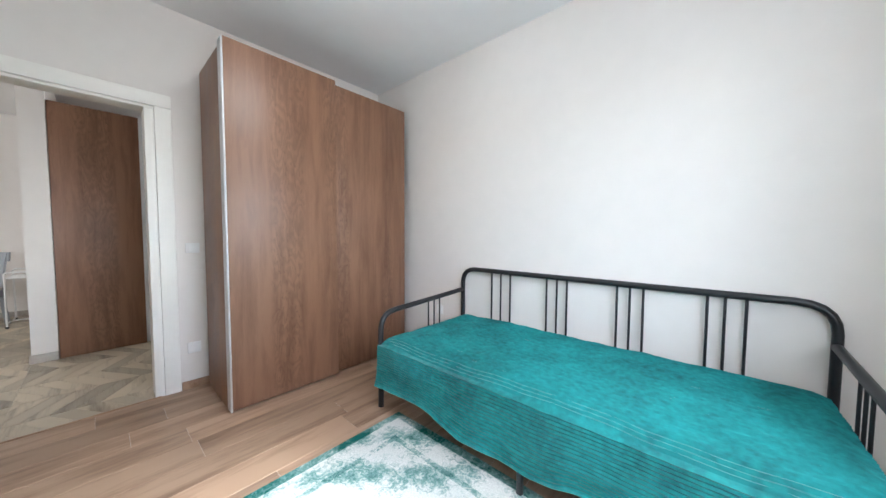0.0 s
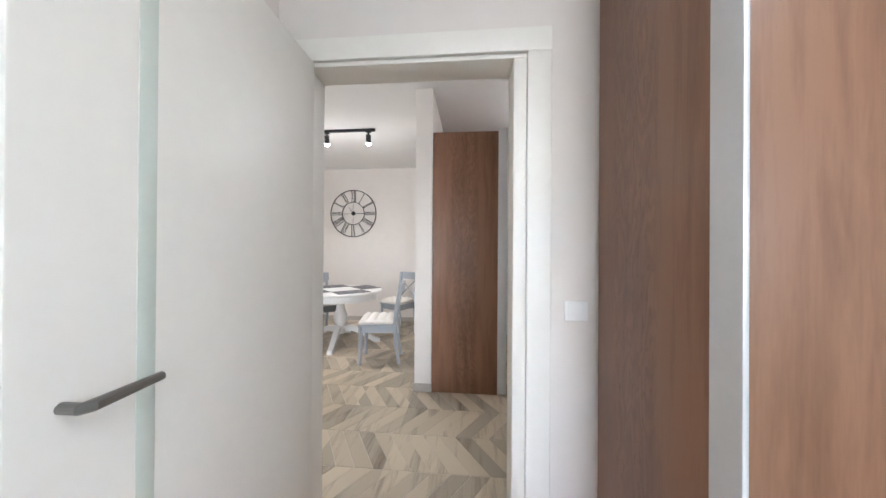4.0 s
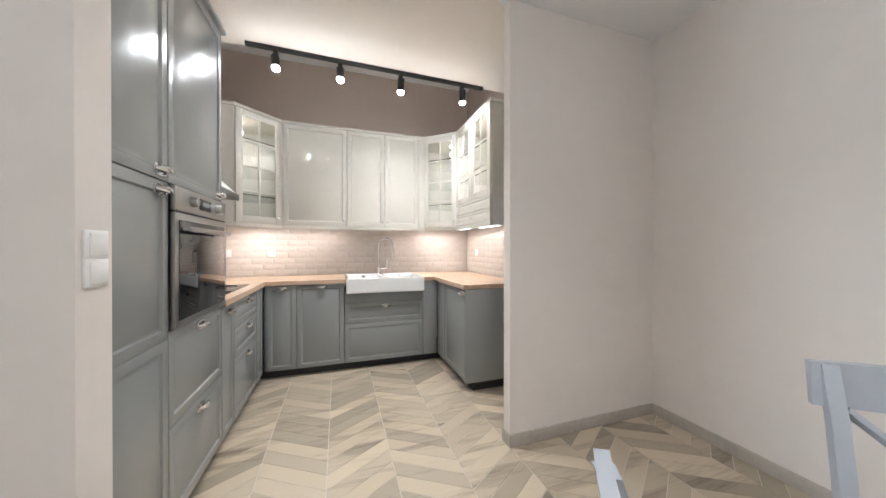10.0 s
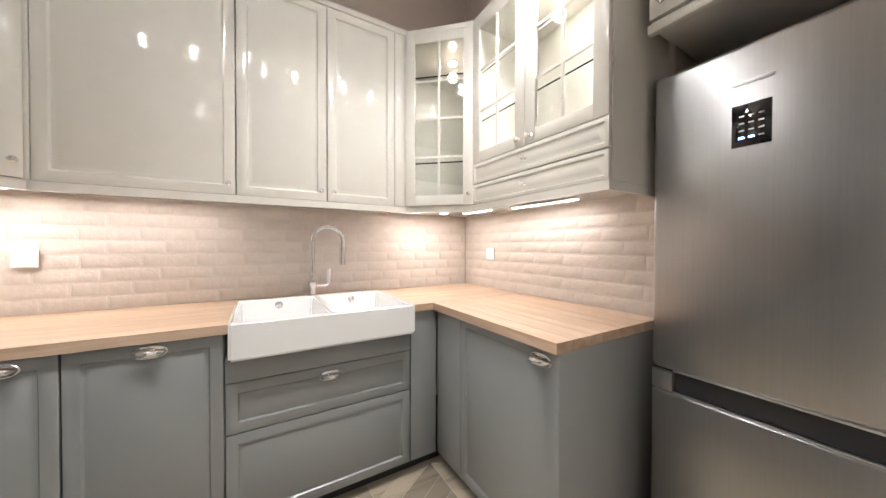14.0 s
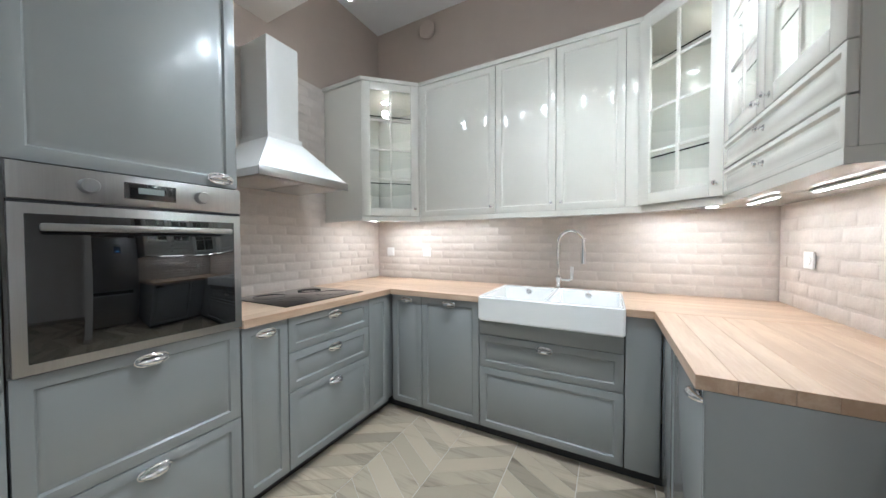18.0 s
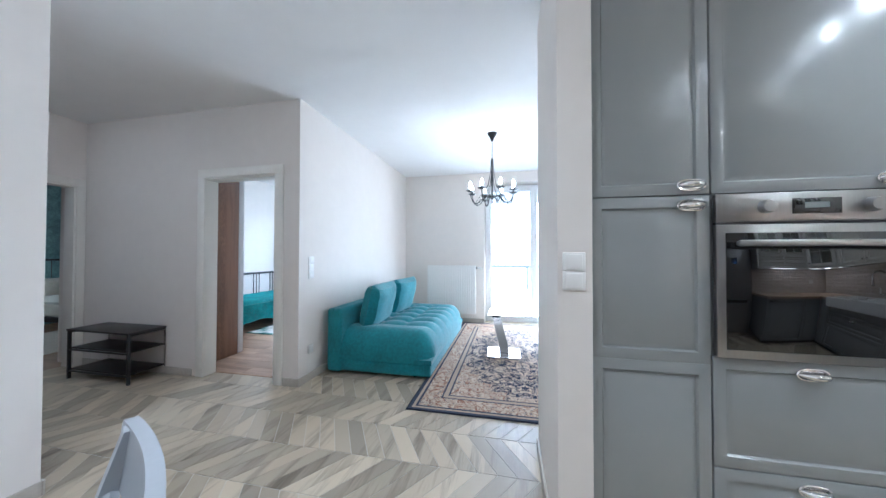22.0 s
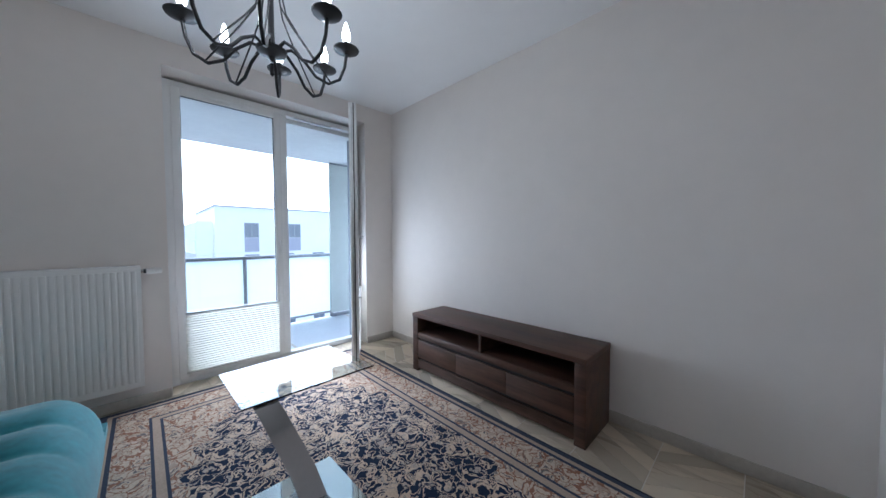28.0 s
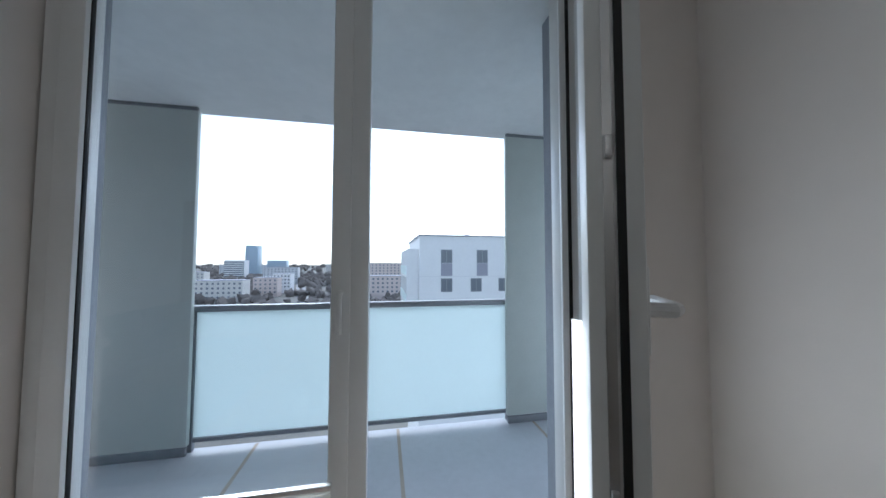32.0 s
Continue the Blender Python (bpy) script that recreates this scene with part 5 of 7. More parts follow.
    for a, c, colr in ((0.29, 0.305, edge), (0.235, 0.25, edge), (0.0, 0.03, edge), (0.055, 0.075, edge), (0.25, 0.29, inner), (0.03, 0.055, inner)):
        band = math_node("MULTIPLY", math_node("GREATER_THAN", dist, a * hy / 0.97), math_node("LESS_THAN", dist, c * hy / 0.97))
        col = mixed(band, col, colr)
    fn = n.new("ShaderNodeTexNoise")
    fn.inputs["Scale"].default_value, fn.inputs["Detail"].default_value = 90, 4
    k.new(co.outputs["Object"], fn.inputs["Vector"])
    fade = n.new("ShaderNodeTexNoise")
    fade.inputs["Scale"].default_value, fade.inputs["Detail"].default_value = 3, 5
    k.new(co.outputs["Object"], fade.inputs["Vector"])
    hs = n.new("ShaderNodeHueSaturation")
    k.new(math_node("ADD", math_node("MULTIPLY", fn.outputs[0], 0.7), math_node("ADD", math_node("MULTIPLY", fade.outputs[0], soft), 0.65 - soft / 2)), hs.inputs["Value"])
    k.new(col, hs.inputs["Color"])
    k.new(hs.outputs[0], b.inputs["Base Color"])
    bn = n.new("ShaderNodeBump")
    bn.inputs["Strength"].default_value, bn.inputs["Distance"].default_value = 0.5, 0.004
    k.new(fn.outputs[0], bn.inputs["Height"])
    k.new(bn.outputs[0], b.inputs["Normal"])
    return m


def rug_mesh(hx, hy, t, seed):
    bm = bmesh.new()
    nx, ny = int(hx * 16), int(hy * 16)
    g = [[None] * (ny + 1) for _ in range(nx + 1)]
    for i in range(nx + 1):
        for j in range(ny + 1):
            x, y = -hx + 2 * hx * i / nx, -hy + 2 * hy * j / ny
            z = t + 0.004 * max(0.0, noise.noise((x * 1.5 + seed, y * 1.5, seed)))
            wob = 0.006 * noise.noise((x * 2 + seed, y * 2, 3.3))
            g[i][j] = bm.verts.new((x, y + wob, z))
    for i in range(nx):
        for j in range(ny):
            bm.faces.new((g[i][j], g[i + 1][j], g[i + 1][j + 1], g[i][j + 1]))
    edge = [e for e in bm.edges if e.is_boundary]
    r = bmesh.ops.extrude_edge_only(bm, edges=edge)
    for v in r["geom"]:
        if isinstance(v, bmesh.types.BMVert):
            v.co.z = 0.001
    return bm


rg = thing("oriental_rug", "navy and beige flowered oriental rug", "rug", pose(-2.07, -2.885, 0))
part("rug_body", rug_mesh(1.61, 0.965, 0.010, 1.0), rug_material("navy_flower_rug", 1.61, 0.965, (0.016, 0.026, 0.055), (0.54, 0.415, 0.31), (0.40, 0.34, 0.29), (0.52, 0.42, 0.325), (0.05, 0.06, 0.09), (0.40, 0.31, 0.24), scale=13.0), rg)
part("binding", tube(bmesh.new(), [(-1.612, -0.967, 0.006), (1.612, -0.967, 0.006), (1.612, 0.967, 0.006), (-1.612, 0.967, 0.006)], 0.008, 6, True), material("navy_binding", (0.015, 0.022, 0.045), 0.9), rg, "navy edge binding")


def soft_box(x0, x1, y0, y1, z0, z1, r, seg=5):
    return box(x0, x1, y0, y1, z0, z1, r, seg)


# sofa along the wall
sf = thing("sofa", "teal velvet sofa with tufted seat and low back", "sofa", pose(0, 0, 0))
part("base", soft_box(-3.09, -1.018, -4.80, -3.797, 0.032, 0.160, 0.030), TEAL, sf)
part("backrest", soft_box(-3.10, -1.00, -4.935, -4.765, 0.02, 0.685, 0.035), TEAL, sf)
part("backrest_seam", box(-3.06, -0.998, -4.853, -4.849, 0.655, 0.6865, 0.001), material("teal_piping", (0.006, 0.11, 0.12), 0.9), sf)


def seat_mesh(x0, x1, y0, y1, z0, z1, xl, yl, rr=0.20):
    """A long seat with rolled front and ends; sewn lines at xl and yl pull the cover down between soft squares."""
    bm = bmesh.new()
    bend = [rr * (1 - math.cos(math.radians(k * 11.25))) for k in range(8)]
    xs = [x0 + q for q in bend] + [x0 + rr + (x1 - x0 - 2 * rr) * i / 96 for i in range(97)] + [x1 - q for q in reversed(bend)]
    ys = [y0 + 0.005 + (y1 - y0 - rr) * i / 48 for i in range(48)] + [y1 - rr] + [y1 - q for q in reversed(bend)]
    g = []
    for x in xs:
        row = []
        for y in ys:
            dx, dy = max(0.0, rr - min(x - x0, x1 - x)), max(0.0, rr - (y1 - y))
            d = min(1.0, math.hypot(dx, dy) / rr) if dx and dy else max(dx, dy) / rr
            drop = 1 - math.sqrt(max(0.0, 1 - d * d))
            px, py = min(abs(x - q) for q in xl), min(abs(y - q) for q in yl)
            inside = 1.0 if x < xl[0] + 0.02 and x > xl[-1] - 0.02 else 0.0
            gx, gy = math.exp(-((px / 0.022) ** 2)), math.exp(-((py / 0.022) ** 2)) * inside
            bx, by = math.exp(-((px / 0.075) ** 2)), math.exp(-((py / 0.075) ** 2)) * inside
            z = z1 - (z1 - z0) * 0.82 * drop - (1 - d) * (0.010 * max(gx, gy) + 0.016 * max(bx, by) + 0.022 * bx * by)
            z += 0.004 * noise.noise((x * 4, y * 4, 2.0)) * (1 - d)
            row.append(bm.verts.new((x, y, z)))
        g.append(row)
    for i in range(len(xs) - 1):
        for j in range(len(ys) - 1):
            bm.faces.new((g[i][j], g[i + 1][j], g[i + 1][j + 1], g[i][j + 1]))
    r = bmesh.ops.extrude_edge_only(bm, edges=[e for e in bm.edges if e.is_boundary])
    for v in r["geom"]:
        if isinstance(v, bmesh.types.BMVert):
            v.co.z = z0 + 0.012
            v.co.x += 0.008 * (1 if v.co.x < (x0 + x1) / 2 else -1) * (1 if v.co.x in (x0, x1) else 0)
    return bm


part("seat", seat_mesh(-3.10, -1.01, -4.78, -3.785, 0.150, 0.475, [-1.40 - 0.255 * i for i in range(7)], [-4.52, -4.22]), TEAL, sf)
for x in (-2.95, -1.12):
    for y in (-4.88, -3.98):
        part("foot", lathe([(0.0, 0.0), (0.022, 0.0), (0.028, 0.036), (0.0, 0.036)], 12, (x, y, 0.0)), DARK, sf)


def pillow(w, h, t, n=14):
    bm = bmesh.new()
    faces = []
    for s in (-1, 1):
        g = []
        for i in range(n + 1):
            row = []
            for j in range(n + 1):
                u, v = 2 * i / n - 1, 2 * j / n - 1
                k = max(0.0, (1 - u ** 4) * (1 - v ** 4)) ** 0.40
                pin = 1 - 0.05 * (1 - abs(u) ** 2) * abs(v) - 0.05 * (1 - abs(v) ** 2) * abs(u)
                row.append(bm.verts.new((u * w / 2 * pin, s * t / 2 * k + 0.006 * noise.noise((u * 3, v * 3, s)), v * h / 2 * pin)))
            g.append(row)
        for i in range(n):
            for j in range(n):
                q = (g[i][j], g[i + 1][j], g[i + 1][j + 1], g[i][j + 1])
                bm.faces.new(q if s < 0 else q[::-1])
    bmesh.ops.remove_doubles(bm, verts=bm.verts[:], dist=0.008)
    return bm


for x, a in ((-1.55, 3), (-2.35, -3)):
    c = thing("sofa_cushion", "large teal velvet back cushion on the sofa", "cushion", pose(x, -4.575, 0.675, -13, 0, a), "sofa cushions")
    part("cover", pillow(0.72, 0.50, 0.25), TEAL, c)

# glass coffee table with mirror base
ct = thing("coffee_table", "glass coffee table on slanted chrome leg and mirror base", "coffee table", pose(0, 0, 0.0125))
LEGMETAL = material("dark_chrome", (0.30, 0.29, 0.29), 0.16, 1.0, vary=0.05)
MIRROR = material("mirror", (0.85, 0.87, 0.88), 0.02, 1.0, vary=0.0)
AQUA = glass("greenish_table_glass", (0.86, 0.96, 0.95), 0.0, 1.5)
part("mirror_base", prism([(-2.17, -3.31), (-1.785, -3.295), (-1.785, -2.90), (-2.175, -2.905)], 0.012, 0.03, 0.003), MIRROR, ct, "square mirror plate")
for x, y in ((-2.14, -3.30), (-1.81, -3.265), (-2.16, -2.97), (-1.82, -2.94)):
    part("foot", rod((x, y, 0), (x, y, 0.0125), 0.018, 10), CHROME, ct)
part("leg_shoe", prism([(-2.03, -3.16), (-1.86, -3.14), (-1.87, -3.03), (-2.04, -3.05)], 0.0305, 0.05, 0.002), LEGMETAL, ct, "dark metal shoe of the leg")
bm = bmesh.new()
secs = [[bm.verts.new((x + dx, y + dy, z)) for dx, dy in ((-0.014, -0.055), (0.014, -0.055), (0.014, 0.055), (-0.014, 0.055))] for x, y, z in ((-1.93, -3.09, 0.05), (-2.0, -3.11, 0.15), (-2.09, -3.15, 0.27), (-2.18, -3.185, 0.375), (-2.235, -3.205, 0.423))]
for a, b in zip(secs, secs[1:]):
    for j in range(4):
        bm.faces.new((a[j], a[(j + 1) % 4], b[(j + 1) % 4], b[j]))
bm.faces.new(secs[0][::-1])
bm.faces.new(secs[-1])
part("leg", bm, LEGMETAL, ct, "slanted flat dark chrome leg")
part("top_mount", box(-2.31, -2.21, -3.26, -3.14, 0.423, 0.430, 0.002), LEGMETAL, ct)
gt = part("glass_top", prism([(-2.73, -3.32), (-2.20, -3.31), (-2.21, -2.60), (-2.76, -2.65)], 0.4305, 0.4405, 0.002), AQUA, ct, "clear greenish glass top")

# tv unit
tv = thing("tv_cabinet", "dark walnut low TV cabinet with open shelf and drawers", "TV cabinet", pose(-2.82, -1.805, 0))
TW, TD, TH = 1.60, 0.42, 0.54
part("top", box(0.0, TW, 0.0, TD, TH - 0.035, TH, 0.004), WALNUT_X, tv)
for x in (0.002, TW - 0.072):
    part("side", box(x, x + 0.07, 0.005, TD - 0.003, 0.0, TH - 0.035, 0.004), WALNUT_X, tv)
part("back", box(0.07, TW - 0.07, TD - 0.02, TD - 0.006, 0.05, TH - 0.035), WALNUT_X, tv)
part("shelf", box(0.072, TW - 0.072, 0.02, TD - 0.02, 0.345, 0.365, 0.002), WALNUT_X, tv)
part("divider", box(TW / 2 - 0.012, TW / 2 + 0.012, 0.02, TD - 0.02, 0.365, TH - 0.035, 0.002), WALNUT_X, tv)
part("shelf_rail", box(0.072, TW - 0.072, 0.008, 0.028, 0.315, 0.362, 0.003), WALNUT_X, tv)
part("shadow_strip", box(0.072, TW - 0.072, 0.022, 0.03, 0.295, 0.315), DARK, tv, "dark recessed strip")
part("shadow_strip", box(0.072, TW - 0.072, 0.022, 0.03, 0.112, 0.13), DARK, tv, "dark recessed strip")
for i in range(3):
    w3 = (TW - 0.144) / 3
    part("drawer_front", box(0.073 + i * w3, 0.071 + (i + 1) * w3, 0.006, 0.024, 0.13, 0.294, 0.003), WALNUT_X, tv)
part("plinth_rail", box(0.072, TW - 0.072, 0.008, 0.028, 0.03, 0.111, 0.003), WALNUT_X, tv)
part("bottom", box(0.072, TW - 0.072, 0.03, TD - 0.02, 0.03, 0.05), WALNUT_X, tv)

# radiator
rd = thing("radiator", "white ribbed panel radiator on the wall", "radiator", pose(-3.64, -4.53, 0.085, 0, 0, 90))
RW = 0.90
bm = bmesh.new()
for i in range(26):
    x = 0.02 + i * (RW - 0.04) / 26
    quick_box(bm, x + 0.004, x + (RW - 0.04) / 26 - 0.004, -0.006, 0.003, 0.13, 0.93, 0.003)
part("front_ribs", bm, WHITE_PLASTIC, rd, "pressed vertical ribs")
part("front_panel", box(0.0, RW, 0.0, 0.016, 0.09, 0.962, 0.004), WHITE_PLASTIC, rd)
part("back_panel", box(0.01, RW - 0.01, 0.07, 0.084, 0.09, 0.95, 0.003), WHITE_PLASTIC, rd)
for x in (0.0, RW - 0.004):
    part("side_cover", box(x, x + 0.004, 0.0, 0.09, 0.10, 0.962, 0.001), WHITE_PLASTIC, rd)
part("top_grille", box(0.0, RW, 0.0, 0.09, 0.958, 0.966, 0.002), WHITE_PLASTIC, rd)
for i in range(20):
    part("grille_slot", box(0.03 + i * 0.043, 0.06 + i * 0.043, 0.02, 0.07, 0.9665, 0.968), GREYDOOR, rd)
vl = part("valve", tube(bmesh.new(), [(RW, 0.045, 0.925), (RW + 0.03, 0.045, 0.925)], 0.014, 12), CHROME, rd)
part("valve_collar", turned(lathe([(0.0, 0.0), (0.017, 0.0), (0.017, 0.018), (0.0, 0.018)], 14), pose(RW + 0.015, 0.045, 0.925, 0, 90)), DARK, rd)
part("thermostat_head", turned(lathe([(0.0, 0.0), (0.02, 0.0), (0.023, 0.02), (0.021, 0.075), (0.016, 0.085), (0.0, 0.085)], 18), pose(RW + 0.03, 0.045, 0.925, 0, 90)), WHITE_PLASTIC, rd)
for x in (0.15, RW - 0.15):
    part("bracket", box(x, x + 0.03, 0.08, 0.118, 0.2, 0.85), WHITE_PLASTIC, rd)

# chandelier
cx, cy = -1.882, -3.236
chn = thing("chandelier", "black wrought-iron chandelier with eight lit candle bulbs", "chandelier", pose(cx, cy, -0.016))
part("canopy", lathe([(0.0, CEIL - 0.085), (0.018, CEIL - 0.08), (0.022, CEIL - 0.05), (0.05, CEIL - 0.01), (0.06, CEIL + 0.0155), (0.0, CEIL + 0.0155)], 20), BLACK, chn)
for i in range(9):
    z = CEIL - 0.085 - i * 0.026
    part("chain_link", tube(bmesh.new(), [(0.008 * math.cos(a) * (1 if i % 2 else 0), 0.008 * math.cos(a) * (0 if i % 2 else 1), z - 0.012 + 0.017 * math.sin(a)) for a in [2 * math.pi * q / 10 for q in range(10)]], 0.0022, 5, True), BLACK, chn)
part("stem", lathe([(0.0, 1.945), (0.006, 1.95), (0.012, 1.965), (0.05, 1.98), (0.055, 1.992), (0.02, 2.0), (0.011, 2.01), (0.010, 2.40), (0.017, 2.415), (0.017, 2.45), (0.008, 2.47), (0.0, 2.475)], 18), BLACK, chn)
part("finial", lathe([(0.0, 1.89), (0.008, 1.90), (0.006, 1.94), (0.0, 1.945)], 10), BLACK, chn)
for k in range(8):
    a = radians(45 * k + 22.8)
    c, s = math.cos(a), math.sin(a)
    r_, zb = (0.278, 2.035)
    prof = [(0.025, 1.99), (0.07, 2.005), (0.118, 1.97), (0.157, 1.92), (0.205, 1.90), (0.248, 1.925), (0.27, 1.98), (r_, zb)]
    arm = part("arm", tube(bmesh.new(), [(r * c, r * s, z) for r, z in prof], 0.0062, 8), BLACK, chn)
    part("brace", tube(bmesh.new(), [(r * c, r * s, z) for r, z in ((0.012, 2.42), (0.025, 2.28), (0.052, 2.14), (0.102, 2.06), (0.172, 1.965), (0.212, 1.91))], 0.0032, 6), BLACK, chn)
    part("drip_dish", lathe([(0.0, zb), (0.012, zb), (0.05, zb + 0.016), (0.052, zb + 0.02), (0.012, zb + 0.008), (0.0, zb + 0.008)], 18, (r_ * c, r_ * s, 0)), BLACK, arm)
    part("candle_sleeve", rod((r_ * c, r_ * s, zb), (r_ * c, r_ * s, zb + 0.05), 0.012, 10), BLACK, arm)
    part("bulb", lathe([(0.0, zb + 0.05), (0.012, zb + 0.052), (0.0165, zb + 0.068), (0.016, zb + 0.082), (0.010, zb + 0.106), (0.004, zb + 0.128), (0.0, zb + 0.132)], 14, (r_ * c, r_ * s, 0)), BULB, arm, "lit flame-shaped bulb")
lamp("chandelier_lamp", "POINT", Matrix.Translation((cx, cy, 2.2)), 0.4, (1.0, 0.92, 0.84), radius=0.3)


def faded_rug(name, hx, hy, pale, green, deep):
    """A distressed printed rug: worn green figures on off-white, a vague medallion and a deeper edge."""
    m = bpy.data.materials.new(name)
    m.use_nodes = True
    n, k = m.node_tree.nodes, m.node_tree.links
    b = n["Principled BSDF"]
    b.inputs["Roughness"].default_value, b.inputs["Specular IOR Level"].default_value = 0.95, 0.15

    def math_node(op, a, c=None, d=None):
        q = n.new("ShaderNodeMath")
        q.operation = op
        for i, v in enumerate((a, c, d)):
            if isinstance(v, (int, float)):
                q.inputs[i].default_value = v
            elif v is not None:
                k.new(v, q.inputs[i])
        return q.outputs[0]

    co, ab, sp = n.new("ShaderNodeTexCoord"), n.new("ShaderNodeVectorMath"), n.new("ShaderNodeSeparateXYZ")
    ab.operation = "ABSOLUTE"
    k.new(co.outputs["Object"], ab.inputs[0])
    k.new(ab.outputs[0], sp.inputs[0])
    dist = math_node("MINIMUM", math_node("SUBTRACT", hx, sp.outputs[0]), math_node("SUBTRACT", hy, sp.outputs[1]))

    def noise_of(src, scale, detail, rough=0.6):
        t = n.new("ShaderNodeTexNoise")
        t.inputs["Scale"].default_value, t.inputs["Detail"].default_value, t.inputs["Roughness"].default_value = scale, detail, rough
        k.new(src, t.inputs["Vector"])
        return t.outputs[0]

    wear, fine, sym = noise_of(co.outputs["Object"], 5.0, 8, 0.75), noise_of(co.outputs["Object"], 120, 3), noise_of(ab.outputs[0], 9.0, 4, 0.6)
    rad = math_node("ADD", sp.outputs[0], sp.outputs[1])
    rings = math_node("MULTIPLY", math_node("SINE", math_node("MULTIPLY_ADD", sym, 5.0, math_node("MULTIPLY", rad, 17.0))), 0.10)
    curl = math_node("MULTIPLY", math_node("SINE", math_node("MULTIPLY", sym, 60.0)), 0.055)
    rim = math_node("MULTIPLY", math_node("LESS_THAN", dist, 0.05), 0.22)
    band = math_node("MULTIPLY", math_node("MULTIPLY", math_node("LESS_THAN", dist, 0.20), math_node("GREATER_THAN", dist, 0.17)), 0.12)
    tot = math_node("ADD", math_node("ADD", math_node("ADD", wear, rings), math_node("ADD", curl, rim)), band)
    rp = n.new("ShaderNodeValToRGB")
    el = rp.color_ramp.elements
    el[0].position, el[0].color = 0.44, (*pale, 1)
    el[1].position, el[1].color = 0.84, (*deep, 1)
    e2 = el.new(0.62)
    e2.color = (*green, 1)
    k.new(tot, rp.inputs[0])
    hs = n.new("ShaderNodeHueSaturation")
    k.new(math_node("MULTIPLY_ADD", fine, 0.7, 0.65), hs.inputs["Value"])
    k.new(rp.outputs[0], hs.inputs["Color"])
    k.new(hs.outputs[0], b.inputs["Base Color"])
    bn = n.new("ShaderNodeBump")
    bn.inputs["Strength"].default_value, bn.inputs["Distance"].default_value = 0.5, 0.004
    k.new(fine, bn.inputs["Height"])
    k.new(bn.outputs[0], b.inputs["Normal"])
    return m
# ---- first bedroom ----


PROFILE = material("pale_aluminium_profile", (0.62, 0.62, 0.63), 0.38, 0.25, vary=0.03)


def sliding_wardrobe(m, w, h, d, label, door_split):
    """A wardrobe with two sliding doors; front along +x at y = 0, body behind it in +y."""
    wr = thing("sliding_wardrobe", label, "wardrobe", m, "brown sliding wardrobes")
    part("side", box(0.0, 0.018, 0.075, d, 0.0, h - 0.03, 0.001), WALNUT_Z, wr)
    part("side", box(w - 0.018, w, 0.075, d, 0.0, h - 0.03, 0.001), WALNUT_Z, wr)
    part("back", box(0.018, w - 0.018, d - 0.01, d, 0.04, h - 0.03), WALNUT_Z, wr)
    part("top", box(0.018, w - 0.018, 0.075, d - 0.01, h - 0.05, h - 0.03), WALNUT_Z, wr)
    part("bottom", box(0.018, w - 0.018, 0.075, d - 0.01, 0.04, 0.06), WALNUT_Z, wr)
    part("top_rail", box(0.02, w - 0.02, 0.059, 0.0745, h - 0.07, h - 0.032, 0.002), ALU, wr)
    part("bottom_rail", box(0.02, w - 0.02, 0.059, 0.0745, 0.01, 0.03, 0.002), ALU, wr)
    part("edge_profile", box(-0.006, 0.006, -0.002, 0.0745, 0.008, h - 0.006, 0.004), PROFILE, wr, "upright aluminium edge profile")
    part("edge_profile", box(w - 0.022, w, 0.0585, 0.0745, 0.008, h - 0.006, 0.004), PROFILE, wr, "upright aluminium edge profile")
    for x0, x1, y, hh in ((0.006, w * door_split, 0.0, h), (w * door_split - 0.04, w + 0.002, 0.036, h - 0.016)):
        part("sliding_door", box(x0, x1, y, y + 0.022, 0.018, hh, 0.002), WALNUT_Z, wr, "brown oak-foil sliding door")
    return wr


sliding_wardrobe(pose(-1.415, -6.41, 0, 0, 0, -90), 1.51, 2.39, 0.605, "brown oak-foil sliding-door wardrobe by the door", 0.5)

# mottled highlights of the pile are painted in by the strong colour variation
BLANKET = material("teal_ribbed_fleece", (0.040, 0.36, 0.36), 0.9, scale=5.0, vary=0.45, bump=0.2, bscale=260, sheen=0.5)


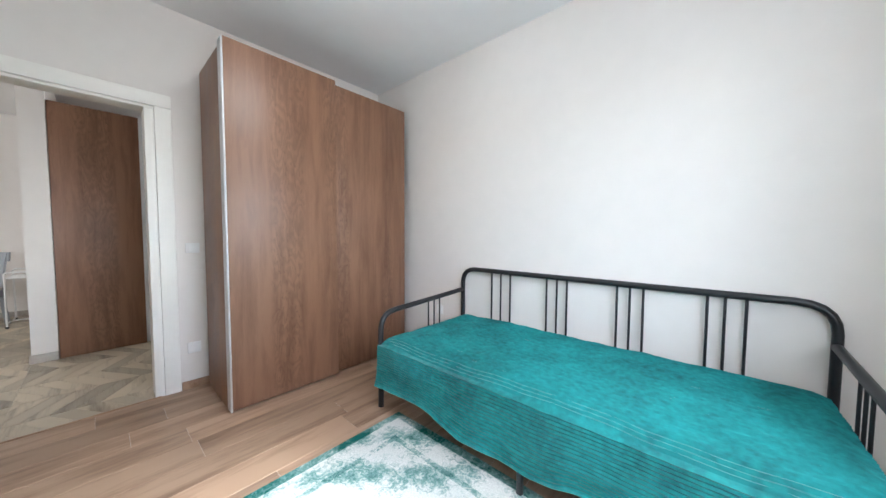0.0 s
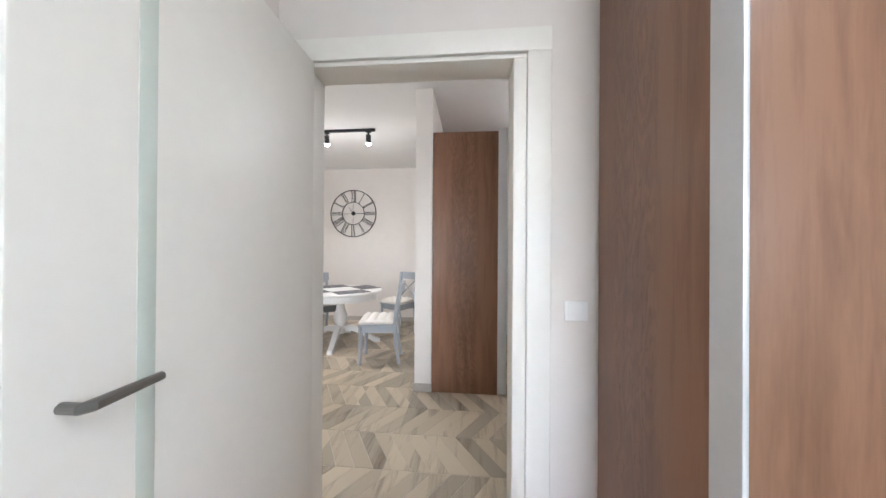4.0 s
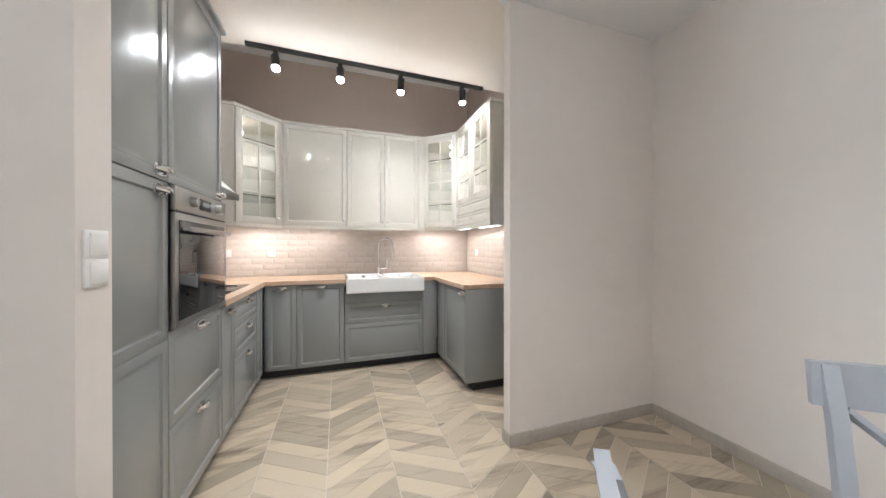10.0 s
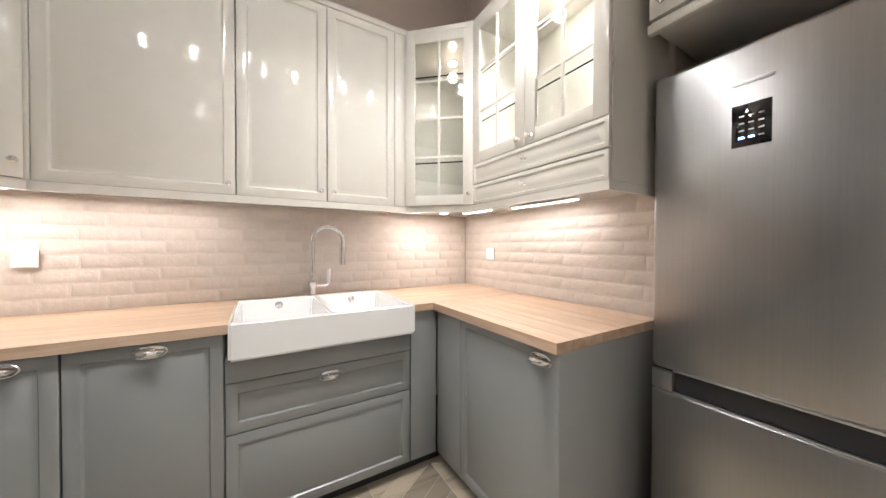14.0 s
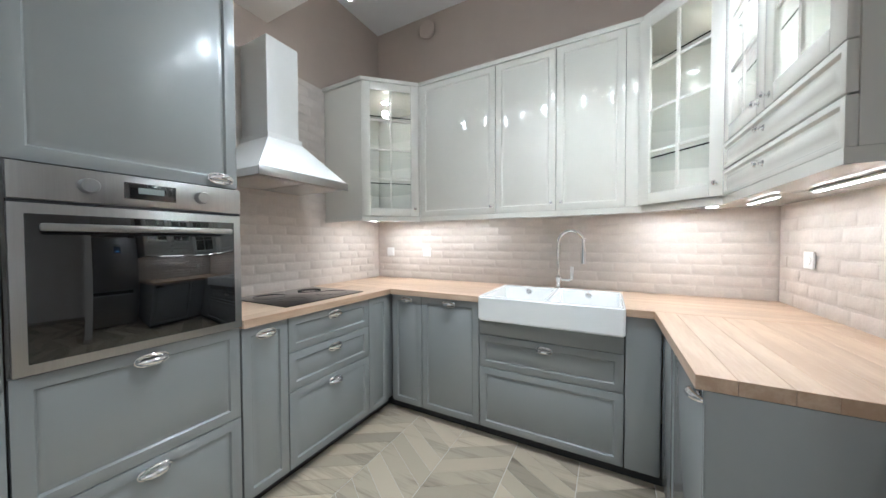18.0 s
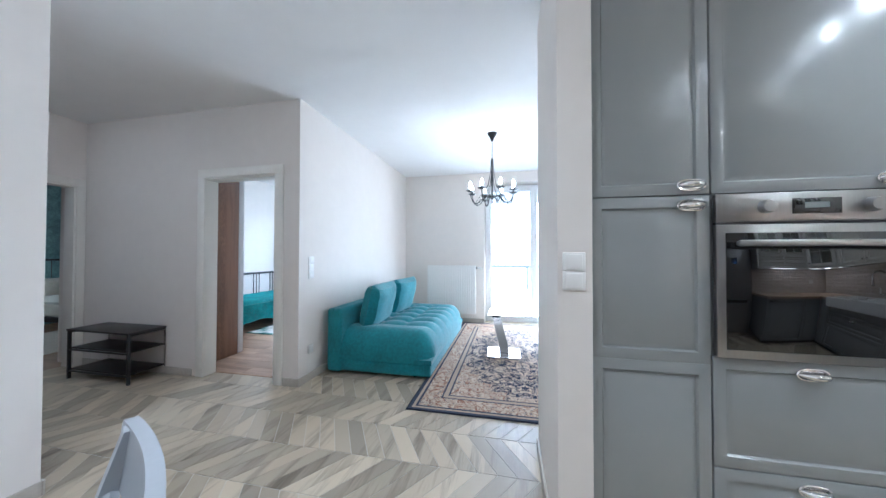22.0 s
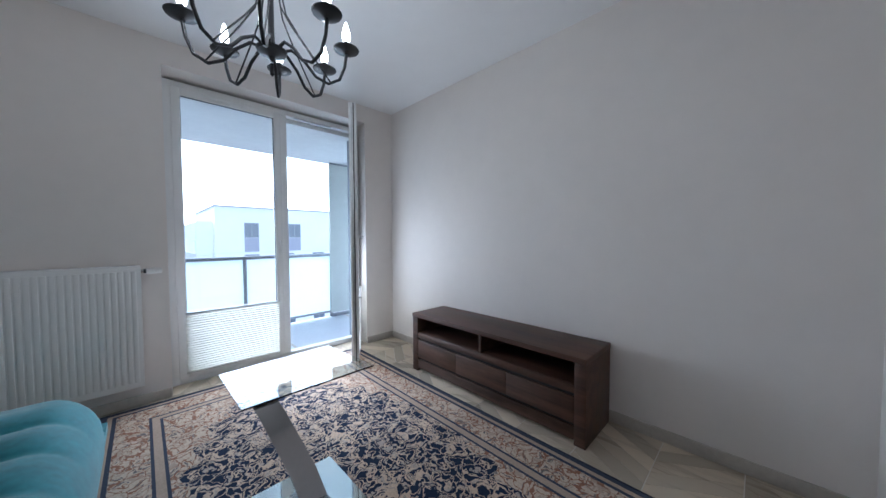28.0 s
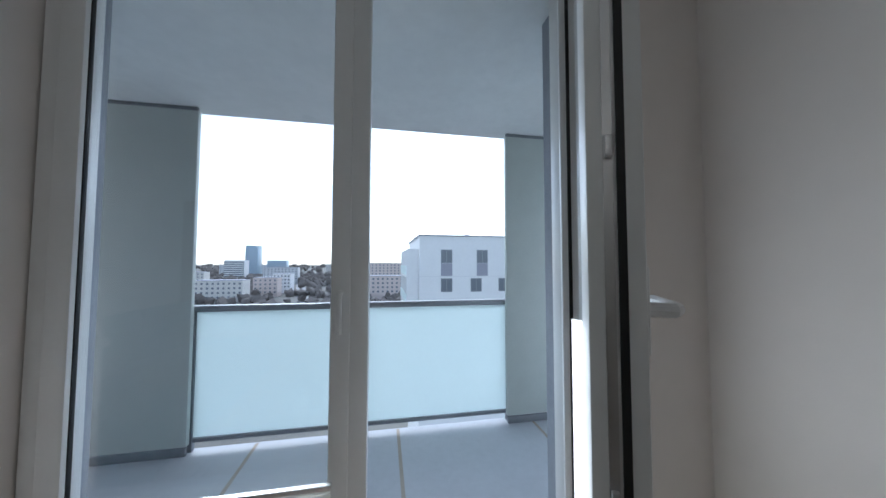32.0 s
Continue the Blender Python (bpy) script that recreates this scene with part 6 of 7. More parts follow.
def ribbed_cover(x0, x1, y0, y1, ztop, zlow):
    """A fleece throw: ribbed, sagging over a mattress edge in front and at both ends, with a wavy hem."""
    bm = bmesh.new()
    nx = 110
    prof = []
    n_top, n_front = 94, 36
    for j in range(n_top + 1):
        prof.append(("t", j / n_top))
    for j in range(1, n_front + 1):
        prof.append(("f", j / n_front))
    grid = []
    for i in range(nx + 1):
        u = i / nx
        x = x0 + (x1 - x0) * u
        hem = zlow + 0.028 * math.sin(u * 9.0 + 0.6) + 0.035 * noise.noise((u * 7, 2.0, 0.0))
        col = []
        for j_, (kind, s) in enumerate(prof):
            end = min(1.0, min(u, 1 - u) / 0.03)
            if kind == "t":
                y = y1 + (y0 - y1) * s
                z = ztop + 0.016 * noise.noise((x * 1.8, y * 2.2, 1.0)) + 0.007 * noise.noise((x * 6, y * 9, 4.0)) - 0.02 * (1 - end)
                z -= 0.03 * max(0.0, s - 0.93) / 0.07
                z += 0.012 * (j_ % 2) * (0.6 + 0.4 * noise.noise((x * 14.0, y * 40.0, 8.0)))
            else:
                y = y0 + 0.022 + 0.012 * math.sin(s * 1.5) + 0.035 * noise.noise((x * 3.2, s * 1.2, 7.0)) * s + 0.010 * noise.noise((x * 9, s * 4, 3.0)) * s
                z = ztop - 0.03 + (hem - (ztop - 0.03)) * s
                rib = 0.0085 * (j_ % 2) * (0.7 + 0.5 * noise.noise((x * 14.0, s * 14.0, 5.0)))
                y += rib
            col.append(bm.verts.new((x, y, z)))
        grid.append(col)
    for i in range(nx):
        for j in range(len(prof) - 1):
            bm.faces.new((grid[i][j], grid[i][j + 1], grid[i + 1][j + 1], grid[i + 1][j]))
    # the hanging ends
    for col, sx in ((grid[0], 1), (grid[-1], -1)):
        low = [bm.verts.new((v.co.x - sx * 0.004 * (k % 2) + 0.0, v.co.y, min(v.co.z, max(zlow + 0.08, v.co.z - 0.16)))) for k, v in enumerate(col[: n_top + 1])]
        for a in range(n_top):
            q = (col[a], col[a + 1], low[a + 1], low[a])
            bm.faces.new(q if sx > 0 else q[::-1])
    hem_path = [col[-1].co.copy() for col in grid]
    bmesh.ops.solidify(bm, geom=bm.faces[:], thickness=0.006)
    return bm, hem_path


bx0, bx1, by0, by1 = -4.14, -2.05, -8.02, -7.12
db = thing("daybed", "black metal daybed with rounded tubular rails", "bed", pose(0, 0, 0))
r = 0.019


def rounded(p, rad, n=5):
    """A path with its inner corners rounded."""
    pts = [Vector(q) for q in p]
    out = [pts[0]]
    for a, b, c in zip(pts, pts[1:], pts[2:]):
        u, v = (a - b).normalized(), (c - b).normalized()
        for i in range(n + 1):
            t = i / n
            out.append((b + u * rad) * (1 - t) ** 2 + b * 2 * t * (1 - t) + (b + v * rad) * t * t)
    return out + [pts[-1]]


part("back_frame", tube(bmesh.new(), rounded([(bx1, by0, 0), (bx1, by0, 0.875), (bx0, by0, 0.875), (bx0, by0, 0)], 0.13), r, 12), BLACK, db)
for x in (bx1, bx0):
    part("arm_frame", tube(bmesh.new(), rounded([(x, by1, 0), (x, by1, 0.64), (x, by0, 0.69)], 0.12), r, 12), BLACK, db)
    for y in (-7.58, -7.645, -7.71):
        part("arm_bar", rod((x, y, 0.3), (x, y, 0.655), 0.006, 8), BLACK, db)
for trio in ((-2.35, -2.435, -2.52), (-2.816, -2.89, -2.96), (-3.27, -3.34, -3.41), (-3.70, -3.77, -3.85)):
    for x in trio:
        part("back_bar", rod((x, by0, 0.28), (x, by0, 0.872), 0.007, 8), BLACK, db)
for y in (by0, by1):
    part("side_rail", box(bx0, bx1, y - 0.013, y + 0.013, 0.24, 0.30, 0.003), BLACK, db)
for x in (bx0, bx1):
    part("end_rail", box(x - 0.013, x + 0.013, by0, by1, 0.24, 0.30, 0.003), BLACK, db)
part("front_leg", rod((-3.1, by1 + 0.02, 0), (-3.1, by1 + 0.02, 0.25), 0.016, 10), BLACK, db)
for i in range(9):
    part("slat", box(bx0 + 0.12 + i * 0.22, bx0 + 0.19 + i * 0.22, by0, by1, 0.295, 0.31), COTTON, db)
mt = thing("mattress", "cream mattress on the daybed under a throw", "mattress", pose(0, 0, 0))
part("body", soft_box(bx0 + 0.03, bx1 - 0.03, by0 + 0.03, by1 - 0.01, 0.311, 0.455, 0.04), COTTON, mt)
bl = thing("bed_throw", "teal ribbed fleece throw spread over the daybed", "blanket", pose(0, 0, 0))
cloth_mesh, hem_path = ribbed_cover(bx1 - 0.012, bx0 + 0.012, by1 + 0.012, by0 + 0.03, 0.478, 0.155)
part("cloth", cloth_mesh, BLANKET, bl)
part("hem", tube(bmesh.new(), hem_path, 0.006, 6), BLANKET, bl, "rolled sewn hem")

ra = thing("bedroom_rug", "faded green and white medallion rug", "rug", pose(-3.20, -6.35, 0))
part("rug_body", rug_mesh(1.0, 0.80, 0.008, 5.0), faded_rug("faded_green_rug", 1.0, 0.80, (0.66, 0.67, 0.64), (0.20, 0.34, 0.32), (0.012, 0.11, 0.095)), ra)

# assumed bedroom window behind the walk's start, never in view, placed to suit bedroom_daylight
wf = thing("window_2", "white framed bedroom window, assumed and out of view", "window", pose(-4.53, -6.85, 0.85), kind="structure")
for a in ((0, 0.06, 0, 1.4), (1.44, 1.5, 0, 1.4), (0.06, 1.44, 0, 0.06), (0.06, 1.44, 1.34, 1.4), (0.72, 0.78, 0.06, 1.34)):
    part("window_frame", box(-0.03, 0.03, a[0], a[1], a[2], a[3], 0.004), WHITE_PLASTIC, wf)

# ---- entrance hall ----
sliding_wardrobe(pose(0.80, -6.262, 0), 1.96, 2.39, 0.662, "brown oak-foil sliding-door wardrobe in the hall", 0.5)

hl = thing("ceiling_lamp", "large round white ceiling lamp, lit", "ceiling lamp", pose(1.10, -6.72, CEIL), "round ceiling lamps")
part("shade", lathe([(0.0, -0.10), (0.12, -0.098), (0.20, -0.085), (0.235, -0.055), (0.24, -0.02), (0.0, -0.018)], 40), LAMPSHADE, hl, "glowing white shade")
part("base", lathe([(0.0, -0.02), (0.22, -0.02), (0.22, -0.0005), (0.0, -0.0005)], 40), WHITE_PLASTIC, hl)
copy_thing(hl, pose(-2.45, -6.55, CEIL - 0.012))
lamp("bedroom_lamp", "POINT", Matrix.Translation((-2.45, -6.55, CEIL - 0.24)), 0.62, (1.0, 0.96, 0.91), radius=0.2)
lamp("hall_lamp", "POINT", Matrix.Translation((1.10, -6.72, CEIL - 0.22)), 0.14, (1.0, 0.95, 0.89), radius=0.2)

st = thing("side_table", "black side table with two lower shelves", "side table", pose(-0.487, -7.01, 0))
BLKWOOD = wood("black_brown_board", (0.010, 0.009, 0.009), (0.035, 0.03, 0.028), 0.45, "y", 16.0)
for z in (0.085, 0.30):
    part("shelf", box(-0.155, 0.155, -0.39, 0.39, z, z + 0.014, 0.002), BLKWOOD, st)
    for x in (-0.165, 0.165):
        part("shelf_rail", box(x - 0.008, x + 0.008, -0.385, 0.385, z - 0.014, z - 0.001, 0.001), BLACK, st)
part("top", box(-0.182, 0.182, -0.415, 0.415, 0.482, 0.50, 0.003), BLKWOOD, st)
for x in (-0.165, 0.165):
    for y in (-0.395, 0.395):
        part("leg", box(x - 0.012, x + 0.012, y - 0.012, y + 0.012, 0.0, 0.482, 0.002), BLACK, st)
for y in (-0.395, 0.395):
    part("end_rail", box(-0.153, 0.153, y - 0.01, y + 0.01, 0.46, 0.4815, 0.002), BLACK, st)

mr = thing("wall_mirror", "white-framed wall mirror beside the doorway", "mirror", pose(0.367, -7.8, 0.755))
part("frame", box(0.0, 0.55, 0.0, 0.02, 0.0, 1.17, 0.004), WHITE, mr)
part("glass", box(0.025, 0.525, 0.0205, 0.0225, 0.025, 1.145), MIRROR, mr)

ic = thing("intercom", "white wall intercom with small dark screen", "intercom", pose(2.80, -7.40, 1.36, 0, 0, -90))
part("body", box(-0.065, 0.065, -0.022, 0, -0.055, 0.075, 0.006), WHITE_PLASTIC, ic)
part("screen", box(-0.035, 0.035, -0.0235, -0.0215, 0.005, 0.06, 0.002), OVENGLASS, ic, "dark screen")
part("ledge", box(-0.085, 0.085, -0.03, 0, -0.068, -0.056, 0.003), GREYDOOR, ic)
switches(2.80, -7.40, 1.225, -90, 1, "white light switch below the intercom")
for z0, z1, lbl in ((1.56, 2.07, "white upper fuse box door in the wall"), (0.44, 0.89, "white lower service hatch in the wall")):
    fb = thing("service_hatch", lbl, "hatch", pose(2.24, -7.8, z0))
    part("frame", box(0, 0.36, 0, 0.008, 0, z1 - z0, 0.002), WHITE_PLASTIC, fb)
    part("door", box(0.018, 0.342, 0.008, 0.014, 0.018, z1 - z0 - 0.018, 0.003), WHITE_PLASTIC, fb)
    part("lock", rod((0.05, 0.014, 0.2), (0.05, 0.018, 0.2), 0.01, 12), ALU, fb)
socket(pose(2.49, -7.8, 0.30, 0, 0, 180), "white wall socket below the hatch", "low sockets")
socket(pose(1.025, -5.44, 0.295, 0, 0, 180), "white wall socket low on the dining wall", "low sockets")

# ---- guest room seen through its doorway ----
WALLPAPER = material("teal_leaf_wallpaper", (0.20, 0.34, 0.36), 0.8, scale=9, vary=0.55, bump=0.1)
structure("guest_wall_back", box(-3.5, 2.1, -11.25, -11.1, 0, CEIL), WALLPAPER, "teal leaf-patterned wallpaper wall")
structure("guest_wall_west", box(-3.5, -3.35, -11.1, -8.2, 0, CEIL), PAINT, "off-white painted plaster wall")
structure("guest_wall_east", box(2.0, 2.1, -11.1, -7.95, 0, CEIL), PAINT, "off-white painted plaster wall")
structure("guest_ceiling", box(-3.5, 2.1, -11.25, -7.95, CEIL, CEIL + 0.2), PAINT_CEIL, "white painted ceiling", "ceiling")
structure("guest_floor", box(-3.5, 2.1, -11.25, -7.95, -0.2, -0.002), LAMINATE, "warm oak laminate floor", "floor")
gw = sliding_wardrobe(pose(1.47, -9.40, 0, 0, 0, 180), 1.9, 2.36, 0.6, "dark brown wardrobe inside the guest room", 0.5)
gn = thing("nightstand", "black chest-like nightstand by the bed", "nightstand", pose(-1.06, -10.80, 0))
part("top", box(-0.37, 0.37, -0.27, 0.25, 0.56, 0.58, 0.003), BLKWOOD, gn)
for x in (-0.35, 0.35):
    part("side", box(x - 0.01, x + 0.01, -0.26, 0.24, 0.0, 0.56, 0.002), BLKWOOD, gn)
part("back", box(-0.34, 0.34, -0.26, -0.25, 0.05, 0.56), BLKWOOD, gn)
for z in (0.06, 0.31):
    f = part("drawer", box(-0.335, 0.335, -0.24, 0.238, z, z + 0.24, 0.004), BLKWOOD, gn)
    part("pull", rod((-0.05, 0.25, z + 0.12), (0.05, 0.25, z + 0.12), 0.006, 8), BLACK, f)
gl = thing("table_lamp", "small lit table lamp with glass foot", "lamp", pose(-1.22, -10.86, 0.58))
part("foot", lathe([(0.0, 0.0), (0.06, 0.0), (0.06, 0.012), (0.02, 0.02), (0.018, 0.06), (0.028, 0.08), (0.018, 0.1), (0.015, 0.26), (0.008, 0.32), (0.0, 0.32)], 18), CHROME, gl)
part("shade", lathe([(0.135, 0.27), (0.10, 0.45), (0.098, 0.45), (0.133, 0.27)], 24), glow("lit_lampshade", (1.0, 0.93, 0.82), 0.8), gl, "white fabric shade")
lamp("table_lamp_light", "POINT", Matrix.Translation((-1.22, -10.86, 0.95)), 0.12, (1.0, 0.92, 0.8), radius=0.05)
gb = thing("guest_bed", "black metal bed with arched headboard and white bedding", "bed", pose(-2.09, -10.0, 0))
part("headboard", tube(bmesh.new(), rounded([(0.65, -1.03, 0), (0.65, -1.03, 1.15), (-0.65, -1.03, 1.15), (-0.65, -1.03, 0)], 0.25), 0.018, 10), BLACK, gb)
part("head_bar", rod((-0.65, -1.03, 0.75), (0.65, -1.03, 0.75), 0.012, 8), BLACK, gb)
for x in (-0.4, -0.13, 0.13, 0.4):
    part("head_rod", rod((x, -1.03, 0.3), (x, -1.03, 1.13), 0.007, 8), BLACK, gb)
part("frame", box(-0.66, 0.66, -1.0, 1.0, 0.2, 0.28, 0.005), BLACK, gb)
for x in (-0.62, 0.62):
    part("leg", rod((x, 0.97, 0), (x, 0.97, 0.22), 0.018, 8), BLACK, gb)
part("mattress", soft_box(-0.65, 0.65, -0.99, 0.99, 0.28, 0.47, 0.05), COTTON, gb)
gd = thing("duvet", "white rumpled duvet on the guest bed", "duvet", pose(-2.09, -9.8, 0.471))
part("cover", cushion_pad(1.36, 1.5, 0.12, 3, 3, 8, 0.3), material("white_linen", (0.8, 0.79, 0.77), 0.9, bump=0.3, bscale=30), gd)
for x in (-1.78, -2.40):
    p_ = thing("pillow", "white pillow at the head of the guest bed", "pillow", pose(x, -10.78, 0.66, -25, 0, 0), "guest pillows")
    part("cover", pillow(0.58, 0.40, 0.16), bpy.data.materials["white_linen"], p_)
gr = thing("guest_rug", "white shaggy rug on the guest room floor", "rug", pose(-1.30, -9.45, 0))
part("rug_body", rug_mesh(0.72, 0.75, 0.012, 9.0), material("white_wool", (0.72, 0.70, 0.66), 0.95, scale=30, vary=0.1, bump=0.6, bscale=150), gr)
structure("guest_wall_front", box(-3.5, -0.78, -8.21, -8.2, 0, CEIL), PAINT, "off-white painted plaster wall")
# ---- balcony window and balcony ----
PVC = material("white_window_profile", (0.78, 0.78, 0.77), 0.35, vary=0.02)
GASKET = material("black_gasket", (0.01, 0.01, 0.01), 0.6)
SLAB = material("grey_balcony_tile", (0.50, 0.51, 0.54), 0.6, scale=3, vary=0.06, bump=0.1)
RAIL = material("grey_metal_rail", (0.26, 0.27, 0.29), 0.45, 0.6)
FROST = translucent("frosted_glass_panel", (0.84, 0.91, 0.91), 0.6, 0.4)
CONC = material("painted_concrete_soffit", (0.80, 0.81, 0.80), 0.9, scale=2, vary=0.05, bump=0.1)
WX = -3.957
Y0, YM, Y1, ZT = -3.47, -2.545, -1.74, 2.535
wn_ = thing("window_1", "white plastic balcony window, one leaf open", "window", pose(0, 0, 0), kind="structure")


def bars(parent, name, y0, y1, z0, z1, x0, x1, w, mat=PVC, bottom=None):
    for a in ((y0, y0 + w, z0, z1), (y1 - w, y1, z0, z1), (y0 + w, y1 - w, z0, z0 + (bottom or w)), (y0 + w, y1 - w, z1 - w, z1)):
        part(name, box(x0, x1, a[0], a[1], a[2], a[3], 0.005), mat, parent)


bars(wn_, "window_frame", Y0, Y1, 0.0, ZT + 0.02, WX - 0.08, WX, 0.055, bottom=0.05)
part("mullion", box(WX - 0.08, WX + 0.004, YM - 0.05, YM + 0.02, 0.05, ZT - 0.035, 0.005), PVC, wn_)
bars(wn_, "fixed_sash", Y0 + 0.05, YM - 0.04, 0.05, ZT - 0.03, WX - 0.06, WX + 0.012, 0.062)
bars(wn_, "gasket", Y0 + 0.108, YM - 0.098, 0.108, ZT - 0.088, WX - 0.02, WX - 0.004, 0.007, GASKET)
pn = part("pane", box(WX - 0.036, WX - 0.026, Y0 + 0.11, YM - 0.10, 0.11, ZT - 0.09), CLEAR, wn_, "clear window pane")
pn.visible_shadow = False
part("air_inlet", box(WX, WX + 0.03, -3.20, -2.82, ZT - 0.062, ZT - 0.032, 0.006), PVC, wn_, "slim air inlet strip")
part("air_inlet", box(WX - 0.02, WX + 0.006, -2.45, -2.05, ZT - 0.05, ZT - 0.028, 0.004), ALU, wn_, "slim air inlet strip")
part("window_handle", tube(bmesh.new(), [(WX + 0.012, YM - 0.07, 1.22), (WX + 0.045, YM - 0.07, 1.22), (WX + 0.05, YM - 0.07, 1.20), (WX + 0.05, YM - 0.07, 1.09)], 0.009, 10), PVC, wn_, "white window handle")
bl_ = translucent("cream_pleated_blind", (0.80, 0.79, 0.745), 0.5, 0.85)


def pleated(y0, y1, z0, z1, n):
    bm = bmesh.new()
    rows = []
    for i in range(2 * n + 1):
        z = z0 + (z1 - z0) * i / (2 * n)
        dx = 0.004 if i % 2 else -0.004
        rows.append([bm.verts.new((dx, y, z)) for y in (y0, y1)])
    for a, b in zip(rows, rows[1:]):
        bm.faces.new((a[0], a[1], b[1], b[0]))
    bmesh.ops.solidify(bm, geom=bm.faces[:], thickness=0.0015)
    return bm


pb = thing("pleated_blind", "cream pleated blind raised from the window's foot", "blind", pose(WX + 0.022, 0, 0))
part("fabric", pleated(Y0 + 0.10, YM - 0.09, 0.10, 0.60, 24), bl_, pb)
part("top_bar", box(-0.010, 0.010, Y0 + 0.098, YM - 0.088, 0.60, 0.615, 0.002), ALU, pb)
part("bottom_bar", box(-0.010, 0.010, Y0 + 0.098, YM - 0.088, 0.088, 0.10, 0.002), ALU, pb)
part("tab", box(0.010, 0.016, -3.06, -2.98, 0.597, 0.606, 0.001), PVC, pb)
# open leaf, hinged on the far side, swung into the room
LW = 0.83
lf = thing("balcony_door", "white glazed balcony door leaf standing open", "door", pose(WX + 0.012, Y1 - 0.03, 0.055, 0, 0, -29.5), kind="structure")
for a in ((0, 0.075, 0, 2.46), (LW - 0.075, LW, 0, 2.46), (0.075, LW - 0.075, 0, 0.075), (0.075, LW - 0.075, 2.385, 2.46)):
    part("leaf_frame", box(a[0], a[1], -0.035, 0.035, a[2], a[3], 0.005), PVC, lf)
for a in ((0.075, 0.082, 0.075, 2.385), (LW - 0.082, LW - 0.075, 0.075, 2.385), (0.082, LW - 0.082, 0.075, 0.082), (0.082, LW - 0.082, 2.378, 2.385)):
    part("gasket", box(a[0], a[1], -0.012, 0.012, a[2], a[3]), GASKET, lf)
part("edge_seal", box(LW + 0.0002, LW + 0.004, 0.002, 0.012, 0.01, 2.45), GASKET, lf)
part("lock_rail", box(LW + 0.0002, LW + 0.003, -0.014, -0.002, 0.05, 2.41), ALU, lf)
for z in (0.5, 0.95, 1.4, 1.75, 2.1):
    part("locking_cam", box(LW + 0.003, LW + 0.012, -0.013, -0.003, z, z + 0.03, 0.002), ALU, lf)
pn = part("pane", box(0.078, LW - 0.078, -0.006, 0.006, 0.078, 2.382), CLEAR, lf, "clear door pane")
pn.visible_shadow = False
part("blind_fabric", turned(pleated(0.085, LW - 0.085, 0.08, 0.60, 24), Matrix(((0, 1, 0, 0), (1, 0, 0, 0.045), (0, 0, 1, 0), (0, 0, 0, 1)))), bl_, lf, "cream pleated blind")
part("blind_bar", box(0.08, LW - 0.08, 0.036, 0.056, 0.60, 0.615, 0.002), ALU, lf)
hdl = part("leaf_handle", tube(bmesh.new(), [(LW - 0.04, 0.035, 1.20), (LW - 0.04, 0.075, 1.20), (LW - 0.055, 0.082, 1.20), (LW - 0.16, 0.082, 1.20)], 0.010, 10), PVC, lf, "white lever handle")
part("rose", box(LW - 0.055, LW - 0.025, 0.035, 0.044, 1.14, 1.26, 0.004), PVC, hdl)
# balcony
structure("balcony_floor", box(-5.50, -4.05, -6.2, 1.0, -0.25, -0.045), SLAB, "grey tiled balcony floor", "balcony")
for y in (-5.4, -4.4, -3.4, -2.35, -1.2, -0.2):
    part("tile_joint", box(-5.49, -4.06, y - 0.012, y + 0.012, -0.05, -0.0435), material("tile_joint_sand", (0.42, 0.36, 0.30), 0.9) if "tile_joint_sand" not in bpy.data.materials else bpy.data.materials["tile_joint_sand"], bpy.data.objects["balcony_floor"])
structure("balcony_ceiling", box(-5.51, -4.05, -6.2, 1.0, 2.46, 2.70), CONC, "painted concrete balcony soffit", "ceiling")
structure("facade_strip", box(-4.19, -4.05, -6.2, -5.0, -0.3, 2.9), CONC, "painted outer wall of the building")
structure("facade_strip_north", box(-4.19, -4.05, -1.37, 1.0, -0.3, 2.9), CONC, "painted outer wall of the building")
structure("window_lintel_outside", box(-4.19, -4.05, -5.0, -1.37, 2.56, 2.9), CONC, "painted lintel over the balcony window")
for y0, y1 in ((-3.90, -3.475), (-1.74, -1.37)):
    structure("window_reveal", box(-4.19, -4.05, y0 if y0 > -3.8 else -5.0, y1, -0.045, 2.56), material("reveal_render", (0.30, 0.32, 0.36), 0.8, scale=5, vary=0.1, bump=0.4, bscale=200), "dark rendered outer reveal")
bk = thing("balcony_railing", "grey metal balcony railing with frosted panels", "railing", pose(-5.465, 0, 0))
part("top_rail", box(-0.03, 0.03, -6.1, 0.9, 0.955, 1.0, 0.004), RAIL, bk)
part("bottom_rail", box(-0.015, 0.015, -6.1, 0.9, 0.02, 0.05, 0.003), RAIL, bk)
for y in (-6.05, -5.2, -3.84, -2.62, -1.40, -0.2, 0.85):
    part("post", box(-0.02, 0.02, y - 0.02, y + 0.02, -0.045, 0.955, 0.003), RAIL, bk)
for a, b in ((-6.03, -5.22), (-5.18, -3.86), (-3.82, -2.64), (-2.60, -1.42), (-1.38, -0.22), (-0.18, 0.83)):
    part("panel", box(-0.008, 0.008, a, b, 0.055, 0.95), FROST, bk, "frosted glass panel")
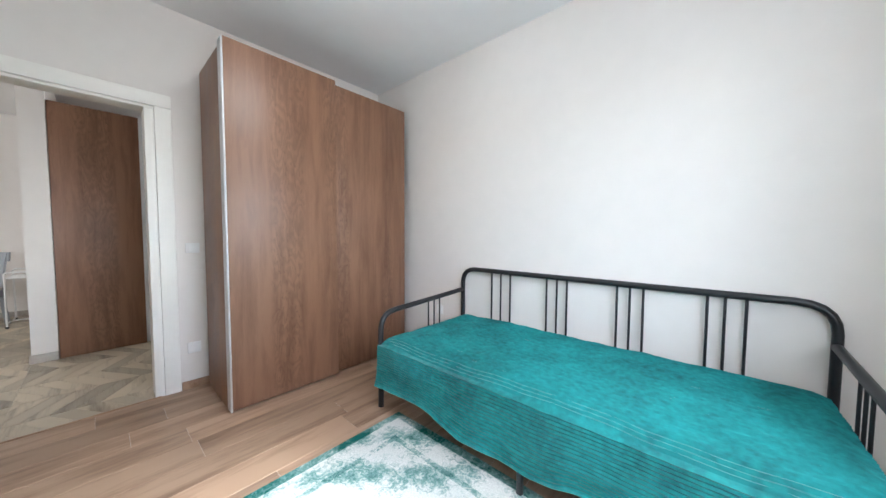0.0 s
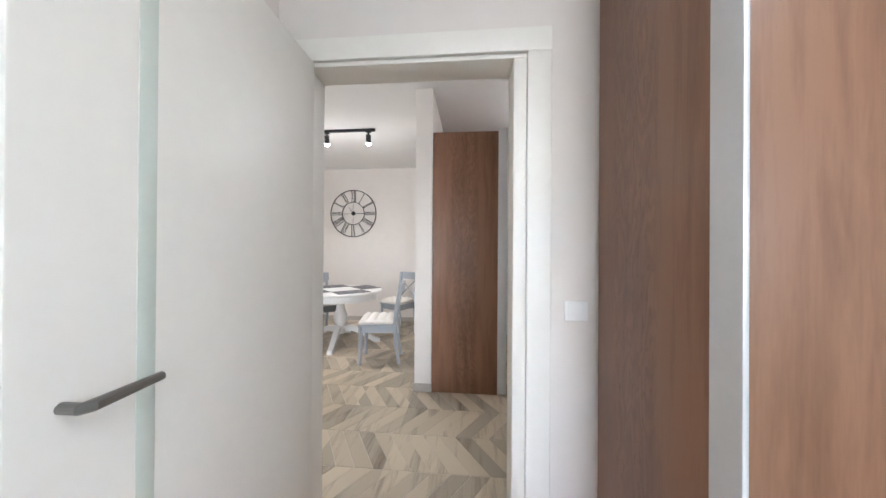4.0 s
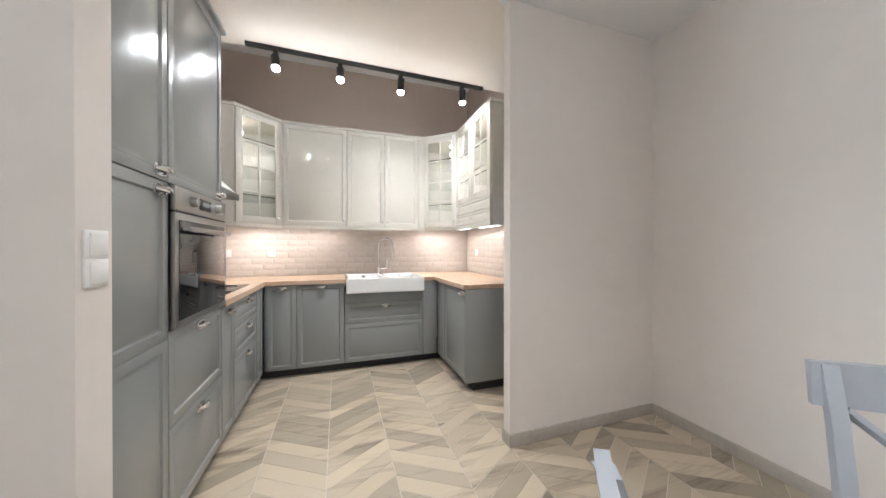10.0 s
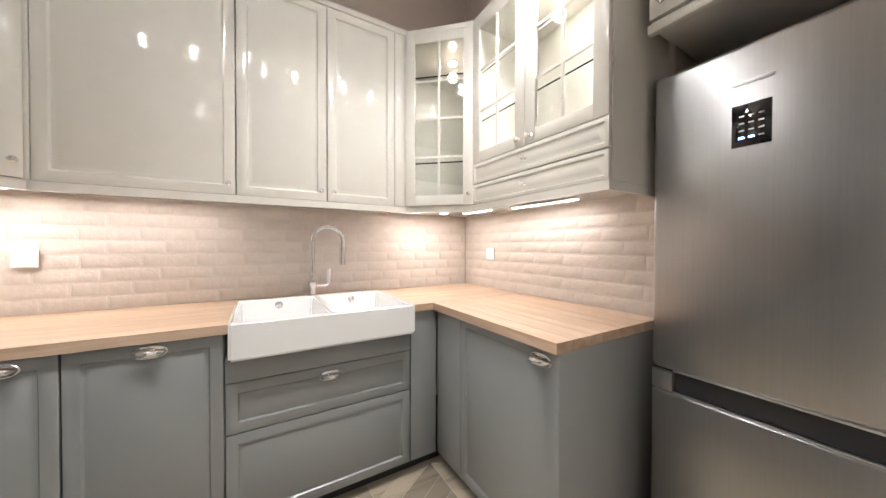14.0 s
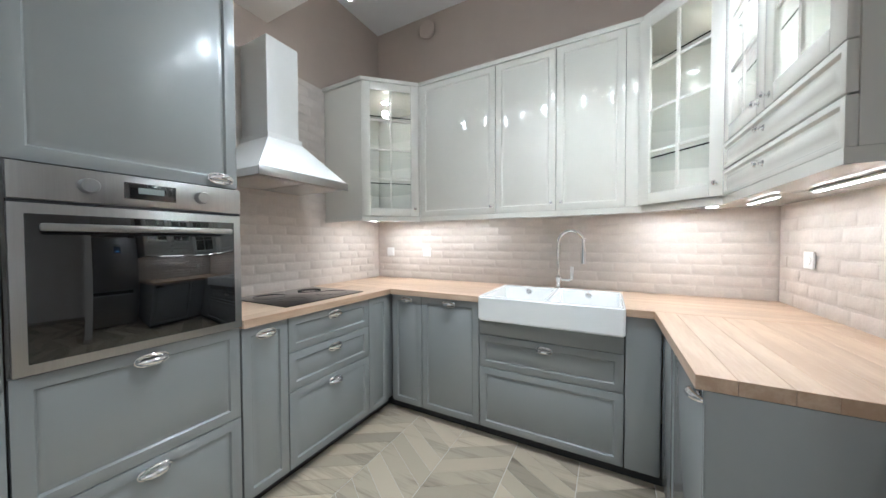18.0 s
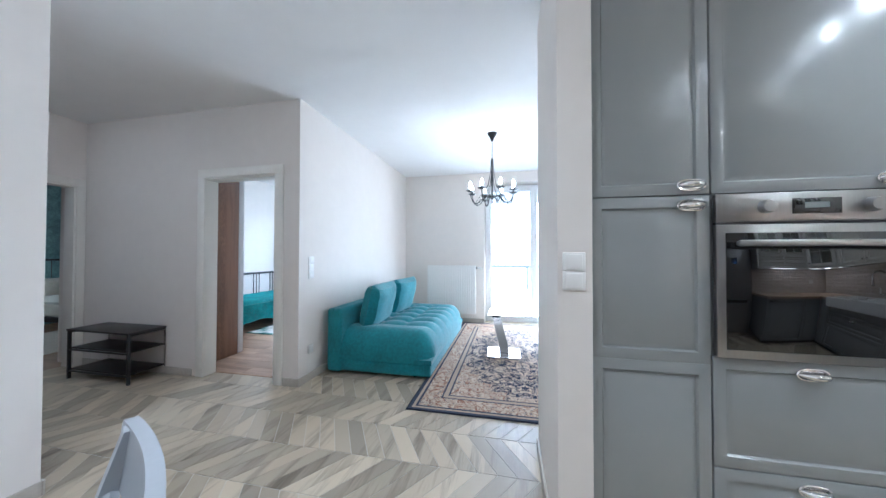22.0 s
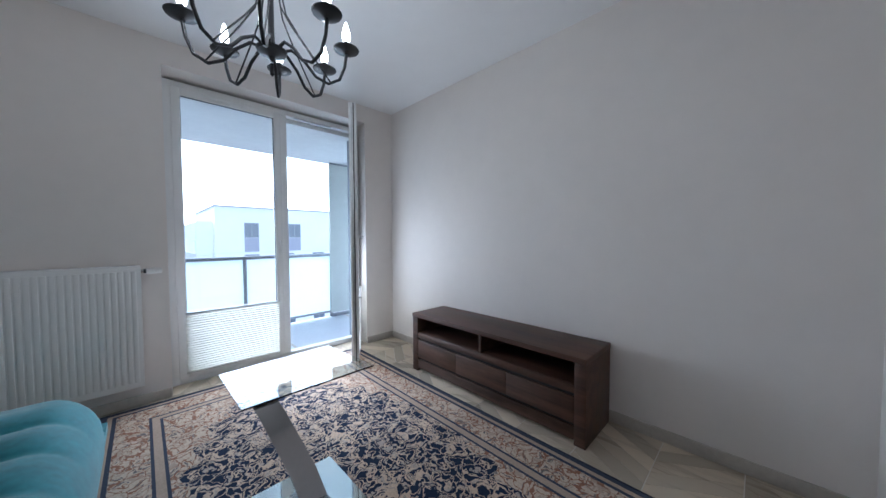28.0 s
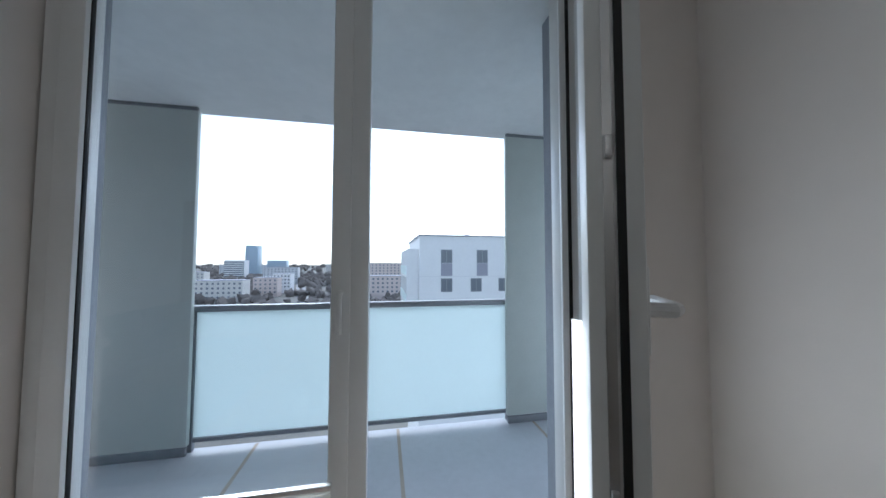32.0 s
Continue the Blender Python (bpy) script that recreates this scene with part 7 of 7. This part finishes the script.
for y0, y1 in ((-4.47, -3.82), (-1.44, -1.01)):
    s = thing("balcony_screen", "pale grey full-height balcony screen panel", "screen", pose(-5.40, 0, 0), "balcony screens")
    part("panel", box(-0.02, 0.02, y0, y1, 0.03, 2.43, 0.004), material("pale_grey_panel", (0.50, 0.53, 0.50), 0.6, vary=0.04) if "pale_grey_panel" not in bpy.data.materials else bpy.data.materials["pale_grey_panel"], s)
    for z in (0.0, 2.445):
        part("clamp_rail", box(-0.012, 0.012, y0 + 0.01, y1 - 0.01, z - 0.04, z + 0.015, 0.002), RAIL, s)

# ---- outside ----
GZ = -25.0
GRASS = material("winter_ground", (0.19, 0.185, 0.165), 0.95, scale=0.02, vary=0.3)
structure("ground", box(-3500, -4.5, -3500, 3500, GZ - 1, GZ), GRASS, "winter lawns and streets far below", "ground")
RENDER_W = material("white_render", (0.80, 0.80, 0.80), 0.85, scale=0.5, vary=0.03)
# block colours are lightened, with the distant haze painted into them
PALE = [material("hazed_panel_block_%s" % n_, c, 0.85, scale=0.3, vary=0.06) for n_, c in (("cream", (0.62, 0.60, 0.57)), ("grey", (0.56, 0.57, 0.59)), ("rose", (0.58, 0.50, 0.47)), ("white", (0.72, 0.72, 0.73)))]
WINDARK = material("far_window_glass", (0.16, 0.18, 0.21), 0.2)
# tower glass is paled as well: haze put into its base colour
BLUEGLASS_HAZED = material("blue_curtain_wall_hazed", (0.33, 0.43, 0.52), 0.4, vary=0.1)
GREYPANEL = material("grey_facade_panel", (0.33, 0.33, 0.38), 0.8)


def house(x, y, w, d, z1, mat, rot, nx, nz, label, win):
    """A block with its rows of windows on the side that faces the flat."""
    h = thing("apartment_building", label, "building", pose(x, y, GZ, 0, 0, rot))
    H = z1 - GZ
    part("wall", box(-d, 0, 0, w, 0, H), mat, h)
    part("roof", box(-d - 0.15, 0.15, -0.15, w + 0.15, H, H + 0.4), GREYPANEL, h)
    for j in range(nz):
        zc = H - 2.6 - j * 3.0
        for i in range(nx):
            yc = w * (i + 0.5) / nx
            f = part("window", box(-0.15, 0.05, yc - win[0] / 2, yc + win[0] / 2, zc, zc + win[1]), GREYPANEL, h)
            part("pane", box(0.051, 0.07, yc - win[0] / 2 + 0.12, yc + win[0] / 2 - 0.12, zc + 0.12, zc + win[1] - 0.12), WINDARK, f)
    return h


def white_block():
    """The modern block across the yard: stepped columns of windows with grey panels, loggias on its side wall."""
    h = thing("apartment_building", "white modern apartment building across the yard", "building", pose(-35.4, 1.2, GZ))
    H = 4.2 - GZ
    part("wall", box(-14, 0, 0, 25, 0, H), RENDER_W, h)
    part("parapet", box(-14.1, 0.1, -0.1, 25.1, H, H + 0.12), GREYPANEL, h)
    for x, y in ((-4.0, 6.0), (-3.0, 13.0), (-3.2, 14.0), (-5.0, 19.0)):
        part("roof_vent", box(x, x + 0.4, y, y + 0.4, H + 0.12, H + 0.55), GREYPANEL, h)
    for z, ys, panel in ((1.3, (2.3, 6.3, 11.0, 15.3, 20.0), True), (-1.8, (2.3, 5.6, 8.8, 15.3, 18.6, 21.6), False), (-4.9, (2.3, 6.3, 11.0, 15.3, 20.0), True), (-7.9, (2.3, 5.6, 8.8, 15.3), False)):
        zz = z - GZ
        part("ledge", box(0.0, 0.05, 0, 25, zz - 1.47, zz - 1.41), PALE[3], h)
        for y in ys:
            w = part("window", box(-0.15, 0.02, y, y + 1.25, zz, zz + 1.45), RAIL, h)
            part("pane", box(0.021, 0.03, y + 0.07, y + 0.60, zz + 0.07, zz + 1.38), WINDARK, w)
            part("pane", box(0.021, 0.03, y + 0.66, y + 1.18, zz + 0.07, zz + 1.38), WINDARK, w)
            if panel:
                part("grey_panel", box(0.0, 0.03, y, y + 1.25, zz - 1.38, zz - 0.02), GREYPANEL, h)
    for j in range(3):
        z = H - 4.2 - j * 3.1
        b_ = part("loggia", box(-12.0, -1.0, -1.35, 0.0, z - 0.22, z), RENDER_W, h)
        part("railing", box(-12.0, -1.0, -1.36, -1.30, z, z + 1.0), FROST, b_)
        for x in (-12.0, -8.5, -5.0, -1.25):
            part("pier", box(x, x + 0.25, -1.30, -0.05, z, z + 2.85), RENDER_W, b_)
        for x in (-11.0, -7.5, -4.0):
            part("loggia_window", box(x, x + 1.6, -0.05, -0.01, z + 0.1, z + 2.3), WINDARK, b_)
    return h


white_block()
rnd = random.Random(7)
for x, y, w, d, z1, mi, nx, nz, rot in ((-230, -124, 29, 12, -10.8, 0, 9, 4, 0), (-260, -100, 17, 11, -10.4, 2, 5, 4, 0), (-290, -96, 14, 12, -8.5, 3, 5, 4, 0), (-330, -24, 46, 12, 0.8, 2, 12, 7, 2), (-230, -15, 30, 12, -8.4, 2, 9, 4, -2),
                                       (-420, -150, 40, 14, -5.0, 1, 10, 5, 3), (-520, -60, 70, 14, -4.0, 3, 16, 6, -4), (-560, 110, 90, 14, -4.0, 2, 20, 6, 6), (-640, 190, 60, 16, -2.0, 0, 14, 6, 0),
                                       (-360, -230, 44, 14, -9, 0, 12, 5, 6), (-210, -190, 30, 12, -11, 3, 9, 4, -10), (-700, -330, 90, 14, -4, 1, 18, 5, 5), (-900, -160, 120, 16, -3, 0, 20, 5, 0)):
    house(x, y, w, d, z1, PALE[mi], rot, nx, nz, "pale apartment block in the distance", (1.4, 1.4))
tw = thing("office_tower", "blue glass office tower on the skyline", "building", pose(-640, -259, GZ))
part("shaft", box(-22, 0, 0, 21.5, 0, 54, 0.5), BLUEGLASS_HAZED, tw)
part("crown", prism([(-22, 2.5), (-4, 0.5), (0, 0.8), (0, 19), (-22, 21)], 54, 58.5), BLUEGLASS_HAZED, tw)
for j in range(14):
    part("floor_band", box(0.0, 0.3, 0.4, 21.1, 2.5 + j * 3.6, 3.1 + j * 3.6), GREYPANEL, tw)
tw2 = thing("office_block", "low dark glass office block on the skyline", "building", pose(-640, -221, GZ))
part("body", box(-18, 0, 0, 34, 0, 30.5, 0.3), BLUEGLASS_HAZED, tw2)
for j in range(7):
    part("floor_band", box(0.0, 0.3, 0.4, 33.6, 3 + j * 3.8, 3.7 + j * 3.8), GREYPANEL, tw2)
tw3 = thing("office_block", "white striped office block on the skyline", "building", pose(-560, -257.5, GZ))
part("body", box(-18, 0, 0, 30, 0, 30, 0.3), PALE[3], tw3)
for j in range(8):
    part("floor_band", box(0.0, 0.3, 0.4, 29.6, 3 + j * 3.3, 4.7 + j * 3.3), WINDARK, tw3)
rd_ = tagged(part("road", prism([(-150, -40), (-150, -32), (-700, -175), (-700, -185)], GZ + 0.02, GZ + 0.08), material("wet_asphalt", (0.25, 0.25, 0.26), 0.7, scale=0.05)), "pale asphalt road running to the horizon", "road", kind="structure")
# bare woods and far haze of trees: uncountable clumps
bm = bmesh.new()
for i in range(2600):
    x = -rnd.uniform(70, 700) if i < 2000 else -rnd.uniform(700, 2600)
    y = rnd.uniform(-0.75, 0.85) * abs(x) * 1.1
    s = rnd.uniform(1.4, 3.2) * (1 if x > -300 else 1.3 if x > -700 else 3.0)
    bmesh.ops.create_icosphere(bm, subdivisions=1, radius=s, matrix=Matrix.LocRotScale((x, y, GZ + s * 0.9), Euler((rnd.random() * 3, rnd.random() * 3, rnd.random() * 3)), (1.0, rnd.uniform(0.8, 1.6), rnd.uniform(1.0, 1.8))))
for v in bm.verts:
    v.co += Vector((rnd.uniform(-1, 1), rnd.uniform(-1, 1), rnd.uniform(-1, 1))) * 1.1
TREES = material("bare_winter_trees", (0.15, 0.135, 0.125), 0.95, scale=0.4, vary=0.12)
tagged(new("far_trees", mesh_of("far_trees", bm, TREES, False)), "bare brown winter trees between the blocks", "trees", kind="stuff")
# ---- floor tiles, laminate boards and brick slips, as single pieces ----


def tile_material(name, ang):
    """Wood-look porcelain with its grain at an angle; each joined piece takes its own tone."""
    m = wood(name, (0.135, 0.102, 0.068), (0.47, 0.40, 0.30), 0.38, "x", 11.0, rand=0.33, knots=0.75)
    for nd in m.node_tree.nodes:
        if nd.type == "MAPPING":
            nd.inputs["Rotation"].default_value = (0, 0, radians(-ang))
        if nd.type == "BUMP":
            nd.inputs["Strength"].default_value = 0.06
    return m


def per_island(m):
    """The same material for joined pieces: the tone comes from each island of the mesh."""
    c = m.copy()
    n, k = c.node_tree.nodes, c.node_tree.links
    geo = n.new("ShaderNodeNewGeometry")
    for l in list(k):
        if l.from_node.type == "OBJECT_INFO":
            k.new(geo.outputs["Random Per Island"], l.to_socket)
    return c


COLW, COLX, RISE, PITCH = 0.3555, 0.858, 0.222, 0.1145
SLOPE = math.degrees(math.atan2(RISE, COLW))
T_UP, T_DN = tile_material("wood_tile_rising", SLOPE), tile_material("wood_tile_falling", -SLOPE)
J_UP, J_DN = per_island(T_UP), per_island(T_DN)
ZONES = ((-3.95, 3.495, -5.0, -1.37), (-0.155, 3.495, -1.37, 0.0), (-0.775, 3.495, -5.44, -5.0), (-0.775, 2.80, -7.8, -5.44), (-0.56, 0.25, -7.95, -7.8))


def in_zone(x, y):
    return any(a - 0.02 <= x <= b + 0.02 and c - 0.05 <= y <= d + 0.05 for a, b, c, d in ZONES)


def clip_piece(poly):
    """Cuts a plank's outline to the floor's zones; returns the pieces."""
    out = []
    for a, b, c, d in ZONES:
        p = poly
        for axis, val, keep in ((0, a, 1), (0, b, -1), (1, c, 1), (1, d, -1)):
            q = []
            for i in range(len(p)):
                u, v = p[i], p[(i + 1) % len(p)]
                du, dv = keep * (u[axis] - val), keep * (v[axis] - val)
                if du >= 0:
                    q.append(u)
                if du * dv < 0:
                    t = du / (du - dv)
                    q.append((u[0] + (v[0] - u[0]) * t, u[1] + (v[1] - u[1]) * t))
            p = q
            if len(p) < 3:
                break
        if len(p) >= 3:
            area = abs(sum(p[i][0] * p[(i + 1) % len(p)][1] - p[(i + 1) % len(p)][0] * p[i][1] for i in range(len(p)))) / 2
            if area > 0.0004:
                out.append((p, area))
    return out


JG, ZT_, BV = 0.0016, 0.0, 0.0008
full = {}
for up in (1, -1):
    w, hgt = COLW - 2 * JG, PITCH - 2 * JG
    bm = bmesh.new()
    lo = [bm.verts.new(p) for p in ((JG, 0 + JG, -0.006), (COLW - JG, up * RISE + JG, -0.006), (COLW - JG, up * RISE + PITCH - JG, -0.006), (JG, PITCH - JG, -0.006))]
    hi = [bm.verts.new((v.co.x + (BV if i in (0, 3) else -BV), v.co.y + (BV if i < 2 else -BV), 0.0)) for i, v in enumerate(lo)]
    bm.faces.new(hi)
    for i in range(4):
        bm.faces.new((lo[i], lo[(i + 1) % 4], hi[(i + 1) % 4], hi[i]))
    full[up] = mesh_of("floor_tile", bm, T_UP if up > 0 else T_DN, False)
floor_ob = bpy.data.objects["floor"]
rest = {1: bmesh.new(), -1: bmesh.new()}
count = 0
c0 = math.floor((-4.05 - COLX) / COLW)
for ci in range(c0, c0 + 24):
    x0 = COLX + ci * COLW
    up = 1 if ci % 2 else -1
    base = 0.0 if up > 0 else RISE
    for ri in range(-72, 4):
        y0 = ri * PITCH + base
        poly = [(x0 + JG, y0 + JG), (x0 + COLW - JG, y0 + up * RISE + JG), (x0 + COLW - JG, y0 + up * RISE + PITCH - JG), (x0 + JG, y0 + PITCH - JG)]
        ps = clip_piece(poly)
        if not ps:
            continue
        whole = COLW * PITCH * 0.96
        if len(ps) == 1 and ps[0][1] > whole and count < 300 and -0.6 < x0 < 2.1 and -5.9 < y0 < -2.0:
            ob = new("floor_tile", full[up])
            ob.parent = floor_ob
            ob.location = (x0, y0, 0.0)
            count += 1
            continue
        bm = rest[up]
        for p, _ in ps:
            lo = [bm.verts.new((x, y, -0.006)) for x, y in p]
            mx, my = sum(q[0] for q in p) / len(p), sum(q[1] for q in p) / len(p)
            hi = [bm.verts.new((x + math.copysign(min(BV, abs(mx - x)), mx - x), y + math.copysign(min(BV, abs(my - y)), my - y), 0.0)) for x, y in p]
            try:
                bm.faces.new(hi)
                for i in range(len(p)):
                    bm.faces.new((lo[i], lo[(i + 1) % len(p)], hi[(i + 1) % len(p)], hi[i]))
            except ValueError:
                pass
for up, mt_ in ((1, J_UP), (-1, J_DN)):
    ob = new("floor_tiles_joined", mesh_of("floor_tiles_joined", rest[up], mt_, False))
    ob.parent = floor_ob
    tagged(ob, "grey-beige wood-look tiles laid in chevrons", kind="stuff")

# laminate boards of the bedroom, running along the door wall
fb_ = bpy.data.objects["floor_bedroom"]
rl = random.Random(3)
x = -0.79
while x > -4.44:
    w = min(0.192, x + 4.45)
    y = -8.05 - rl.uniform(0.1, 1.1)
    while y < -5.15:
        a, b = max(y, -8.05), min(y + 1.285, -5.15)
        if b - a > 0.02:
            bm = bmesh.new()
            quick_box(bm, -w + 0.0006, -0.0006, 0.0006, b - a - 0.0006, -0.0045, 0.0)
            bmesh.ops.bevel(bm, geom=[e for e in bm.edges if e.verts[0].co.z > -0.001 and e.verts[1].co.z > -0.001], offset=0.001, segments=1, affect="EDGES")
            ob = part("floor_board", bm, LAMINATE, fb_)
            ob.location = (x, a, 0)
        y += 1.285
    x -= w
tagged(part("threshold_strip", box(-0.792, -0.775, -6.137, -5.28, -0.004, 0.004, 0.002), OAKBASE), "narrow strip between tiles and laminate", "threshold", kind="structure")

# brick slips behind the worktop
rb = random.Random(11)
BZ0, BZ1, BH, BL = 0.918, 1.462, 0.0665, 0.215


def slip(w, h, seed):
    """A hand-made brick slip: uneven face, worn rounded rims, wavering outline."""
    bm = bmesh.new()
    us, vs = (0, 0.035, 0.25, 0.5, 0.75, 0.965, 1), (0, 0.11, 0.5, 0.89, 1)
    g = []
    for i, u in enumerate(us):
        row = []
        for j, v in enumerate(vs):
            rim = i in (0, len(us) - 1) or j in (0, len(vs) - 1)
            dx = 0.004 * noise.noise((seed, u * 2, v * 3 + 5))
            dz = 0.0045 * noise.noise((u * 5, seed, v * 2))
            y = -0.0030 if rim else -0.0048 - 0.0030 * noise.noise((u * 4 + seed, v * 3, seed)) - 0.0010 * noise.noise((u * 11 + seed, v * 8, seed))
            row.append(bm.verts.new((u * w + dx, y, v * h + dz)))
        g.append(row)
    for i in range(len(us) - 1):
        for j in range(len(vs) - 1):
            bm.faces.new((g[i][j], g[i + 1][j], g[i + 1][j + 1], g[i][j + 1]))
    return bm


SL = [mesh_of("brick", slip(BL - 0.009, BH - 0.009, 3.7 * i + 1), BRICK) for i in range(12)]
for me_ in SL:
    me_.set_sharp_from_angle(angle=radians(75))


def bricks(name, m, length, z0, z1, label):
    bed = structure(name, box(0, length, -0.004, -0.0005, z0, z1), MORTAR, label, "splashback")
    bed.matrix_world = m
    row = 0
    z = z0 + 0.003
    while z + BH * 0.5 < z1:
        hh = min(BH, z1 - z)
        x = -BL * (0.5 if row % 2 else 0.0) + rb.uniform(-0.03, 0.03) - 0.03
        while x < length - 0.02:
            a, b = max(x, 0.002), min(x + BL, length - 0.002)
            if b - a > 0.03:
                if b - a > BL - 0.004 and hh > BH - 0.001:
                    ob = new("brick", rb.choice(SL))
                else:
                    ob = new("brick", mesh_of("brick_cut", slip(b - a - 0.009, hh - 0.009, rb.random() * 50), BRICK))
                ob.parent = bed
                ob.location = (a + 0.0045, -0.0022, z + 0.002)
            x += BL
        z += BH
        row += 1


bricks("splashback_back", pose(0, 0, 0), 2.92, BZ0, BZ1 + 0.02, "whitewashed brick slips behind the sink")
bricks("splashback_side", pose(0, -1.668, 0, 0, 0, 90), 1.650, BZ0, 2.50, "whitewashed brick slips behind the hob")
bricks("splashback_right", pose(2.92, -0.016, 0, 0, 0, -90), 1.475, BZ0, BZ1 + 0.02, "whitewashed brick slips beside the fridge")
